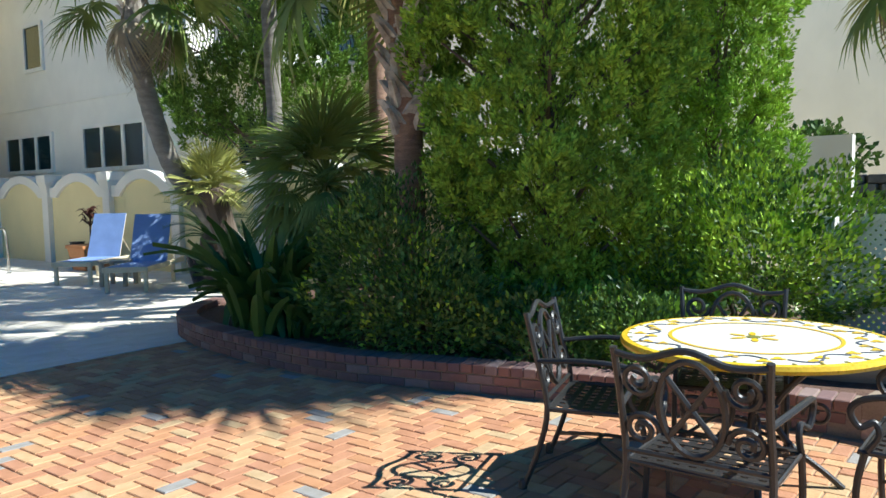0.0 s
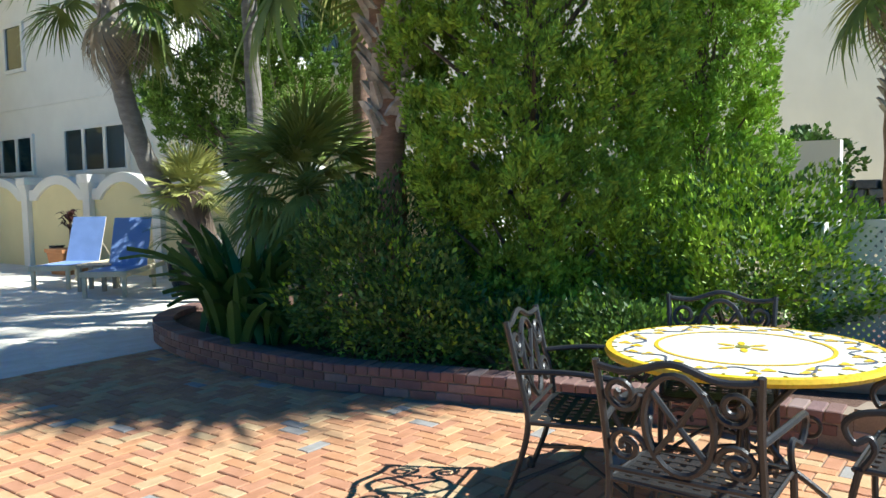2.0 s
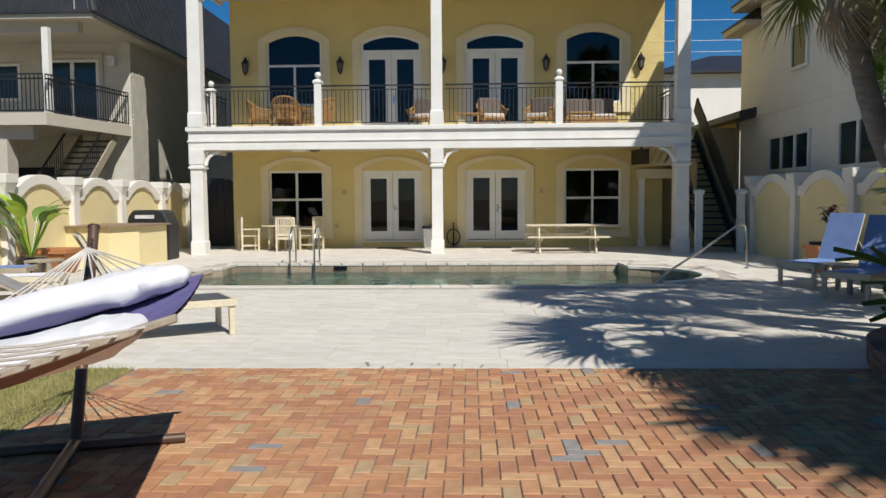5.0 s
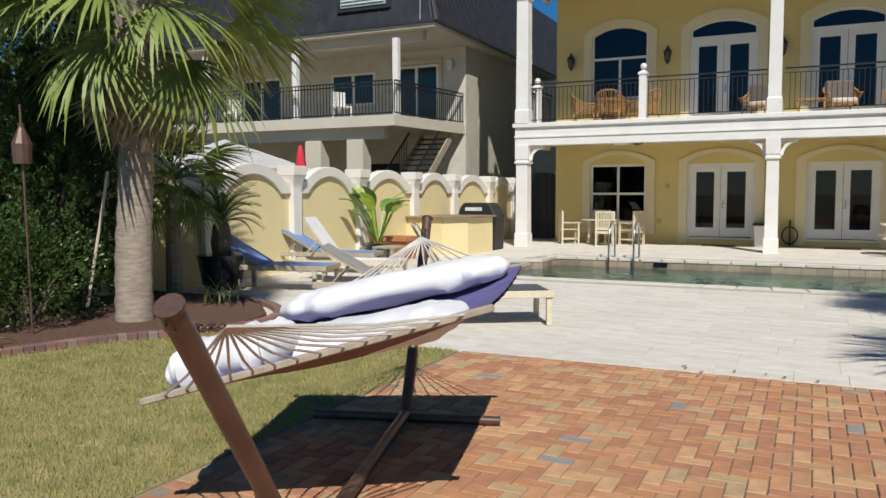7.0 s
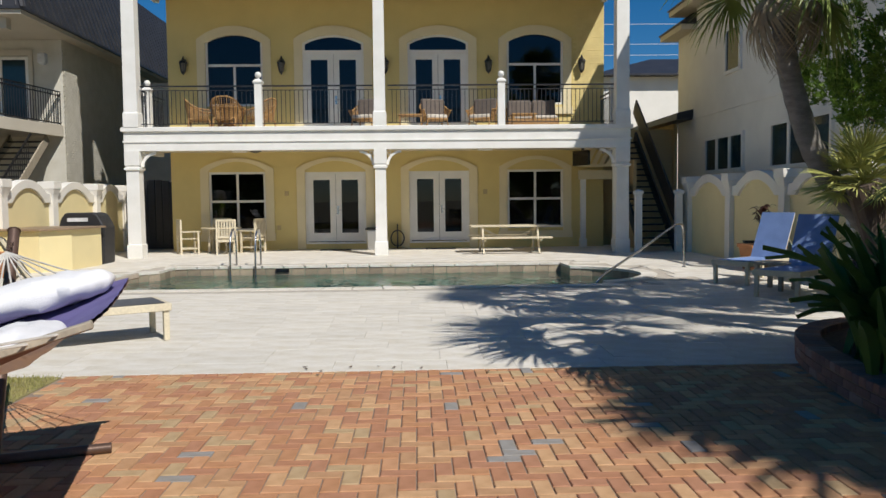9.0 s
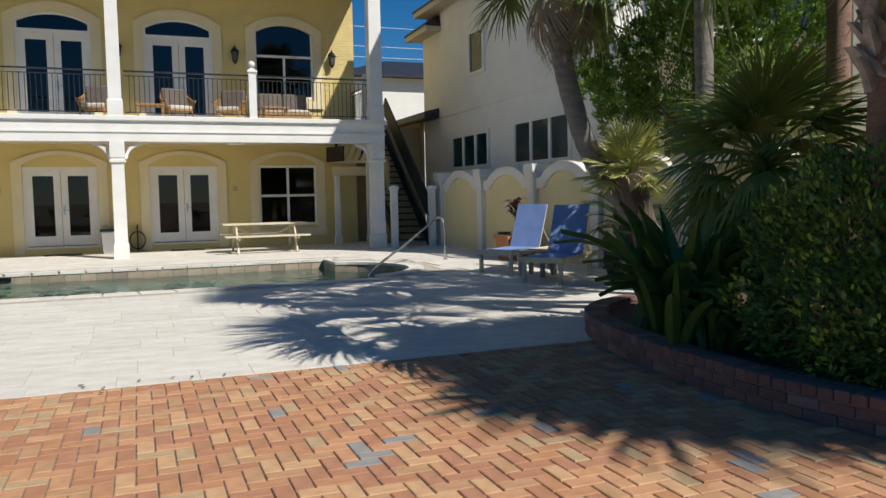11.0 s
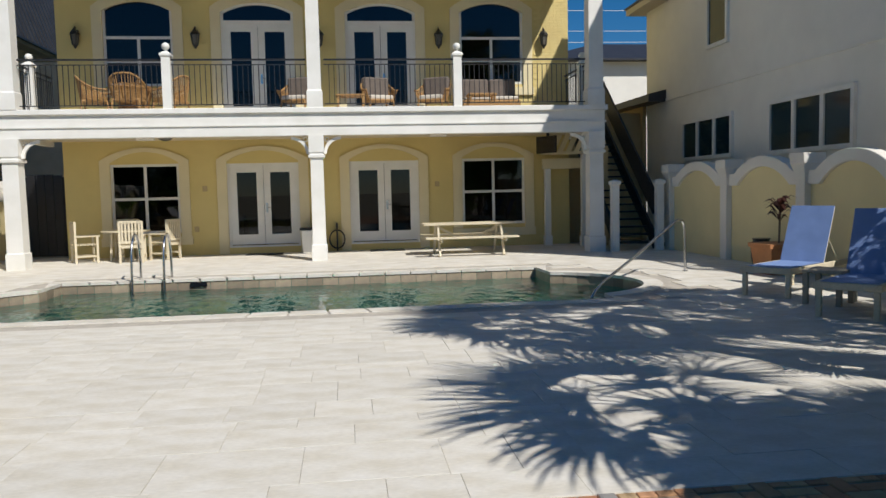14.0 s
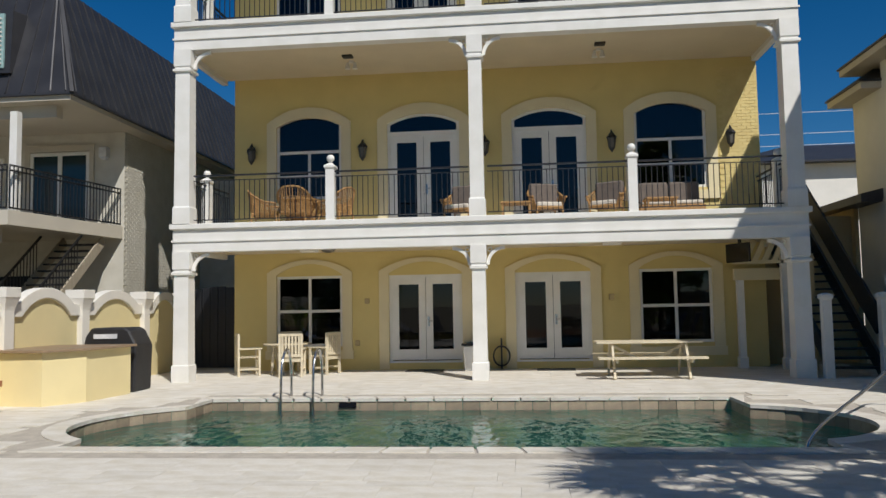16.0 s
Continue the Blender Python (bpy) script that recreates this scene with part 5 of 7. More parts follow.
def frond_mesh(kind, v):
    """Shared leaf meshes, three variants of each kind."""
    key = (kind, v % 3)
    if key not in FRONDS:
        rs = np.random.RandomState(11 + v % 3 + len(kind))
        bm = bmesh.new()
        if kind == "sabal":
            fan_frond(bm, 1.05, 0.95, 30, 0.40, 2.9, rs, 0.036)
            m = M_FROND
        elif kind == "sabal_dry":
            fan_frond(bm, 0.95, 0.8, 26, 0.75, 2.2, rs, 0.028)
            m = M_FRONDDRY
        elif kind == "sabal_yellow":
            fan_frond(bm, 1.0, 0.9, 28, 0.35, 2.7, rs, 0.036)
            m = M_FRONDY
        elif kind == "dwarf":
            fan_frond(bm, 0.42, 0.32, 22, 0.12, 3.0, rs, 0.016)
            m = M_FRONDY
        elif kind == "palmetto":
            fan_frond(bm, 0.66, 0.5, 30, 0.38, 2.9, rs, 0.024)
            m = M_FROND
        else:
            pinnate_frond(bm, 0.85, 34, 0.5, 0.17, rs)
            m = M_STRAP
        FRONDS[key] = mesh_of(bm, "frond", m)
    return FRONDS[key]


def crown_of(t, top, n, kind, lo, hi, seed, scale=1.0, dry=0, turn0=0.0):
    """Fronds round the top of a palm; lo and hi are the tilts of the lowest and topmost leaves in degrees."""
    rs = np.random.RandomState(seed)
    for i in range(n + dry):
        isdry = i >= n
        f = i / max(1, n - 1)
        el = rs.uniform(-78, -50) if isdry else lo + (hi - lo) * f + rs.uniform(-8, 8)
        az = i * 137.5 + turn0 + rs.uniform(-12, 12)
        k = "sabal_dry" if isdry else ("sabal_yellow" if kind == "sabal" and i % 5 == 3 else kind)
        o = new("frond", frond_mesh(k, i))
        o.parent = t
        s = scale * rs.uniform(0.85, 1.12)
        o.matrix_basis = Matrix.Translation(top) @ Matrix.Rotation(radians(az), 4, 'Z') @ Matrix.Rotation(radians(-el), 4, 'Y') @ Matrix.Rotation(rs.uniform(-0.4, 0.4), 4, 'X') @ Matrix.Scale(s, 4)


def boots(t, line, radius, z0, z1, seed=1, size=0.16, turn=0.32):
    """Criss-cross leaf bases on a palm trunk."""
    rs = np.random.RandomState(seed)
    bm = bmesh.new()
    n = int((z1 - z0) / 0.06 * 2)
    zs = [p[2] for p in line]
    for i in range(n):
        z = z0 + (z1 - z0) * i / n
        a = i * 2.4 + rs.uniform(-0.2, 0.2)
        cx, cy = float(np.interp(z, zs, [p[0] for p in line])), float(np.interp(z, zs, [p[1] for p in line]))
        out = Vector((math.cos(a), math.sin(a), 0))
        sd = Vector((-math.sin(a), math.cos(a), 0)) * (1 if i % 2 else -1)
        b = Vector((cx, cy, z)) + out * radius * 1.0
        tip = b + out * size * 0.55 + Vector((0, 0, size * 1.1)) + sd * size * turn * 2
        w = size * 0.36
        v = [bm.verts.new(c) for c in (b - sd * w, b + sd * w, tip + sd * w * 0.45, tip - sd * w * 0.45, b - sd * w - out * 0.05 + Vector((0, 0, 0.05)), b + sd * w - out * 0.05 + Vector((0, 0, 0.05)), tip + sd * w * 0.4 - out * 0.035, tip - sd * w * 0.4 - out * 0.035)]
        for f in ((0, 1, 2, 3), (7, 6, 5, 4), (0, 4, 5, 1), (1, 5, 6, 2), (2, 6, 7, 3), (3, 7, 4, 0)):
            bm.faces.new([v[k] for k in f])
    part("leaf_sheath", bm, M_BOOT, t, "criss-cross dry leaf bases")


def palm(label, pts, r, n, kind="sabal", boot=None, seed=1, lo=-50, hi=75, scale=1.0, dry=0, trunk=None, group="", boot_size=0.16):
    t = thing("palm_tree", label, "palm", group=group)
    line = spline(pts, 8)
    if isinstance(r, tuple):
        rs_ = [r[0] + (r[1] - r[0]) * i / (len(line) - 1) for i in range(len(line))]
    else:
        rs_ = [r] * len(line)
    rs_ = [a * (1 + 0.035 * ((i % 2) * 2 - 1)) for i, a in enumerate(rs_)]
    bm = bmesh.new()
    tube(bm, line, rs_, 14)
    part("trunk", bm, trunk or M_TRUNK, t, smooth=True)
    if boot:
        boots(t, line, rs_[-1], boot[0], boot[1], seed, boot_size)
    crown_of(t, line[-1], n, kind, lo, hi, seed, scale, dry)
    return t


def strap_clump(label, x, y, z, n, L, w, seed, material, name="strap_leaf_plant", lift=0.9):
    """A clump of long arching sword leaves."""
    t = thing(name, label, "plant", pose(x, y, z))
    rs = np.random.RandomState(seed)
    for i in range(n):
        a = rs.uniform(0, 6.283)
        ln, ww = L * rs.uniform(0.65, 1.15), w * rs.uniform(0.8, 1.2)
        st, bend = rs.uniform(0.12, 0.75), rs.uniform(0.2, 0.9)
        bm = bmesh.new()
        prev = None
        o = Vector((rs.normal() * 0.16, rs.normal() * 0.16, 0))
        p = o.copy()
        el = math.pi / 2 - st * lift
        for k in range(7):
            s = k / 6
            d = Vector((math.cos(a) * math.cos(el), math.sin(a) * math.cos(el), math.sin(el)))
            sd = Vector((-math.sin(a), math.cos(a), 0)) * ww * 0.5 * (0.45 + 2.0 * s - 2.35 * s * s if k < 6 else 0.02)
            up = d.cross(sd).normalized() * ww * 0.12
            q = [bm.verts.new(p - sd + up), bm.verts.new(p - up), bm.verts.new(p + sd + up)]
            if prev:
                bm.faces.new((prev[0], prev[1], q[1], q[0]))
                bm.faces.new((prev[1], prev[2], q[2], q[1]))
            prev = q
            p = p + d * ln / 6
            el -= bend * 0.33
        part("leaf", bm, material, t, smooth=True)
    return t


def planting():
    # raised planter, east
    juniper("juniper_tree", "tall bright green plume juniper in the planter", 6.0, -0.75, [(0.5, 0.5), (1.0, 0.78), (1.7, 1.0), (2.6, 1.12), (3.8, 0.98), (4.8, 0.65), (5.6, 0.2)], 128, 760, M_JUN, 3)
    juniper("juniper_tree", "slender dark green juniper behind the hedge", 8.1, -1.55, [(1.2, 0.5), (1.7, 0.66), (2.4, 0.72), (3.4, 0.66), (4.4, 0.5), (5.2, 0.1)], 60, 760, M_JUN, 5)
    juniper("juniper_tree", "dark spreading juniper beside the palms", 7.55, 4.9, [(2.2, 1.0), (2.8, 1.5), (3.4, 1.5), (4.2, 1.4), (5.4, 0.9), (6.2, 0.2)], 80, 800, M_JUNDARK, 8, trunk_r=0.15)
    shrub("hedge_shrub", "dense dark green rounded shrub behind the brick edge", [((5.1, 0.3, 0.72), (0.72, 0.85, 0.8)), ((4.95, -0.3, 0.5), (0.5, 0.6, 0.5))], 17000, M_HEDGE, (0.060, 0.028), 21, accent=(M_BRIGHT, 0.13))
    shrub("hedge_shrub", "low dark green shrub under the juniper", [((5.2, -1.1, 0.34), (0.45, 0.6, 0.34)), ((5.45, -1.9, 0.34), (0.5, 0.6, 0.36))], 9000, M_HEDGE, (0.060, 0.028), 22, accent=(M_BRIGHT, 0.10))
    shrub("hedge_shrub", "sunlit bright green rounded pittosporum shrub", [((6.95, -2.3, 0.80), (0.9, 0.98, 0.85)), ((6.5, -1.6, 0.7), (0.55, 0.55, 0.65))], 24000, M_HEDGE, (0.062, 0.030), 23, accent=(M_BRIGHT, 1.1))
    shrub("hedge_shrub", "dark clipped shrub beside the white lattice", [((6.45, -4.75, 0.45), (0.7, 0.95, 0.56)), ((6.1, -6.0, 0.45), (0.7, 0.9, 0.55))], 19000, M_HEDGE, (0.060, 0.028), 24, accent=(M_BRIGHT, 0.22))
    palm("palm tree with grey crossed boots over a reddish trunk", [(5.45, 0.42, 0.1), (5.45, 0.42, 1.6), (5.42, 0.45, 3.0), (5.3, 0.6, 4.3)], (0.14, 0.135), 26, boot=(2.0, 4.3), seed=31, trunk=M_TRUNKRED, boot_size=0.21)
    palm("slim straight grey palm trunk in the planter", [(5.95, 2.9, 0.1), (5.95, 2.9, 2.5), (5.9, 2.95, 5.6)], (0.10, 0.085), 20, seed=32, trunk=M_TRUNKG)
    palm("leaning grey palm tree with a curved trunk", [(6.78, 4.2, 0.15), (6.42, 4.2, 0.72), (5.85, 4.2, 1.3), (5.42, 4.2, 1.85), (5.14, 4.2, 2.6), (5.02, 4.2, 3.2), (4.95, 4.2, 4.0)], (0.135, 0.105), 18, boot=(3.55, 4.0), seed=33, lo=-45, dry=4, trunk=M_TRUNKG, scale=0.74, boot_size=0.13)
    tp = palm("tall palm tree outside the view that shades the pavers", [(9.0, -6.45, -0.05), (9.0, -6.45, 5), (8.95, -6.35, 9.5)], (0.14, 0.11), 44, seed=34, scale=1.0, dry=8)
    crown_of(tp, Vector((8.95, -6.35, 9.45)), 26, "sabal", -30, 80, 36, 0.58)
    palm("palm tree with a brown trunk beside the white house", [(8.1, 3.2, 0.0), (8.1, 3.2, 3), (8.1, 3.2, 6.5)], 0.13, 14, seed=35, trunk=M_TRUNKRED)
    pm = thing("palmetto_clump", "dark green palmetto fans in the planter", "palm", pose(5.75, 1.85, 0.15))
    bm = bmesh.new()
    tube(bm, [(0, 0, 0), (0, 0, 1.35)], [0.14, 0.11], 10)
    part("trunk", bm, M_TRUNK, pm)
    crown_of(pm, Vector((0, 0, 1.45)), 56, "palmetto", -50, 85, 41, 0.98)
    dw = thing("dwarf_fan_palm", "small fan palm with stiff yellow-green leaves", "palm", pose(5.95, 3.95, 0.1))
    bm = bmesh.new()
    tube(bm, [(0.25, 0.0, 0), (0.05, -0.05, 0.7), (-0.25, -0.1, 1.5)], [0.13, 0.15, 0.16], 10)
    part("trunk", bm, M_BARK, dw, "shaggy fibrous trunk")
    crown_of(dw, Vector((-0.25, -0.1, 1.5)), 40, "dwarf", -25, 85, 42, 0.9)
    strap_clump("tall dark green sword-leaved clump at the brick edge", 4.85, 1.95, 0.15, 62, 1.2, 0.15, 51, M_STRAP, lift=0.72)
    strap_clump("dark green sword-leaved clump in the planter", 5.3, 2.35, 0.15, 50, 1.3, 0.15, 52, M_STRAP, lift=0.72)
    strap_clump("dark green sword-leaved clump by the shrub", 4.72, 1.35, 0.15, 26, 0.8, 0.12, 53, M_STRAP)
    # potted cycad
    pot = thing("potted_cycad", "cycad in a dark glazed pot on the patio", "plant", pose(7.3, 6.2, 0.003))
    bm = bmesh.new()
    lathe(bm, [(0.20, 0), (0.26, 0.1), (0.33, 0.35), (0.34, 0.52), (0.37, 0.56), (0.37, 0.62), (0.32, 0.62), (0.30, 0.56)], n=24)
    part("pot", bm, M_DARKPOT, pot, "dark glazed round pot", smooth=True)
    bm = bmesh.new()
    lathe(bm, [(0.12, 0.5), (0.15, 0.62), (0.13, 0.8), (0.08, 0.9)], n=12)
    part("stem", bm, M_BARK, pot)
    crown_of(pot, Vector((0, 0, 0.85)), 24, "cycad", -15, 60, 43, 1.0)
    # beyond the fence
    for x, y, z0, zt, r, sd, b in ((11.6, -3.05, 0.35, 4.75, 0.24, 61, (2.3, 4.75)), (17.0, -3.2, 1.6, 4.6, 0.20, 62, (3.3, 4.6)), (18.0, -5.0, 1.6, 4.9, 0.17, 63, None), (18.6, -7.5, 1.6, 4.4, 0.2, 64, (3.4, 4.4)), (16.4, -7.6, 1.6, 4.3, 0.2, 65, (3.1, 4.3)), (18.0, -10.0, 1.6, 4.6, 0.2, 66, (3.4, 4.6))):
        palm("sabal palm standing beyond the white fence", [(x, y, z0 - 0.2), (x, y + 0.05, (z0 + zt) / 2), (x + 0.1, y, zt)], (r * 1.05, r), 20, boot=b, seed=sd, group="sabal palms beyond the fence", trunk=M_TRUNKRED if sd in (61, 62, 65) else M_TRUNKG, lo=-68, scale=0.95, dry=4)
    for i, (x, y, z, r) in enumerate(((14.6, -1.1, 1.9, 0.75), (20.0, -5.0, 2.5, 0.8), (20.0, -6.9, 2.5, 0.85), (20.3, -9.8, 2.6, 0.9), (20.4, -3.4, 2.3, 0.6))):
        shrub("sea_grape_shrub", "small dark green shrub before the beige building", [((x, y, z), (r, r, r * 0.7))], 1600, M_HEDGE, (0.13, 0.09), 70 + i)
    # garden bed, west
    palm("stout grey palm tree in the side bed with hanging fronds", [(-5.95, 2.5, 0.0), (-5.95, 2.52, 0.9), (-5.9, 2.55, 2.0), (-5.85, 2.6, 3.75)], (0.215, 0.175), 32, boot=(1.95, 3.75), seed=81, lo=-42, hi=60, scale=1.08, dry=16, boot_size=0.2)
    juniper("juniper_tree", "dark green conifer in the side bed", -7.35, 2.55, [(0.3, 0.5), (1.2, 0.75), (2.2, 0.6), (3.0, 0.2)], 70, 420, M_CONIFER, 84, trunk_r=0.07)
    juniper("juniper_tree", "tall dark conifer at the garden edge", -8.95, 2.9, [(0.3, 0.9), (2.0, 1.3), (3.6, 1.3), (5.0, 0.9), (6.4, 0.2)], 190, 330, M_CONIFER, 85)
    juniper("juniper_tree", "tall dark conifer behind the palm", -9.3, 5.0, [(0.5, 0.7), (2.0, 1.0), (3.6, 1.0), (5.0, 0.7), (6.0, 0.2)], 120, 330, M_CONIFER, 86)
    shrub("hedge_shrub", "dark leafy shrub in the side bed", [((-6.75, 1.75, 0.62), (0.6, 0.8, 0.66)), ((-6.9, 0.4, 0.6), (0.7, 0.8, 0.65))], 16000, M_HEDGEDARK, (0.055, 0.027), 87)
    fp = thing("fan_palm", "low green fan palm before the garden wall", "palm", pose(-7.4, 4.6, 0.0))
    bm = bmesh.new()
    tube(bm, [(0, 0, 0), (0, 0, 1.7)], [0.12, 0.1], 10)
    part("trunk", bm, M_TRUNK, fp)
    crown_of(fp, Vector((0, 0, 1.7)), 22, "palmetto", -40, 70, 88, 1.0)
    pot = thing("potted_cycad", "dark cycad in a black pot against the wall", "plant", pose(-7.2, 5.4, 0.003))
    bm = bmesh.new()
    lathe(bm, [(0.22, 0), (0.3, 0.1), (0.36, 0.45), (0.38, 0.5), (0.38, 0.55), (0.33, 0.55)], n=20)
    part("pot", bm, M_DARKPOT, pot, "black round pot", smooth=True)
    bm = bmesh.new()
    lathe(bm, [(0.14, 0.5), (0.17, 0.75), (0.13, 1.0), (0.08, 1.1)], n=12)
    part("stem", bm, M_BARK, pot)
    crown_of(pot, Vector((0, 0, 1.05)), 26, "cycad", -5, 65, 89, 1.0)
    strap_clump("small grassy tuft at the bed edge", -6.1, 4.1, 0.04, 20, 0.4, 0.025, 90, M_FRONDY)
    strap_clump("yellow-striped leafy plant at the lawn edge", -5.75, 0.5, 0.04, 9, 0.75, 0.06, 92, M_FRONDY, lift=1.6)


neighbours()
planting()
# ---------- garden table, chairs and small things ----------
M_CERAMIC = mat("glazed_ceramic_top", (0.80, 0.78, 0.70), (0.75, 0.72, 0.62), rough=0.25, scale=6, fine=40, bump=0.05, mixing=0.06)
M_GLAZEY = mat("yellow_glaze", (0.78, 0.52, 0.03), (0.70, 0.44, 0.03), rough=0.3, scale=9, bump=0.05)
M_GLAZEB = mat("blue_grey_glaze", (0.10, 0.11, 0.16), rough=0.3, scale=9, bump=0.05)
M_GLAZEG = mat("olive_glaze", (0.25, 0.24, 0.06), rough=0.3, scale=9, bump=0.05)


def scroll(cx, cz, r, turns, a0, s=1, n=22, y=0.0):
    """Points of a flat spiral in the xz plane."""
    return [(cx + r * (1 - 0.78 * i / n) * math.cos(a0 + s * turns * 6.283 * i / n), y, cz + r * (1 - 0.78 * i / n) * math.sin(a0 + s * turns * 6.283 * i / n)) for i in range(n + 1)]


def iron_chair(m):
    """A cast garden armchair that faces +y, its back at y = 0."""
    c = thing("garden_chair", "dark cast metal garden armchair with scrollwork back", "chair", m, group="chairs round the garden table")
    w = 0.28

    def by(z):
        return -0.10 * max(0.0, (z - 0.43)) / 0.47
    for s in (-1, 1):
        bm = bmesh.new()
        tube(bm, spline([(s * w, -0.13, 0.0), (s * w, -0.05, 0.2), (s * w, 0.0, 0.43), (s * w, by(0.7), 0.7), (s * (w + 0.01), by(0.9), 0.9)], 4), 0.015, 7)
        lathe(bm, [(0.022, 0), (0.024, 0.03), (0.016, 0.05)], (s * w, -0.13, 0), 8)
        part("back_leg", bm, M_IRON, c, smooth=True)
        bm = bmesh.new()
        tube(bm, spline([(s * w, 0.47, 0.0), (s * w, 0.48, 0.25), (s * w, 0.45, 0.42)], 4), 0.015, 7)
        part("front_leg", bm, M_IRON, c, smooth=True)
        bm = bmesh.new()
        tube(bm, spline([(s * w, by(0.66), 0.66), (s * (w + 0.04), 0.2, 0.68), (s * (w + 0.04), 0.42, 0.66), (s * (w + 0.03), 0.5, 0.60), (s * (w + 0.02), 0.47, 0.53), (s * w, 0.42, 0.55), (s * w, 0.40, 0.50), (s * w, 0.44, 0.43)], 5), 0.014, 7)
        part("armrest", bm, M_IRON, c, smooth=True)
        bm = bmesh.new()
        tube(bm, spline([(s * w, -0.07, 0.12), (s * w * 0.3, 0.19, 0.20), (0, 0.21, 0.21)], 4), 0.010, 6)
        tube(bm, spline([(s * w, 0.47, 0.12), (s * w * 0.3, 0.23, 0.20), (0, 0.21, 0.21)], 4), 0.010, 6)
        part("stretcher", bm, M_IRON, c, smooth=True)
    bm = bmesh.new()
    tube(bm, spline([(-w - 0.01, by(0.88), 0.88), (-0.16, by(0.9) - 0.01, 0.87), (0, by(0.95) - 0.01, 0.915), (0.16, by(0.9) - 0.01, 0.87), (w + 0.01, by(0.88), 0.88)], 5), 0.014, 7)
    part("top_rail", bm, M_IRON, c, smooth=True)
    bm = bmesh.new()
    tube(bm, [(-w, by(0.47), 0.47), (w, by(0.47), 0.47)], 0.011, 6)
    part("lower_rail", bm, M_IRON, c, smooth=True)
    bm = bmesh.new()
    ring = [(0.125 * math.cos(t), by(0.68 + 0.19 * math.sin(t)), 0.68 + 0.19 * math.sin(t)) for t in [6.283 * i / 24 for i in range(24)]]
    tube(bm, ring, 0.014, 6, True)
    part("back_ring", bm, M_IRON, c, smooth=True)
    for s in (-1, 1):
        bm = bmesh.new()
        tube(bm, spline([(s * 0.1, by(0.55), 0.55), (0, by(0.68), 0.68), (-s * 0.1, by(0.82), 0.82)], 4), 0.012, 6)
        part("cross_bar", bm, M_IRON, c, smooth=True)
        for zc, a0, sg in ((0.78, math.pi, 1), (0.57, math.pi, -1)):
            bm = bmesh.new()
            pts = scroll(s * 0.20, zc, 0.072, 1.6, a0 if s > 0 else 0.0, sg * s)
            tube(bm, [(x, by(z), z) for x, y, z in pts], 0.0125, 6)
            part("scroll", bm, M_IRON, c, smooth=True)
    bm = bmesh.new()
    for i in range(9):
        x = -w + 0.02 + i * (2 * w - 0.04) / 8
        line = [(x, 0.01, 0.425), (x, 0.15, 0.412), (x, 0.3, 0.414), (x, 0.42, 0.425), (x, 0.47, 0.405)]
        for a, b in zip(line, line[1:]):
            beam(bm, a, b, 0.034, 0.006)
    for j in range(8):
        y = 0.02 + j * 0.06
        z = float(np.interp(y, [0.0, 0.15, 0.3, 0.44], [0.428, 0.414, 0.416, 0.428]))
        beam(bm, (-w, y, z), (w, y, z), 0.030, 0.006)
    part("seat", bm, M_IRON, c, "basket-weave metal seat")
    bm = bmesh.new()
    tube(bm, [(-w, 0.0, 0.42), (-w, 0.47, 0.42), (w, 0.47, 0.42), (w, 0.0, 0.42)], 0.012, 6, True)
    part("seat_frame", bm, M_IRON, c)
    return c


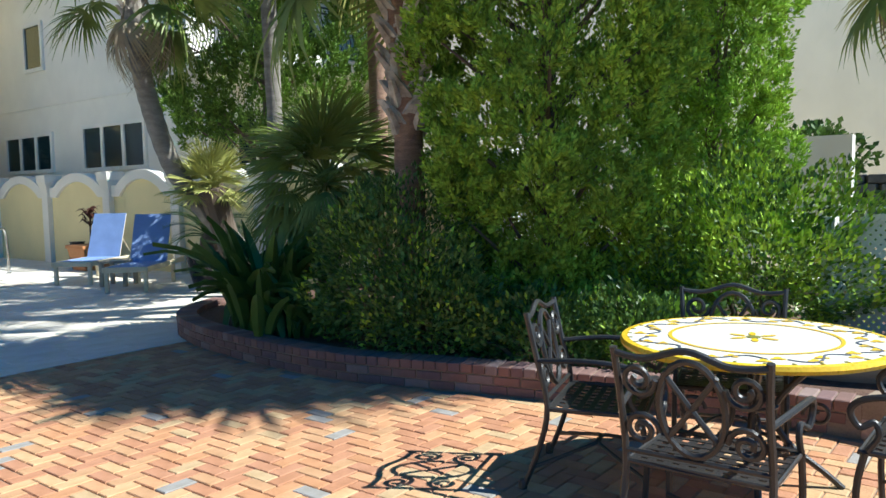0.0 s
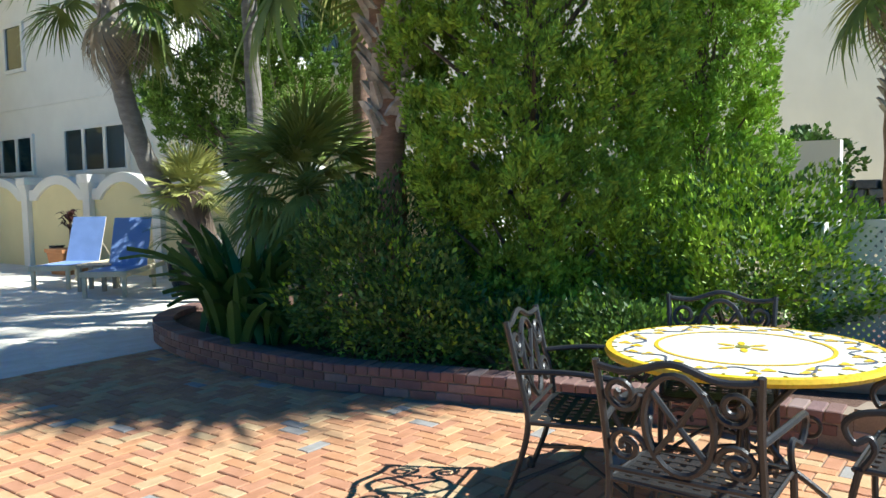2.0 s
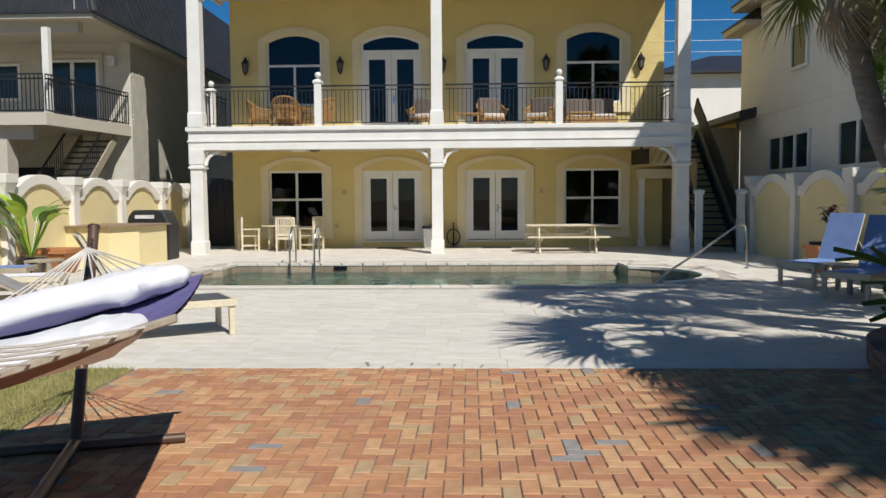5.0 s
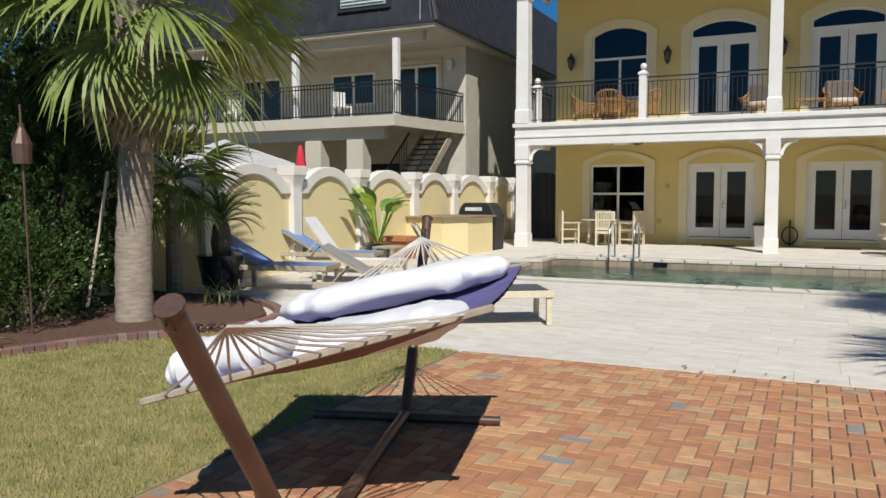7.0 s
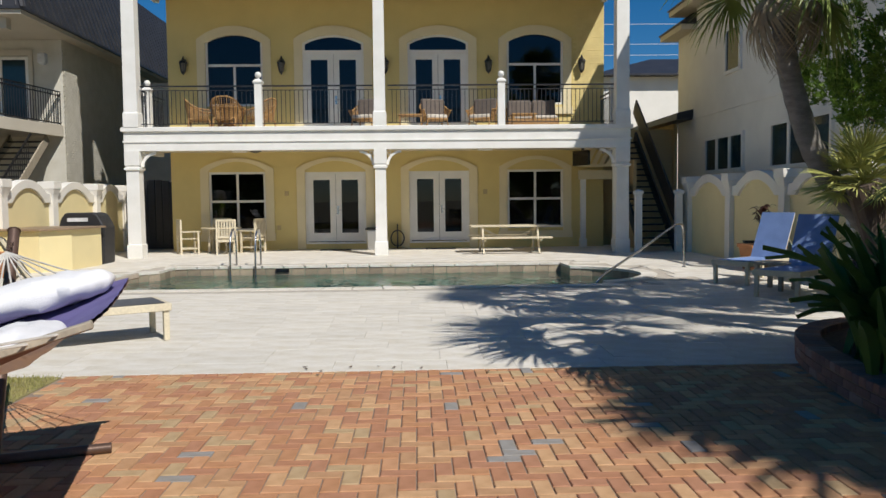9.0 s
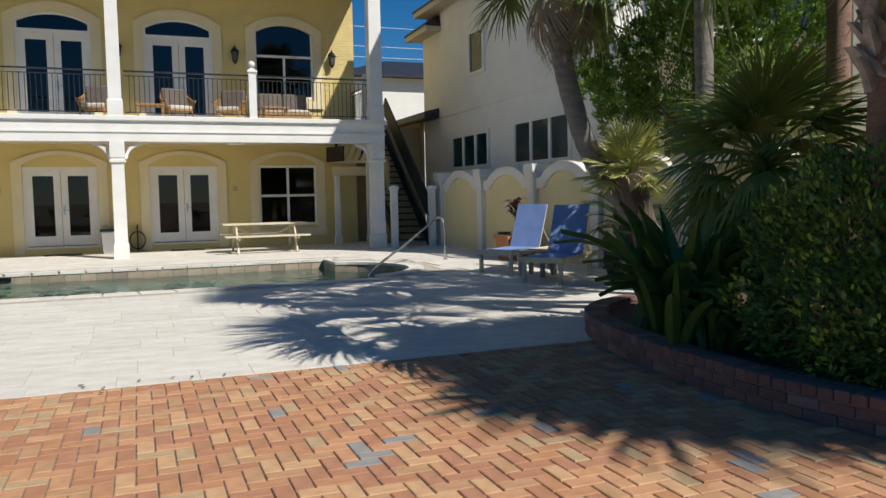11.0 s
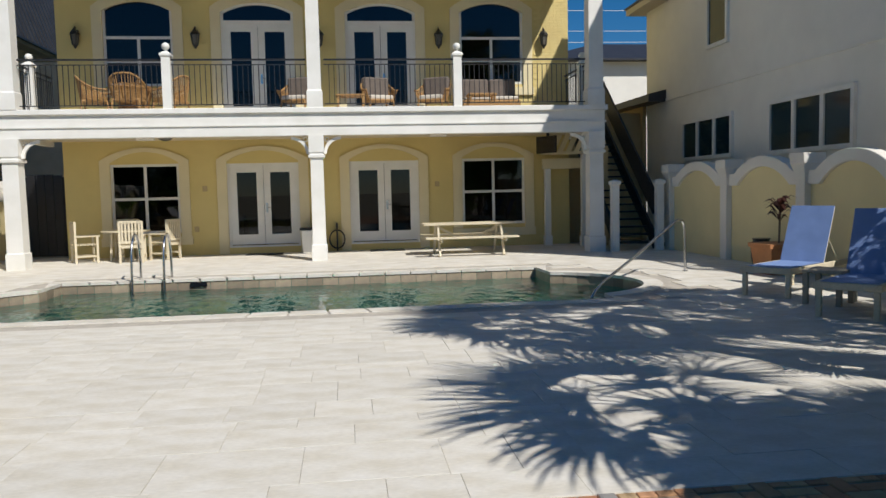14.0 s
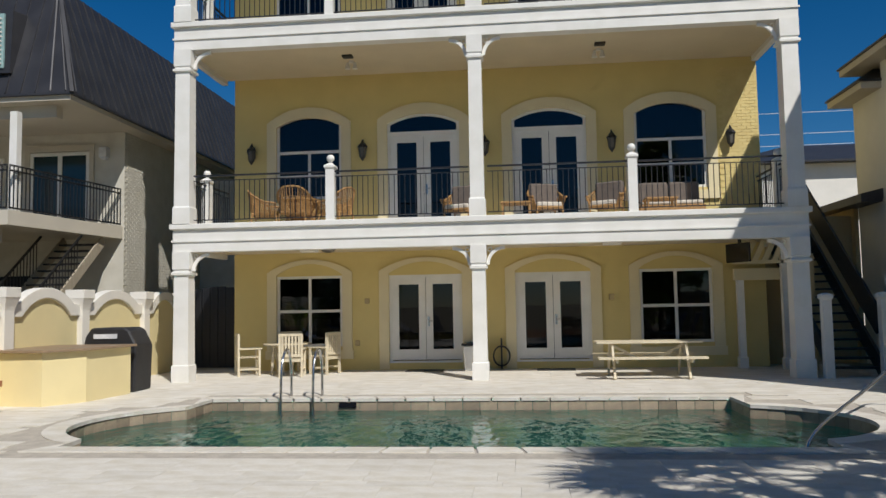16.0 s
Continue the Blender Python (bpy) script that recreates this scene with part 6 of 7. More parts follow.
def garden_table(x, y):
    t = thing("garden_table", "round table with a painted yellow and white ceramic top", "table", pose(x, y, 0, 0, 0, 20))
    R = 0.65
    bm = bmesh.new()
    lathe(bm, [(R - 0.02, 0.705), (R - 0.012, 0.742), (0.001, 0.742)], n=64)
    part("tabletop", bm, M_CERAMIC, t)
    bm = bmesh.new()
    lathe(bm, [(R - 0.03, 0.700), (R, 0.704), (R + 0.008, 0.722), (R, 0.741), (R - 0.03, 0.7435), (R - 0.034, 0.736)], n=64)
    part("rim", bm, M_GLAZEY, t, "yellow glazed rim", smooth=True)

    def flat_ring(bmx, r0, r1, z, n=64):
        a = [[bmx.verts.new((r * math.cos(6.283 * k / n), r * math.sin(6.283 * k / n), z)) for k in range(n)] for r in (r0, r1)]
        for k in range(n):
            bmx.faces.new((a[0][k], a[0][(k + 1) % n], a[1][(k + 1) % n], a[1][k]))
    bm = bmesh.new()
    flat_ring(bm, 0.395, 0.415, 0.7455)
    for i in range(16):
        a = i * 6.283 / 16
        for da, rr in ((0, 0.555), (0.13, 0.50)):
            cx, cy = rr * math.cos(a + da), rr * math.sin(a + da)
            vs = [bm.verts.new((cx + 0.028 * math.cos(q) * (1 + 0.4 * math.cos(3 * q)), cy + 0.028 * math.sin(q) * (1 + 0.4 * math.cos(3 * q)), 0.7455)) for q in [6.283 * k / 12 for k in range(12)]]
            bm.faces.new(vs)
    for i in range(6):
        a = i * 6.283 / 6
        vs = [bm.verts.new((0.085 * math.cos(a) + 0.045 * math.cos(q) * math.cos(a) - 0.018 * math.sin(q) * math.sin(a), 0.085 * math.sin(a) + 0.045 * math.cos(q) * math.sin(a) + 0.018 * math.sin(q) * math.cos(a), 0.7455)) for q in [6.283 * k / 10 for k in range(10)]]
        bm.faces.new(vs)
    part("yellow_pattern", bm, M_GLAZEY, t, "yellow painted ring and blossoms")
    bm = bmesh.new()
    for i in range(8):
        a = i * 6.283 / 8 + 0.2
        pts = [((0.52 + 0.06 * math.sin(u * 6.283)) * math.cos(a + u * 0.62), (0.52 + 0.06 * math.sin(u * 6.283)) * math.sin(a + u * 0.62), 0.744) for u in [k / 12 for k in range(13)]]
        for p, q in zip(pts, pts[1:]):
            beam(bm, p, q, 0.011, 0.004)
    part("blue_pattern", bm, M_GLAZEB, t, "blue-grey painted scrolls")
    bm = bmesh.new()
    for i in range(32):
        a = i * 6.283 / 32
        obox(bm, (0.61 * math.cos(a), 0.61 * math.sin(a), 0.7445), (0.012, 0.006, 0.0015), Matrix.Rotation(a, 3, 'Z'))
    lathe(bm, [(0.035, 0.743), (0.035, 0.7465)], n=12)
    part("olive_pattern", bm, M_GLAZEG, t, "olive painted leaves")
    bm = bmesh.new()
    for i in range(4):
        a = i * math.pi / 2
        c, s = math.cos(a), math.sin(a)
        ln = spline([(0.40, 0, 0.70), (0.22, 0, 0.55), (0.10, 0, 0.38), (0.16, 0, 0.22), (0.34, 0, 0.07), (0.42, 0, 0.0)], 5)
        b2 = bmesh.new()
        tube(b2, [(p.x * c, p.x * s, p.z) for p in ln], 0.017, 7)
        sp = scroll(0.30, 0.36, 0.07, 1.3, math.pi, -1)
        tube(b2, [(p[0] * c, p[0] * s, p[2]) for p in sp], 0.010, 6)
        part("leg", b2, M_IRON, t, smooth=True)
    for z, r in ((0.40, 0.11), (0.20, 0.17), (0.69, 0.42)):
        tube(bm, [(r * math.cos(q), r * math.sin(q), z) for q in [6.283 * k / 24 for k in range(24)]], 0.011, 6, True)
    part("ring_brace", bm, M_IRON, t)
    return t


def facing(x, y, fx, fy):
    return pose(x, y, 0.0, 0, 0, math.degrees(math.atan2(fy, fx)) - 90)


def garden_set():
    garden_table(3.85, -3.17)
    c = iron_chair(facing(3.40, -2.31, 0.28, -0.96))
    for x, y, fx, fy in ((2.69, -3.29, 1.0, 0.02), (4.41, -2.89, -0.96, -0.27), (3.57, -4.22, 0.02, 1.0)):
        copy_thing(c, facing(x, y, fx, fy))


def lattice(parent, w, h, top_rise):
    """A white lattice panel in its frame, from x = 0 to w."""
    bm = bmesh.new()
    strip(bm, [(0, 0), (0, h)] + arc(0, w, h, top_rise, 10)[1:-1] + [(w, h), (w, 0)], [(0.05, 0), (0.05, h - 0.05)] + arc(0.05, w - 0.05, h - 0.06, top_rise, 10)[1:-1] + [(w - 0.05, h - 0.05), (w - 0.05, 0)], -0.02, 0.02)
    part("frame", bm, M_WHITE, parent)
    bm = bmesh.new()
    st = 0.075

    def tz(x):
        return h + top_rise * (1 - ((x - w / 2) / (w / 2)) ** 2) - 0.05
    for sg, yy in ((1, -0.006), (-1, 0.006)):
        k = -h
        while k < w + h:
            # clip the diagonal z = sg * (x - k) to the panel
            pts = []
            for i in range(41):
                x = 0.04 + (w - 0.08) * i / 40
                z = (x - k) if sg > 0 else (k - x + 0.0)
                if 0.02 <= z <= tz(x):
                    pts.append((x, z))
            if len(pts) > 1:
                beam(bm, (pts[0][0], yy, pts[0][1]), (pts[-1][0], yy, pts[-1][1]), 0.008, 0.032, up=(-sg, 0, 1))
            k += st
    part("lattice_slats", bm, M_WHITE, parent)


def fences():
    lt = thing("lattice_screen", "white lattice garden screen with curved top", "lattice", pose(6.98, -2.95, 0.1, 0, 0, -100))
    lattice(lt, 0.8, 1.05, 0.1)
    for x in (-0.05, 0.85):
        bm = bmesh.new()
        box(bm, x - 0.05, x + 0.05, -0.05, 0.05, -0.1, 1.12)
        part("post", bm, M_WHITE, lt)
    lg = thing("lattice_gate", "white arched lattice gate panel in the fence", "gate", pose(9.6, -3.75, 0.0, 0, 0, -92))
    lattice(lg, 0.75, 1.12, 0.12)
    for x in (-0.05, 0.80):
        bm = bmesh.new()
        box(bm, x - 0.05, x + 0.05, -0.05, 0.05, -0.06, 1.22)
        part("post", bm, M_WHITE, lg)
    fn = thing("white_fence", "white picket railing at the garden end", "fence")
    for z in (0.25, 1.16):
        bm = bmesh.new()
        box(bm, 10.25, 10.33, -12, -1.0, z, z + 0.07)
        part("rail", bm, M_WHITE, fn)
    bm = bmesh.new()
    box(bm, -0.022, 0.022, -0.022, 0.022, 0.3, 1.17)
    me = mesh_of(bm, "picket", M_WHITE)
    for i in range(58):
        o = new("picket", me)
        o.parent = fn
        o.location = (10.29, -1.1 - i * 0.19, 0)
    for i in range(5):
        bm = bmesh.new()
        box(bm, 10.22, 10.36, -1.3 - i * 2.6, -1.16 - i * 2.6, -0.06, 1.25)
        part("post", bm, M_WHITE, fn)
    # long trough planter
    tr = thing("trough_planter", "long weathered boat-shaped planter trough", "planter", pose(5.75, -3.25, 0.15, 0, 0, -80))
    bm = bmesh.new()
    outer, inner = [], []
    for i in range(17):
        s = i / 16
        wd = 0.24 * math.sin(math.pi * min(1, max(0, 0.06 + 0.88 * s))) ** 0.6
        x = -0.85 + 1.7 * s
        lift = 0.07 * (2 * s - 1) ** 2
        outer.append([bm.verts.new(v) for v in ((x, -wd * 0.55, lift), (x, -wd, 0.20 + lift), (x, -wd + 0.03, 0.20 + lift), (x, -wd * 0.5, 0.1 + lift), (x, wd * 0.5, 0.1 + lift), (x, wd - 0.03, 0.20 + lift), (x, wd, 0.20 + lift), (x, wd * 0.55, lift))])
    for a, b in zip(outer, outer[1:]):
        for k in range(8):
            bm.faces.new((a[k], a[(k + 1) % 8], b[(k + 1) % 8], b[k]))
    bm.faces.new(outer[0])
    bm.faces.new(outer[-1][::-1])
    part("trough", bm, M_WOODGREY, tr, smooth=True)
    bm = bmesh.new()
    prism(bm, [(0.74 * math.cos(q), 0.17 * math.sin(q)) for q in [6.283 * k / 24 for k in range(24)]], 0.11, 0.155, "xy")
    part("soil", bm, M_MULCH, tr, "dark soil filling")


def chaise(name, label, m, frame_mat, sling_mat, back_deg, group, towel=False):
    """A sun lounger, foot end at x = 0, head towards +x."""
    c = thing(name, label, "lounger", m, group=group)
    L, W, zt = 1.95, 0.66, 0.40
    hinge = 1.12
    for s in (-1, 1):
        bm = bmesh.new()
        box(bm, 0, L, s * W / 2 - 0.025, s * W / 2 + 0.025, zt - 0.08, zt)
        part("side_rail", bm, frame_mat, c, bev=0.006)
    bm = bmesh.new()
    box(bm, 0, 0.05, -W / 2, W / 2, zt - 0.08, zt + 0.002)
    part("end_rail", bm, frame_mat, c, bev=0.006)
    bm = bmesh.new()
    box(bm, -0.03, 0.03, -0.03, 0.03, 0, zt - 0.08)
    leg = part("leg", bm, frame_mat, c, bev=0.005)
    leg.location = (0.05, -W / 2 + 0.03, 0)
    for x, y in ((0.05, W / 2 - 0.03), (1.45, -W / 2 + 0.03), (1.45, W / 2 - 0.03)):
        again(leg, c, Matrix.Translation((x, y, 0)))
    bm = bmesh.new()
    n = 12
    g = [[bm.verts.new((0.05 + (hinge - 0.05) * i / n, -W / 2 + 0.03 + (W - 0.06) * j / 4, zt + 0.004 - 0.02 * math.sin(math.pi * i / n) * math.sin(math.pi * j / 4))) for j in range(5)] for i in range(n + 1)]
    g2 = [[bm.verts.new(v.co - Vector((0, 0, 0.012))) for v in row] for row in g]
    for a in (g, g2):
        for i in range(n):
            for j in range(4):
                bm.faces.new((a[i][j], a[i + 1][j], a[i + 1][j + 1], a[i][j + 1]))
    part("seat_sling", bm, sling_mat, c, smooth=True)
    bk = new("backrest")
    bk.parent = c
    bk.matrix_basis = Matrix.Translation((hinge, 0, zt - 0.01)) @ Matrix.Rotation(radians(-back_deg), 4, 'Y')
    bm = bmesh.new()
    strip(bm, [(0, -W / 2 + 0.03), (0.86, -W / 2 + 0.03), (0.86, W / 2 - 0.03), (0, W / 2 - 0.03), (0, -W / 2 + 0.03)], [(0.03, -W / 2 + 0.06), (0.83, -W / 2 + 0.06), (0.83, W / 2 - 0.06), (0.03, W / 2 - 0.06), (0.03, -W / 2 + 0.06)], -0.02, 0.015)
    for v in bm.verts:
        v.co = Vector((v.co.x, v.co.z, v.co.y))
    part("back_frame", bm, frame_mat, bk)
    bm = bmesh.new()
    box(bm, -0.01, 0.865, -W / 2 + 0.02, W / 2 - 0.02, 0.016, 0.026)
    part("back_sling", bm, sling_mat, bk, bev=0.004)
    bm = bmesh.new()
    tube(bm, [(hinge + 0.45 * math.cos(radians(back_deg)), -0.25, zt + 0.45 * math.sin(radians(back_deg)) - 0.02), (hinge + 0.62, -0.25, zt - 0.04)], 0.012, 6)
    tube(bm, [(hinge + 0.45 * math.cos(radians(back_deg)), 0.25, zt + 0.45 * math.sin(radians(back_deg)) - 0.02), (hinge + 0.62, 0.25, zt - 0.04)], 0.012, 6)
    part("prop", bm, frame_mat, c)
    return c


def box_table(m, label):
    t = thing("side_table", label, "table", m)
    bm = bmesh.new()
    box(bm, -0.24, 0.24, -0.24, 0.24, 0.40, 0.44)
    part("tabletop", bm, M_WOODGREY, t, bev=0.006)
    bm = bmesh.new()
    box(bm, -0.03, 0.03, -0.03, 0.03, 0, 0.4)
    leg = part("leg", bm, M_WOODGREY, t)
    leg.location = (-0.2, -0.2, 0)
    for x, y in ((0.2, -0.2), (0.2, 0.2), (-0.2, 0.2)):
        again(leg, t, Matrix.Translation((x, y, 0)))


def poolside():
    chaise("sun_lounger", "cream framed sun lounger with blue sling, back raised", pose(6.36, 8.78, 0.004, 0, 0, 34), M_WOODPALE, M_BLUE, 66, "blue loungers")
    chaise("sun_lounger", "cream framed sun lounger with blue sling beside cycad", pose(6.28, 6.95, 0.004, 0, 0, 40), M_WOODPALE, M_BLUE, 66, "blue loungers")
    box_table(pose(6.8, 8.05, 0.004, 0, 0, 36), "small slatted side table between two loungers")
    chaise("sun_lounger", "weathered pale lounger with dark sling, back raised beside the hammock", pose(-1.70, 4.66, 0.004, 0, 0, 212), M_WOODPALE, M_DARKSLING, 60, "west loungers")
    chaise("sun_lounger", "weathered teak lounger with white sling greyed as shade, partly reclined", pose(-2.84, 5.04, 0.004, 0, 0, 204), M_WOODGREY, M_SHADESLING, 30, "west loungers")
    chaise("sun_lounger", "pale lounger with white sling, back raised", pose(-5.0, 7.3, 0.004, 0, 0, 197), M_WOODPALE, M_WHITECLOTH, 54, "west loungers")
    for x, y in ((-5.6, 6.1), (-6.3, 8.7)):
        chaise("sun_lounger", "weathered lounger with reclined blue sling", pose(x, y, 0.004, 0, 0, 195), M_WOODGREY, M_BLUE, 30, "west loungers")
    box_table(pose(-6.6, 9.6, 0.004), "white garden side table near the pots")
    # handrail at the pool bay
    hr = thing("pool_handrail", "bent stainless steel pool handrail", "handrail")
    bm = bmesh.new()
    tube(bm, spline([(4.40, 10.33, -0.5), (4.55, 10.43, -0.05), (5.50, 11.15, 0.42), (6.40, 11.85, 0.86), (6.58, 12.0, 0.92), (6.72, 12.1, 0.86), (6.76, 12.12, 0.5), (6.76, 12.12, 0.0)], 6), 0.024, 10)
    part("rail", bm, M_CHROME, hr, smooth=True)
    bm = bmesh.new()
    lathe(bm, [(0.05, 0.004), (0.05, 0.02), (0.03, 0.03)], (6.76, 12.12, 0), 14)
    part("flange", bm, M_CHROME, hr)
    ld = thing("pool_ladder", "stainless steel pool ladder with two grab rails", "ladder")
    for x in (-3.12, -2.55):
        bm = bmesh.new()
        tube(bm, spline([(x, 14.35, 0.0), (x, 14.33, 0.5), (x, 14.2, 0.80), (x, 14.0, 0.82), (x, 13.8, 0.6), (x, 13.72, 0.1), (x, 13.72, -0.9)], 6), 0.024, 10)
        part("grab_rail", bm, M_CHROME, ld, smooth=True)
    for z in (-0.35, -0.65):
        bm = bmesh.new()
        box(bm, -3.12, -2.55, 13.68, 13.76, z, z + 0.03)
        part("step", bm, M_CHROME, ld)
    # counter, grill and pots along the west wall
    kt = thing("outdoor_counter", "yellow rendered outdoor kitchen counter with tan top", "counter")
    bm = bmesh.new()
    prism(bm, [(-8.1, 13.0), (-6.95, 12.85), (-6.55, 13.5), (-6.42, 14.8), (-8.1, 14.8)], 0.004, 0.9, "xy")
    part("base", bm, M_PALE, kt)
    bm = bmesh.new()
    prism(bm, [(-8.12, 12.9), (-6.88, 12.75), (-6.46, 13.45), (-6.32, 14.86), (-8.12, 14.86)], 0.9, 0.945, "xy")
    part("countertop", bm, M_CTOP, kt, bev=0.006)
    gr = thing("covered_grill", "barbecue grill under a black cover", "grill", pose(-7.0, 15.35, 0.004))
    bm = bmesh.new()
    prism(bm, [(-0.5, 0), (0.55, 0), (0.58, 0.9), (0.42, 1.2), (0.32, 1.25), (-0.34, 1.25), (-0.46, 1.1), (-0.52, 0.85)], -0.35, 0.35)
    part("cover", bm, M_GRILL, gr, smooth=False, bev=0.03)
    bm = bmesh.new()
    box(bm, -0.28, 0.2, -0.375, -0.362, 1.04, 1.13)
    part("label_strip", bm, M_LABEL, gr, "white printed strip")
    pt = thing("terracotta_pot", "large square terracotta planter on the patio", "pot", pose(-7.45, 11.6, 0.004))
    bm = bmesh.new()
    lathe(bm, [(0.27, 0), (0.36, 0.42), (0.40, 0.43), (0.40, 0.52), (0.34, 0.52), (0.32, 0.45)], square=True)
    part("pot", bm, M_TERRA, pt)
    bp = thing("potted_banana_plant", "broad-leaved plant in a blue-grey pot", "plant", pose(-7.3, 10.4, 0.004))
    bm = bmesh.new()
    lathe(bm, [(0.2, 0), (0.28, 0.3), (0.26, 0.4), (0.3, 0.44), (0.25, 0.44)], n=18)
    part("pot", bm, M_DARKPOT, bp, smooth=True)
    rs = np.random.RandomState(7)
    for i in range(15):
        a, el, ln = rs.uniform(0, 6.28), rs.uniform(0.9, 1.45), rs.uniform(0.7, 1.2)
        bm = bmesh.new()
        base = Vector((0, 0, 0.4))
        d = Vector((math.cos(a) * math.cos(el), math.sin(a) * math.cos(el), math.sin(el)))
        tube(bm, [base, base + d * ln], [0.02, 0.012], 5)
        prev = None
        p = base + d * ln * 0.85
        for k in range(8):
            s = k / 7
            sd = Vector((-math.sin(a), math.cos(a), 0)) * 0.13 * math.sin(math.pi * min(1, s * 0.95 + 0.06))
            q = (bm.verts.new(p - sd + Vector((0, 0, 0.02))), bm.verts.new(p), bm.verts.new(p + sd + Vector((0, 0, 0.02))))
            if prev:
                bm.faces.new((prev[0], prev[1], q[1], q[0]))
                bm.faces.new((prev[1], prev[2], q[2], q[1]))
            prev = q
            el -= 0.16
            d = Vector((math.cos(a) * math.cos(el), math.sin(a) * math.cos(el), math.sin(el)))
            p = p + d * 0.09
        part("leaf", bm, M_HEDGE if i % 3 else M_BRIGHT, bp, smooth=True)
    # pot with a red-leaved plant by the east wall
    rp = thing("potted_cordyline", "red-leaved plant in a terracotta box planter", "plant", pose(8.05, 11.3, 0.004))
    bm = bmesh.new()
    lathe(bm, [(0.27, 0), (0.33, 0.44), (0.36, 0.45), (0.36, 0.52), (0.30, 0.52)], square=True)
    part("pot", bm, M_TERRA, rp)
    m_red = foliage("dark_red_leaf", (0.10, 0.035, 0.025), (0.06, 0.05, 0.025))
    for k in range(34):
        a, h = rs.uniform(0, 6.28), rs.uniform(0.85, 1.2)
        bm = bmesh.new()
        ex = 0.28 * rs.uniform(0.6, 1.2)
        c, s = math.cos(a), math.sin(a)
        p0, p1, p2 = Vector((0, 0, h)), Vector((c * ex * 0.6, s * ex * 0.6, h + 0.14)), Vector((c * ex, s * ex, h + 0.08))
        sd = Vector((-s, c, 0)) * 0.035
        v = [bm.verts.new(q) for q in (p0, p1 - sd, p2, p1 + sd)]
        bm.faces.new(v)
        part("leaf", bm, m_red, rp)
    bm = bmesh.new()
    tube(bm, [(0, 0, 0.45), (0.02, 0, 1.2)], 0.018, 6)
    part("stem", bm, M_BARK, rp)
    vs = thing("dark_urn", "tall dark urn beside the terracotta planter", "urn", pose(8.1, 11.95, 0.004))
    bm = bmesh.new()
    lathe(bm, [(0.12, 0), (0.17, 0.2), (0.18, 0.42), (0.14, 0.52), (0.16, 0.56), (0.12, 0.56)], n=20)
    part("body", bm, M_DARKPOT, vs, smooth=True)


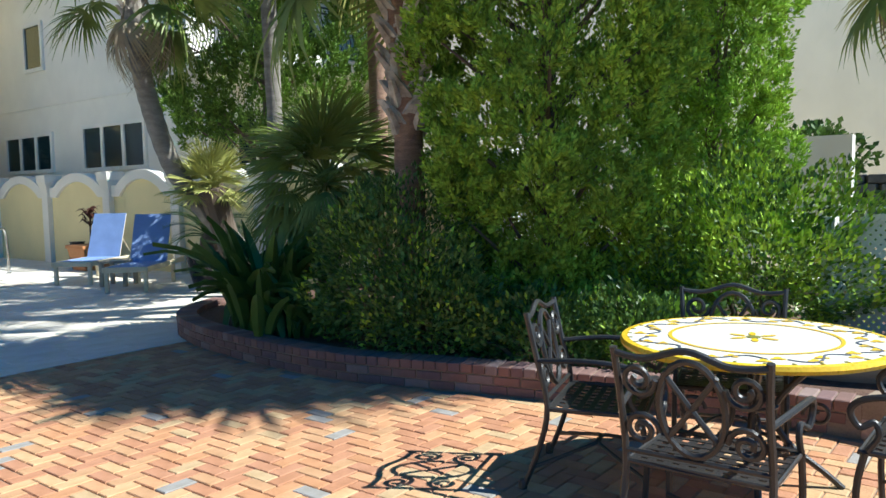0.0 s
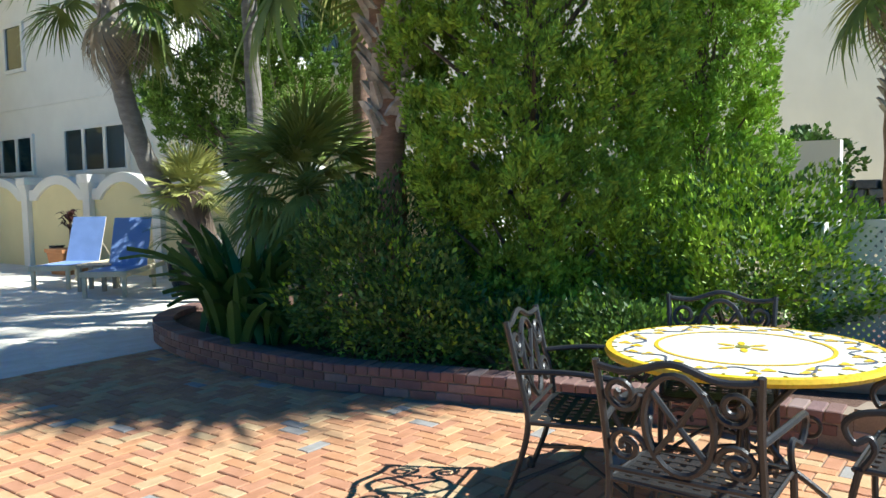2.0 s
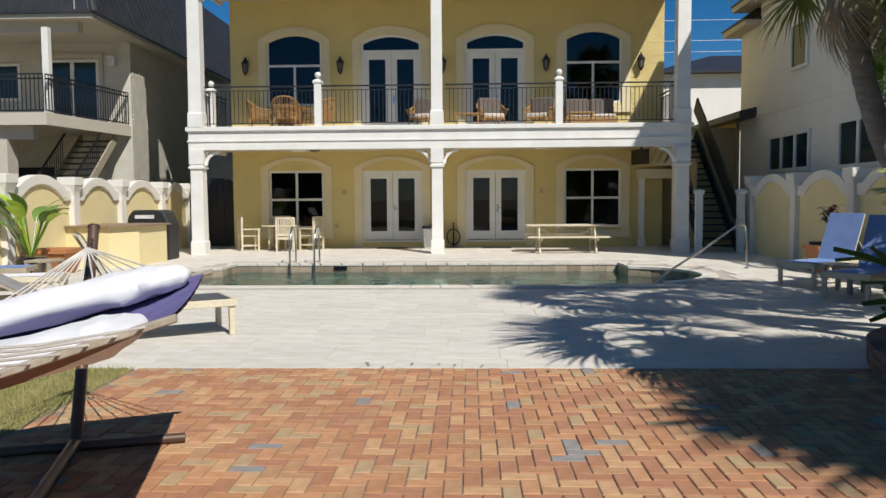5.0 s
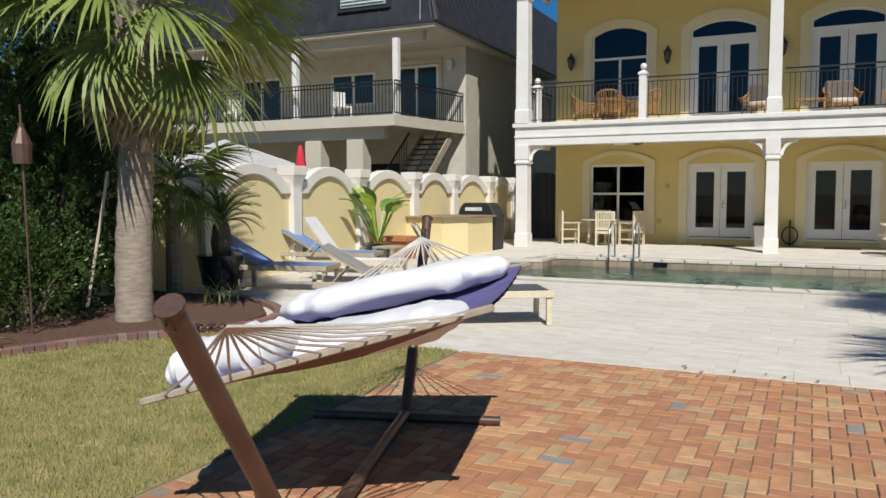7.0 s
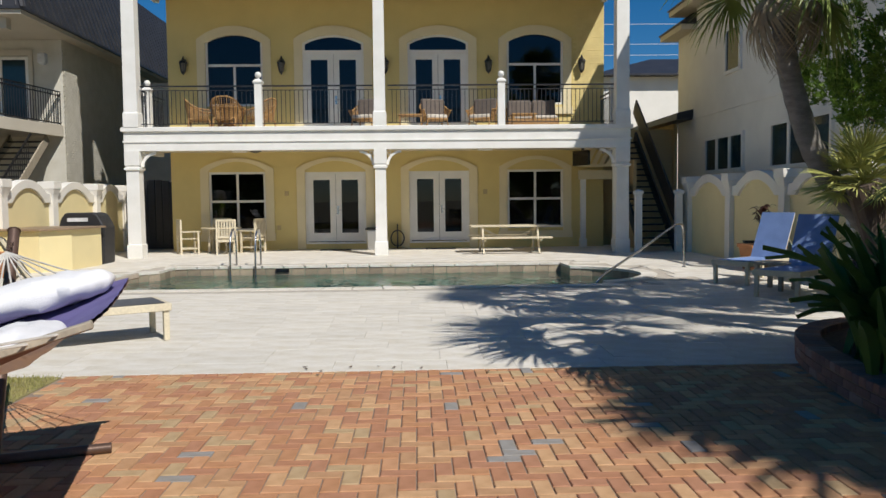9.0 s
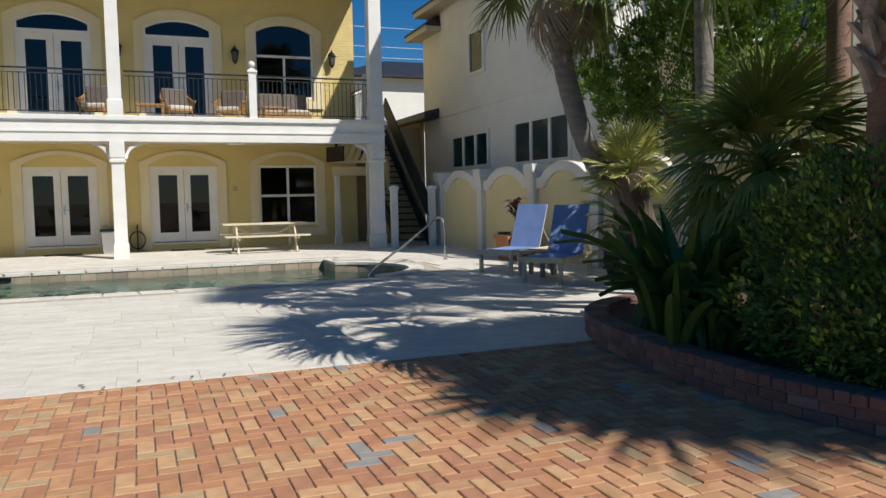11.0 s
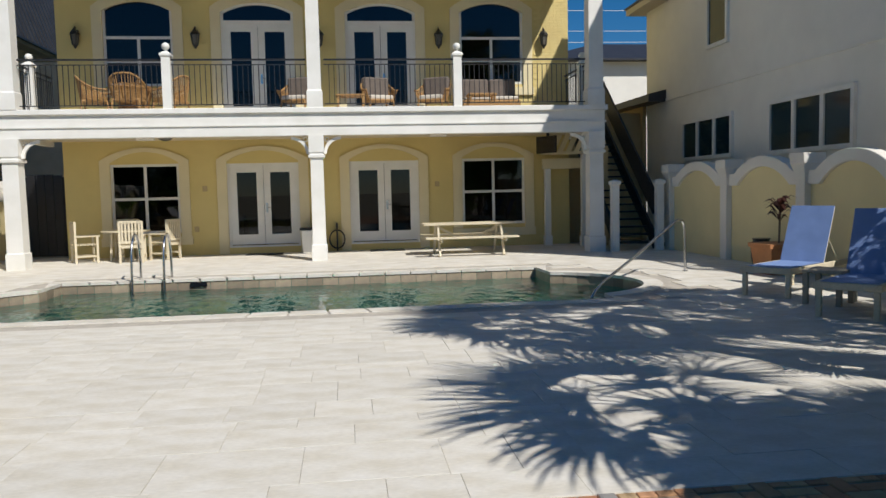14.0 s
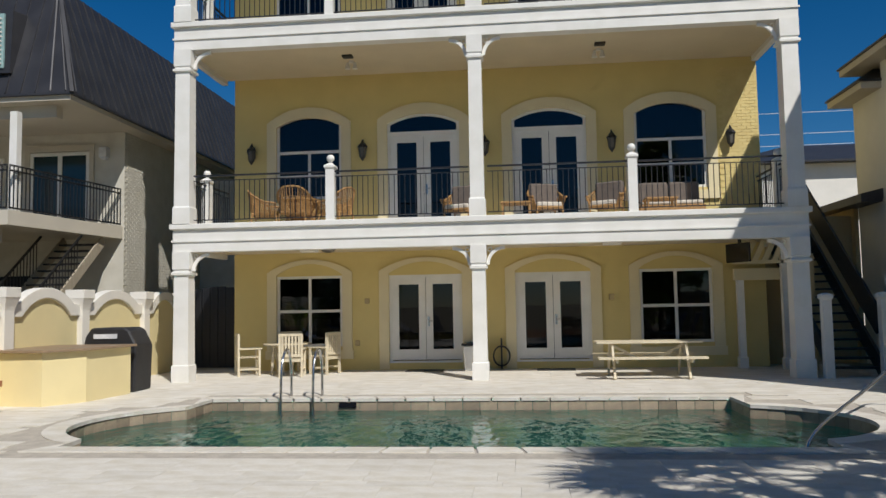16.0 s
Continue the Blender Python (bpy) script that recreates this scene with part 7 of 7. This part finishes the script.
def hammock():
    st = thing("hammock_stand", "bronze steel tube hammock stand on the pavers", "stand")
    nt, ft = Vector((-0.43, -2.48, 1.20)), Vector((-1.60, 1.35, 1.30))
    nb, fb = Vector((-0.73, -1.52, 0.05)), Vector((-1.30, 0.42, 0.05))
    for nm, pts in (("near_pole", [nb, nt]), ("far_pole", [fb, ft]), ("base_beam", [nb + Vector((0, 0, 0)), fb])):
        bm = bmesh.new()
        tube(bm, pts, 0.036, 14)
        if nm != "base_beam":
            d = (pts[1] - pts[0]).normalized()
            tube(bm, [pts[1] - d * 0.002, pts[1] + d * 0.004], 0.042, 14)
        part("pole" if nm != "base_beam" else "base_beam", bm, M_STAND, st, smooth=True)
    px = Vector((0.956, 0.29, 0))
    for c in (nb, fb):
        bm = bmesh.new()
        tube(bm, [c - px * 0.62 - Vector((0, 0, 0.018)), c + px * 0.62 - Vector((0, 0, 0.018))], 0.03, 12)
        part("foot", bm, M_STAND, st, smooth=True)
    h = thing("hammock", "quilted brown and purple hammock with white rope fans", "hammock")
    A, B = Vector((-1.42, -1.60, 0.63)), Vector((-0.10, -1.18, 1.03))
    C, D = Vector((-1.95, 0.08, 0.72)), Vector((-0.50, 0.42, 1.06))

    def bed(u, v):
        p = A.lerp(B, u).lerp(C.lerp(D, u), v)
        return p - Vector((0, 0, 0.12 * math.sin(math.pi * v) * (0.3 + 0.7 * math.sin(math.pi * u)) + 0.04 * math.sin(math.pi * u) * math.sin(math.pi * v)))
    for nm, off, m, lb in (("underside", -0.018, M_BROWNCLOTH, "brown quilted underside"), ("bed", 0.0, M_PURPLE, "purple quilted upper face")):
        bm = bmesh.new()
        n = 28
        g = [[bm.verts.new(bed(i / n, j / n) + Vector((0, 0, off + 0.008 * abs(math.sin(j / n * 28))))) for j in range(n + 1)] for i in range(n + 1)]
        for i in range(n):
            for j in range(n):
                bm.faces.new((g[i][j], g[i + 1][j], g[i + 1][j + 1], g[i][j + 1]))
        part(nm, bm, m, h, lb, smooth=True)
    for a, b in ((A, B), (C, D)):
        bm = bmesh.new()
        d = (b - a).normalized() * 0.05
        beam(bm, a - d, b + d, 0.045, 0.03)
        part("spreader_bar", bm, M_WOODGREY, h, "wooden spreader bar", bev=0.005)
    for a, b, top in ((A, B, nt.lerp((A + B) / 2, 0.30)), (C, D, ft.lerp((C + D) / 2, 0.30))):
        for i in range(14):
            e = a.lerp(b, (i + 0.5) / 14)
            bm = bmesh.new()
            tube(bm, [top, top.lerp(e, 0.55) - Vector((0, 0, 0.02)), e], 0.0055, 5)
            part("rope", bm, M_ROPE, h)
    for top, mid in ((nt, nt.lerp((A + B) / 2, 0.30)), (ft, ft.lerp((C + D) / 2, 0.30))):
        bm = bmesh.new()
        t0 = top - Vector((0, 0, 0.06))
        for i in range(8):
            c = t0.lerp(mid, i / 8)
            ax = (mid - t0).normalized()
            sd = ax.orthogonal().normalized() if i % 2 else ax.cross(ax.orthogonal()).normalized()
            tube(bm, [c + ax * 0.03 * math.cos(q) + sd * 0.014 * math.sin(q) for q in [6.283 * k / 8 for k in range(8)]], 0.004, 5, True)
        part("chain", bm, M_STAND, h)

    def pillow(name, label, c, ax, L, r, flat, seed):
        rs = np.random.RandomState(seed)
        bm = bmesh.new()
        bmesh.ops.create_uvsphere(bm, u_segments=36, v_segments=44, radius=1.0)
        ax = Vector(ax).normalized()
        sd = ax.cross(Vector((0, 0, 1))).normalized()
        up = sd.cross(ax)
        ph = rs.uniform(0, 6.28, 4)
        for v in bm.verts:
            q = v.co.copy()
            z = math.copysign(abs(q.z) ** 0.35, q.z)
            q.x = math.copysign(abs(q.x) ** 0.8, q.x) * (1 + 0.12 * abs(z) ** 4)
            k = 1 + 0.10 * math.sin(6 * q.x + ph[0]) * math.sin(7 * z + ph[1]) + 0.07 * math.sin(19 * z + 4 * q.x + ph[2]) + 0.05 * math.sin(33 * z - 7 * q.x + ph[3]) - 0.10 * z * z - 0.10 * math.exp(-((z - 0.1) * 7) ** 2)
            v.co = Vector(c) + ax * z * L / 2 + sd * q.x * r * k + up * q.y * r * flat * k
        ob = part(name, bm, M_WHITECLOTH, None, smooth=True)
        tagged(ob, label, "pillow")
    pillow("bolster_pillow", "long white bolster pillow lying on the hammock", bed(0.50, 0.84) + Vector((0, 0, 0.13)), (D - C), 1.42, 0.19, 0.48, 3)
    pillow("white_pillow", "flat white pillow on the hammock", bed(0.52, 0.42) + Vector((0, 0, 0.09)), (D - C), 1.05, 0.36, 0.24, 4)
    pillow("white_pillow", "white pillow at the low end of the hammock", bed(0.16, 0.20) + Vector((0, 0, 0.10)), (B - A), 0.55, 0.27, 0.42, 5)


# ---------- porch and balcony ----------
def slat_chair(m):
    c = thing("patio_chair", "pale slatted wooden armchair on the porch", "chair", m, group="chairs round the porch table")
    for x in (-0.25, 0.25):
        for y, h in ((-0.24, 0.62), (0.24, 0.98)):
            bm = bmesh.new()
            box(bm, x - 0.025, x + 0.025, y - 0.025, y + 0.025, 0, h)
            part("leg", bm, M_WOODPALE, c)
        bm = bmesh.new()
        box(bm, x - 0.035, x + 0.035, -0.3, 0.24, 0.62, 0.65)
        part("armrest", bm, M_WOODPALE, c)
    for y in (-0.24, 0.24):
        bm = bmesh.new()
        box(bm, -0.23, 0.23, y - 0.015, y + 0.015, 0.35, 0.42)
        part("apron", bm, M_WOODPALE, c)
    for x in (-0.25, 0.25):
        bm = bmesh.new()
        box(bm, x - 0.015, x + 0.015, -0.22, 0.22, 0.14, 0.18)
        part("stretcher", bm, M_WOODPALE, c)
    for i in range(6):
        bm = bmesh.new()
        box(bm, -0.23, 0.23, -0.24 + i * 0.08, -0.18 + i * 0.08, 0.42, 0.445)
        part("seat_slat", bm, M_WOODPALE, c)
    for i in range(6):
        bm = bmesh.new()
        box(bm, -0.21 + i * 0.075, -0.165 + i * 0.075, 0.235, 0.255, 0.47, 0.93)
        part("back_slat", bm, M_WOODPALE, c)
    for z in (0.46, 0.93):
        bm = bmesh.new()
        box(bm, -0.25, 0.25, 0.23, 0.262, z, z + 0.06)
        part("back_rail", bm, M_WOODPALE, c)
    return c


def wicker_chair(m, cushion):
    c = thing("wicker_armchair", "honey wicker armchair with cushions on the balcony", "chair", m, group="wicker chairs on the balcony")
    bm = bmesh.new()
    box(bm, -0.31, 0.31, -0.31, 0.30, 0.32, 0.38)
    part("seat", bm, M_WICKER, c, bev=0.02)
    rim = [(-0.40, -0.30, 0.60), (-0.42, 0.0, 0.64), (-0.36, 0.27, 0.80), (-0.17, 0.40, 0.93), (0.17, 0.40, 0.93), (0.36, 0.27, 0.80), (0.42, 0.0, 0.64), (0.40, -0.30, 0.60)]
    line = spline(rim, 5)
    bm = bmesh.new()
    tube(bm, line, 0.024, 7)
    part("top_rail", bm, M_WICKER, c, smooth=True)
    bm = bmesh.new()
    foot = [Vector((p.x * 0.78, p.y * 0.78 + 0.0, 0.34)) for p in line]
    for a, b, p, q in zip(line, line[1:], foot, foot[1:]):
        tube(bm, [p, p.lerp(a, 0.5), a], 0.011, 5)
        tube(bm, [p.lerp(q, 0.5), q.lerp(b, 0.9)], 0.007, 4)
    for f in (0.3, 0.62):
        tube(bm, [p.lerp(a, f) for a, p in zip(line, foot)], 0.010, 5)
    tagged(part("backrest", bm, M_WICKER, c, "open woven cane back"), kind="stuff")
    for x in (-0.3, 0.3):
        for y in (-0.28, 0.28):
            bm = bmesh.new()
            tube(bm, [(x * 1.08, y * 1.08, 0), (x, y, 0.34)], 0.024, 8)
            part("leg", bm, M_WICKER, c)
    if cushion:
        bm = bmesh.new()
        box(bm, -0.3, 0.3, -0.3, 0.26, 0.36, 0.48)
        part("seat_cushion", bm, M_CUSHION, c, bev=0.03)
        bm = bmesh.new()
        box(bm, -0.34, 0.34, 0.18, 0.36, 0.48, 0.98)
        part("back_cushion", bm, M_TAUPE, c, bev=0.04)
    return c


def lantern(x, z):
    l = thing("wall_lantern", "black wrought wall lantern with glass sides", "lamp", pose(x, FY, z), group="balcony wall lanterns")
    bm = bmesh.new()
    lathe(bm, [(0.07, -0.14), (0.10, 0.10), (0.09, 0.11)], (0, -0.16, 0), 6)
    part("glass_body", bm, M_LAMPGLASS, l)
    bm = bmesh.new()
    lathe(bm, [(0.13, 0.11), (0.11, 0.16), (0.05, 0.22), (0.02, 0.28), (0.001, 0.30)], (0, -0.16, 0), 8)
    part("lantern_roof", bm, M_BLACK, l)
    bm = bmesh.new()
    lathe(bm, [(0.01, -0.24), (0.04, -0.19), (0.075, -0.14)], (0, -0.16, 0), 8)
    part("lantern_base", bm, M_BLACK, l)
    for k in range(6):
        a = k * 6.283 / 6
        bm = bmesh.new()
        beam(bm, (0.072 * math.cos(a), -0.16 + 0.072 * math.sin(a), -0.14), (0.104 * math.cos(a), -0.16 + 0.104 * math.sin(a), 0.11), 0.012, 0.012)
        part("cage_bar", bm, M_BLACK, l)
    bm = bmesh.new()
    box(bm, -0.05, 0.05, -0.02, 0, -0.05, 0.25)
    tube(bm, spline([(0, -0.01, 0.18), (0, -0.08, 0.32), (0, -0.16, 0.29)], 4), 0.012, 6)
    part("bracket", bm, M_BLACK, l)


def porch():
    tb = thing("round_patio_table", "round pale wooden table on the porch", "table", pose(-4.55, 18.75, 0.004))
    bm = bmesh.new()
    lathe(bm, [(0.55, 0.70), (0.57, 0.715), (0.57, 0.735), (0.55, 0.74)], n=32)
    part("tabletop", bm, M_WOODPALE, tb)
    for a in range(4):
        bm = bmesh.new()
        q = a * math.pi / 2 + 0.6
        beam(bm, (0.38 * math.cos(q), 0.38 * math.sin(q), 0), (0.34 * math.cos(q), 0.34 * math.sin(q), 0.7), 0.05, 0.05)
        part("leg", bm, M_WOODPALE, tb)
    c = slat_chair(pose(-4.25, 18.15, 0.004, 0, 0, 188))
    for x, y, a in ((-5.45, 18.5, 118), (-3.65, 18.8, -112), (-4.7, 19.4, 8)):
        copy_thing(c, pose(x, y, 0.004, 0, 0, a))
    pc = thing("picnic_table", "pale wooden picnic table with attached benches", "table", pose(3.68, 17.35, 0.004))
    for i in range(5):
        bm = bmesh.new()
        box(bm, -1.08, 1.08, -0.36 + i * 0.146, -0.222 + i * 0.146, 0.72, 0.76)
        part("top_plank", bm, M_WOODPALE, pc)
    for s in (-1, 1):
        bm = bmesh.new()
        box(bm, -1.08, 1.08, s * 0.68 - 0.13, s * 0.68 + 0.13, 0.42, 0.46)
        part("bench", bm, M_WOODPALE, pc)
    for x in (-0.75, 0.75):
        for s in (-1, 1):
            bm = bmesh.new()
            beam(bm, (x, s * 0.62, 0.0), (x, s * 0.24, 0.72), 0.045, 0.09)
            part("leg", bm, M_WOODPALE, pc)
        bm = bmesh.new()
        beam(bm, (x + 0.04, -0.75, 0.38), (x + 0.04, 0.75, 0.38), 0.045, 0.08)
        part("bench_brace", bm, M_WOODPALE, pc)
        bm = bmesh.new()
        beam(bm, (x, 0, 0.68), (x * 0.35, 0, 0.42), 0.045, 0.06)
        part("brace", bm, M_WOODPALE, pc)
    bn = thing("storage_bin", "pale storage bin with dark lid by the door", "bin", pose(-0.1, 19.35, 0.004))
    bm = bmesh.new()
    lathe(bm, [(0.22, 0), (0.26, 0.6)], square=True)
    part("body", bm, M_WHITE, bn, bev=0.02)
    bm = bmesh.new()
    box(bm, -0.29, 0.29, -0.29, 0.29, 0.6, 0.66)
    part("lid", bm, M_BLACK, bn, bev=0.01)
    hr = thing("hose_reel", "coiled black hose hung beside the door", "hose", pose(0.55, 19.6, 0.004))
    bm = bmesh.new()
    for k in range(4):
        tube(bm, [(0.2 * math.cos(q), 0.03 * k - 0.05, 0.32 + 0.24 * math.sin(q)) for q in [6.283 * j / 16 for j in range(16)]], 0.018, 6, True)
    part("coil", bm, M_GRILL, hr)
    bm = bmesh.new()
    box(bm, -0.02, 0.02, 0.0, 0.1, 0, 0.75)
    part("stake", bm, M_BLACK, hr)
    for x in (-1.3, 1.85):
        bm = bmesh.new()
        box(bm, x - 0.45, x + 0.45, 19.05, 19.55, 0.006, 0.022)
        plain("door_mat", bm, M_GRILL, "dark rubber door mat on the porch", "mat", kind="", bev=0.004)
    for x, z in ((-2.8, 1.72), (3.25, 1.72), (-3.05, 0.68)):
        bm = bmesh.new()
        box(bm, x - 0.06, x + 0.06, FY - 0.03, FY, z - 0.07, z + 0.07)
        plain("outlet_box", bm, M_TAN, "small tan electrical box on the wall", "outlet", kind="", bev=0.008)
    for x in (-3.8, 3.1):
        bm = bmesh.new()
        box(bm, x - 0.2, x + 0.2, 17.9, 18.1, 2.86, 2.965)
        plain("ceiling_speaker", bm, M_WHITE, "white box speaker under the porch ceiling", "speaker", kind="", bev=0.015)
    bm = bmesh.new()
    lathe(bm, [(0.05, -0.13), (0.14, -0.10), (0.19, -0.03), (0.2, 0)], (-3.35, 18.0, 2.97), 18)
    plain("ceiling_light", bm, M_LAMPGLASS, "round flush glass ceiling light", "lamp", kind="", smooth=True)
    for x in (-2.9, 3.0):
        fl = thing("floodlight", "small white floodlight on the balcony ceiling", "lamp", pose(x, 18.6, 7.53), group="balcony floodlights")
        bm = bmesh.new()
        lathe(bm, [(0.06, 0), (0.06, -0.04)], n=10)
        part("base", bm, M_WHITE, fl)
        for s in (-1, 1):
            bm = bmesh.new()
            lathe(bm, [(0.03, -0.04), (0.05, -0.12), (0.07, -0.2)], (s * 0.09, 0, 0), 10)
            part("head", bm, M_WHITE, fl)
        bm = bmesh.new()
        box(bm, x - 0.12, x + 0.12, 18.1, 18.3, 7.49, 7.53)
        plain("ceiling_vent", bm, M_BLACK, "dark square vent in the balcony ceiling", "vent", kind="")
    for x in (-5.75, -2.85, 0.25, 3.36, 6.19):
        lantern(x, 5.5)
    w = wicker_chair(pose(-4.2, 18.3, 3.46, 0, 0, 180), False)
    for x, y, a, cu in ((-5.0, 18.5, 100, 0), (-3.3, 18.6, -110, 0), (-4.3, 19.2, 10, 0)):
        copy_thing(w, pose(x, y, 3.46, 0, 0, a))
    bt = thing("wicker_table", "round wicker dining table on the balcony", "table", pose(-4.25, 18.75, 3.46))
    bm = bmesh.new()
    lathe(bm, [(0.45, 0.68), (0.5, 0.7), (0.5, 0.73)], n=24)
    part("tabletop", bm, M_WICKER, bt)
    bm = bmesh.new()
    lathe(bm, [(0.28, 0), (0.14, 0.3), (0.3, 0.68)], n=14)
    part("pedestal", bm, M_WICKER, bt)
    w2 = wicker_chair(pose(-0.3, 18.7, 3.46, 0, 0, -20), True)
    for x, a in ((1.7, 15), (3.1, -25)):
        copy_thing(w2, pose(x, 18.8, 3.46, 0, 0, a))
    sf = thing("wicker_sofa", "wicker sofa with dark back cushions on the balcony", "sofa", pose(4.6, 19.1, 3.46))
    bm = bmesh.new()
    box(bm, -0.75, 0.75, -0.35, 0.35, 0.06, 0.36)
    box(bm, -0.75, 0.75, 0.27, 0.36, 0.36, 0.75)
    part("frame", bm, M_WICKER, sf, bev=0.02)
    for x in (-0.36, 0.36):
        bm = bmesh.new()
        box(bm, x - 0.34, x + 0.34, -0.34, 0.2, 0.362, 0.46)
        part("seat_cushion", bm, M_CUSHION, sf, bev=0.03)
        bm = bmesh.new()
        box(bm, x - 0.35, x + 0.35, 0.1, 0.27, 0.46, 0.95)
        part("back_cushion", bm, M_TAUPE, sf, bev=0.04)
    for x in (1.0, 4.2):
        t = thing("wicker_side_table", "low wicker table on the balcony", "table", pose(x, 18.1, 3.46))
        bm = bmesh.new()
        box(bm, -0.35, 0.35, -0.25, 0.25, 0.38, 0.43)
        part("tabletop", bm, M_WICKER, t, bev=0.01)
        for a in (-0.3, 0.3):
            for b in (-0.2, 0.2):
                bm = bmesh.new()
                box(bm, a - 0.025, a + 0.025, b - 0.025, b + 0.025, 0, 0.38)
                part("leg", bm, M_WICKER, t)
    # store and stair at the porch's east end
    bm = bmesh.new()
    box(bm, 6.05, 7.35, 19.3, 19.42, 2.05, 2.32)
    plain("store_beam", bm, M_CREAM, "cream beam over the store doorway", "beam")
    bm = bmesh.new()
    box(bm, 6.9, 7.6, 20.3, 20.4, 0, 3)
    box(bm, 7.5, 7.6, 18.6, 20.3, 0, 2.6)
    plain("store_wall", bm, M_TAN, "tan wall of the store under the stair", "wall")
    for x, y in ((6.18, 19.35), (7.05, 18.9)):
        bm = bmesh.new()
        lathe(bm, [(0.10, 0), (0.10, 0.25), (0.075, 0.27), (0.075, 2.05 if y > 19 else 2.9)], (x, y, 0), square=True)
        plain("porch_post", bm, M_WHITE, "slim white square porch post", "post")
    bm = bmesh.new()
    for i in range(6):
        beam(bm, (5.95 + i * 0.22, 18.9, 2.45), (6.2 + i * 0.22, 18.9, 2.95), 0.05, 0.12)
    beam(bm, (5.9, 18.85, 2.45), (7.2, 18.85, 2.45), 0.05, 0.08)
    plain("stair_framing", bm, M_CREAM, "cream timber framing under the stair landing", "framing")
    tv = thing("hung_television", "black television hung from the porch ceiling", "television", pose(5.95, 18.5, 2.98, 0, 0, -62))
    bm = bmesh.new()
    box(bm, -0.36, 0.36, -0.04, 0.02, -0.55, -0.12)
    part("screen", bm, M_SCREEN, tv, bev=0.008)
    bm = bmesh.new()
    box(bm, -0.03, 0.03, 0.02, 0.07, -0.35, 0.0)
    part("bracket", bm, M_BLACK, tv)
    st = thing("outdoor_stair", "dark timber outdoor stair beside the house", "stair")
    for x in (7.25, 8.2):
        bm = bmesh.new()
        beam(bm, (x, 16.9, 0.15), (x, 20.9, 3.45), 0.06, 0.34)
        part("stringer", bm, M_GRILL, st)
    bm = bmesh.new()
    box(bm, 7.25, 8.2, -0.15, 0.15, -0.02, 0.02)
    me = mesh_of(bm, "tread", M_GRILL)
    for i in range(18):
        o = new("tread", me)
        o.parent = st
        o.location = (0, 17.1 + i * 0.215, 0.18 + i * 0.18)
    bm = bmesh.new()
    beam(bm, (8.2, 16.9, 1.05), (8.2, 20.9, 4.4), 0.05, 0.5)
    part("side_board", bm, M_GRILL, st)
    for x in (7.12, 8.22):
        bm = bmesh.new()
        lathe(bm, [(0.085, 0), (0.085, 1.56), (0.115, 1.6), (0.115, 1.66), (0.03, 1.7)], (x, 16.75, 0), square=True)
        part("newel", bm, M_WHITE, st)
    bm = bmesh.new()
    box(bm, 6.9, 9.67, 21.3, 21.5, 0, 3.7)
    plain("wall_stair", bm, M_TAN, "shaded tan wall behind the outdoor stair", "wall")
    # gate in the west passage
    gt = thing("passage_gate", "black arched side passage gate", "gate", pose(-7.2, 20.75, 0))
    for i in range(9):
        bm = bmesh.new()
        x = -0.98 + i * 0.22
        box(bm, x, x + 0.21, -0.02, 0.02, 0.02, 1.95 + 0.25 * (1 - (x / 1.0) ** 2))
        part("board", bm, M_GRILL, gt)
    bm = bmesh.new()
    box(bm, -9.86, -6.25, 26, 26.2, 0, 6)
    plain("wall_passage", bm, M_NBBRICK, "shaded wall closing the side passage", "wall")
    # lantern on a pole and a leaning pole in the bed
    lp = thing("garden_lantern", "rusty lantern on a thin metal pole", "lantern", pose(-6.15, 1.35, 0.05))
    bm = bmesh.new()
    tube(bm, [(0, 0, 0), (-0.06, 0, 2.35)], 0.012, 6)
    part("pole", bm, M_STAND, lp)
    bm = bmesh.new()
    lathe(bm, [(0.09, 1.75), (0.1, 1.95), (0.06, 2.05), (0.03, 2.12), (0.035, 2.16)], (-0.05, 0, 0), 10)
    part("body", bm, M_STAND, lp, "pierced rusty metal body")
    br = thing("leaning_pole", "pale long handled pole leaning on the palm trunk", "pole")
    bm = bmesh.new()
    tube(bm, [(-6.45, 2.25, 0.05), (-6.17, 2.38, 1.75)], 0.018, 8)
    part("handle", bm, M_WOODPALE, br)
    bm = bmesh.new()
    obox(bm, (-6.45, 2.25, 0.12), (0.05, 0.03, 0.08))
    part("head", bm, M_GRILL, br)
    # a few dead leaves on the paving
    rng = random.Random(12)
    for i in range(9):
        x, y = rng.uniform(0.0, 1.9), 2.62 + rng.uniform(-0.1, 0.25)
        bm = bmesh.new()
        v = [bm.verts.new((0.022 * math.cos(q) * (1.3 if k % 2 else 0.8), 0.013 * math.sin(q), 0.005 + 0.012 * abs(math.cos(q)))) for k, q in enumerate([6.283 * j / 7 for j in range(7)])]
        bm.faces.new(v)
        o = plain("dead_leaf", bm, M_BARK, "small dry brown leaf on the paving", "leaf", kind="")
        o.matrix_world = pose(x, y, 0.004, 0, 0, rng.uniform(0, 360))


garden_set()
fences()
poolside()
hammock()
porch()
paving()
beds()
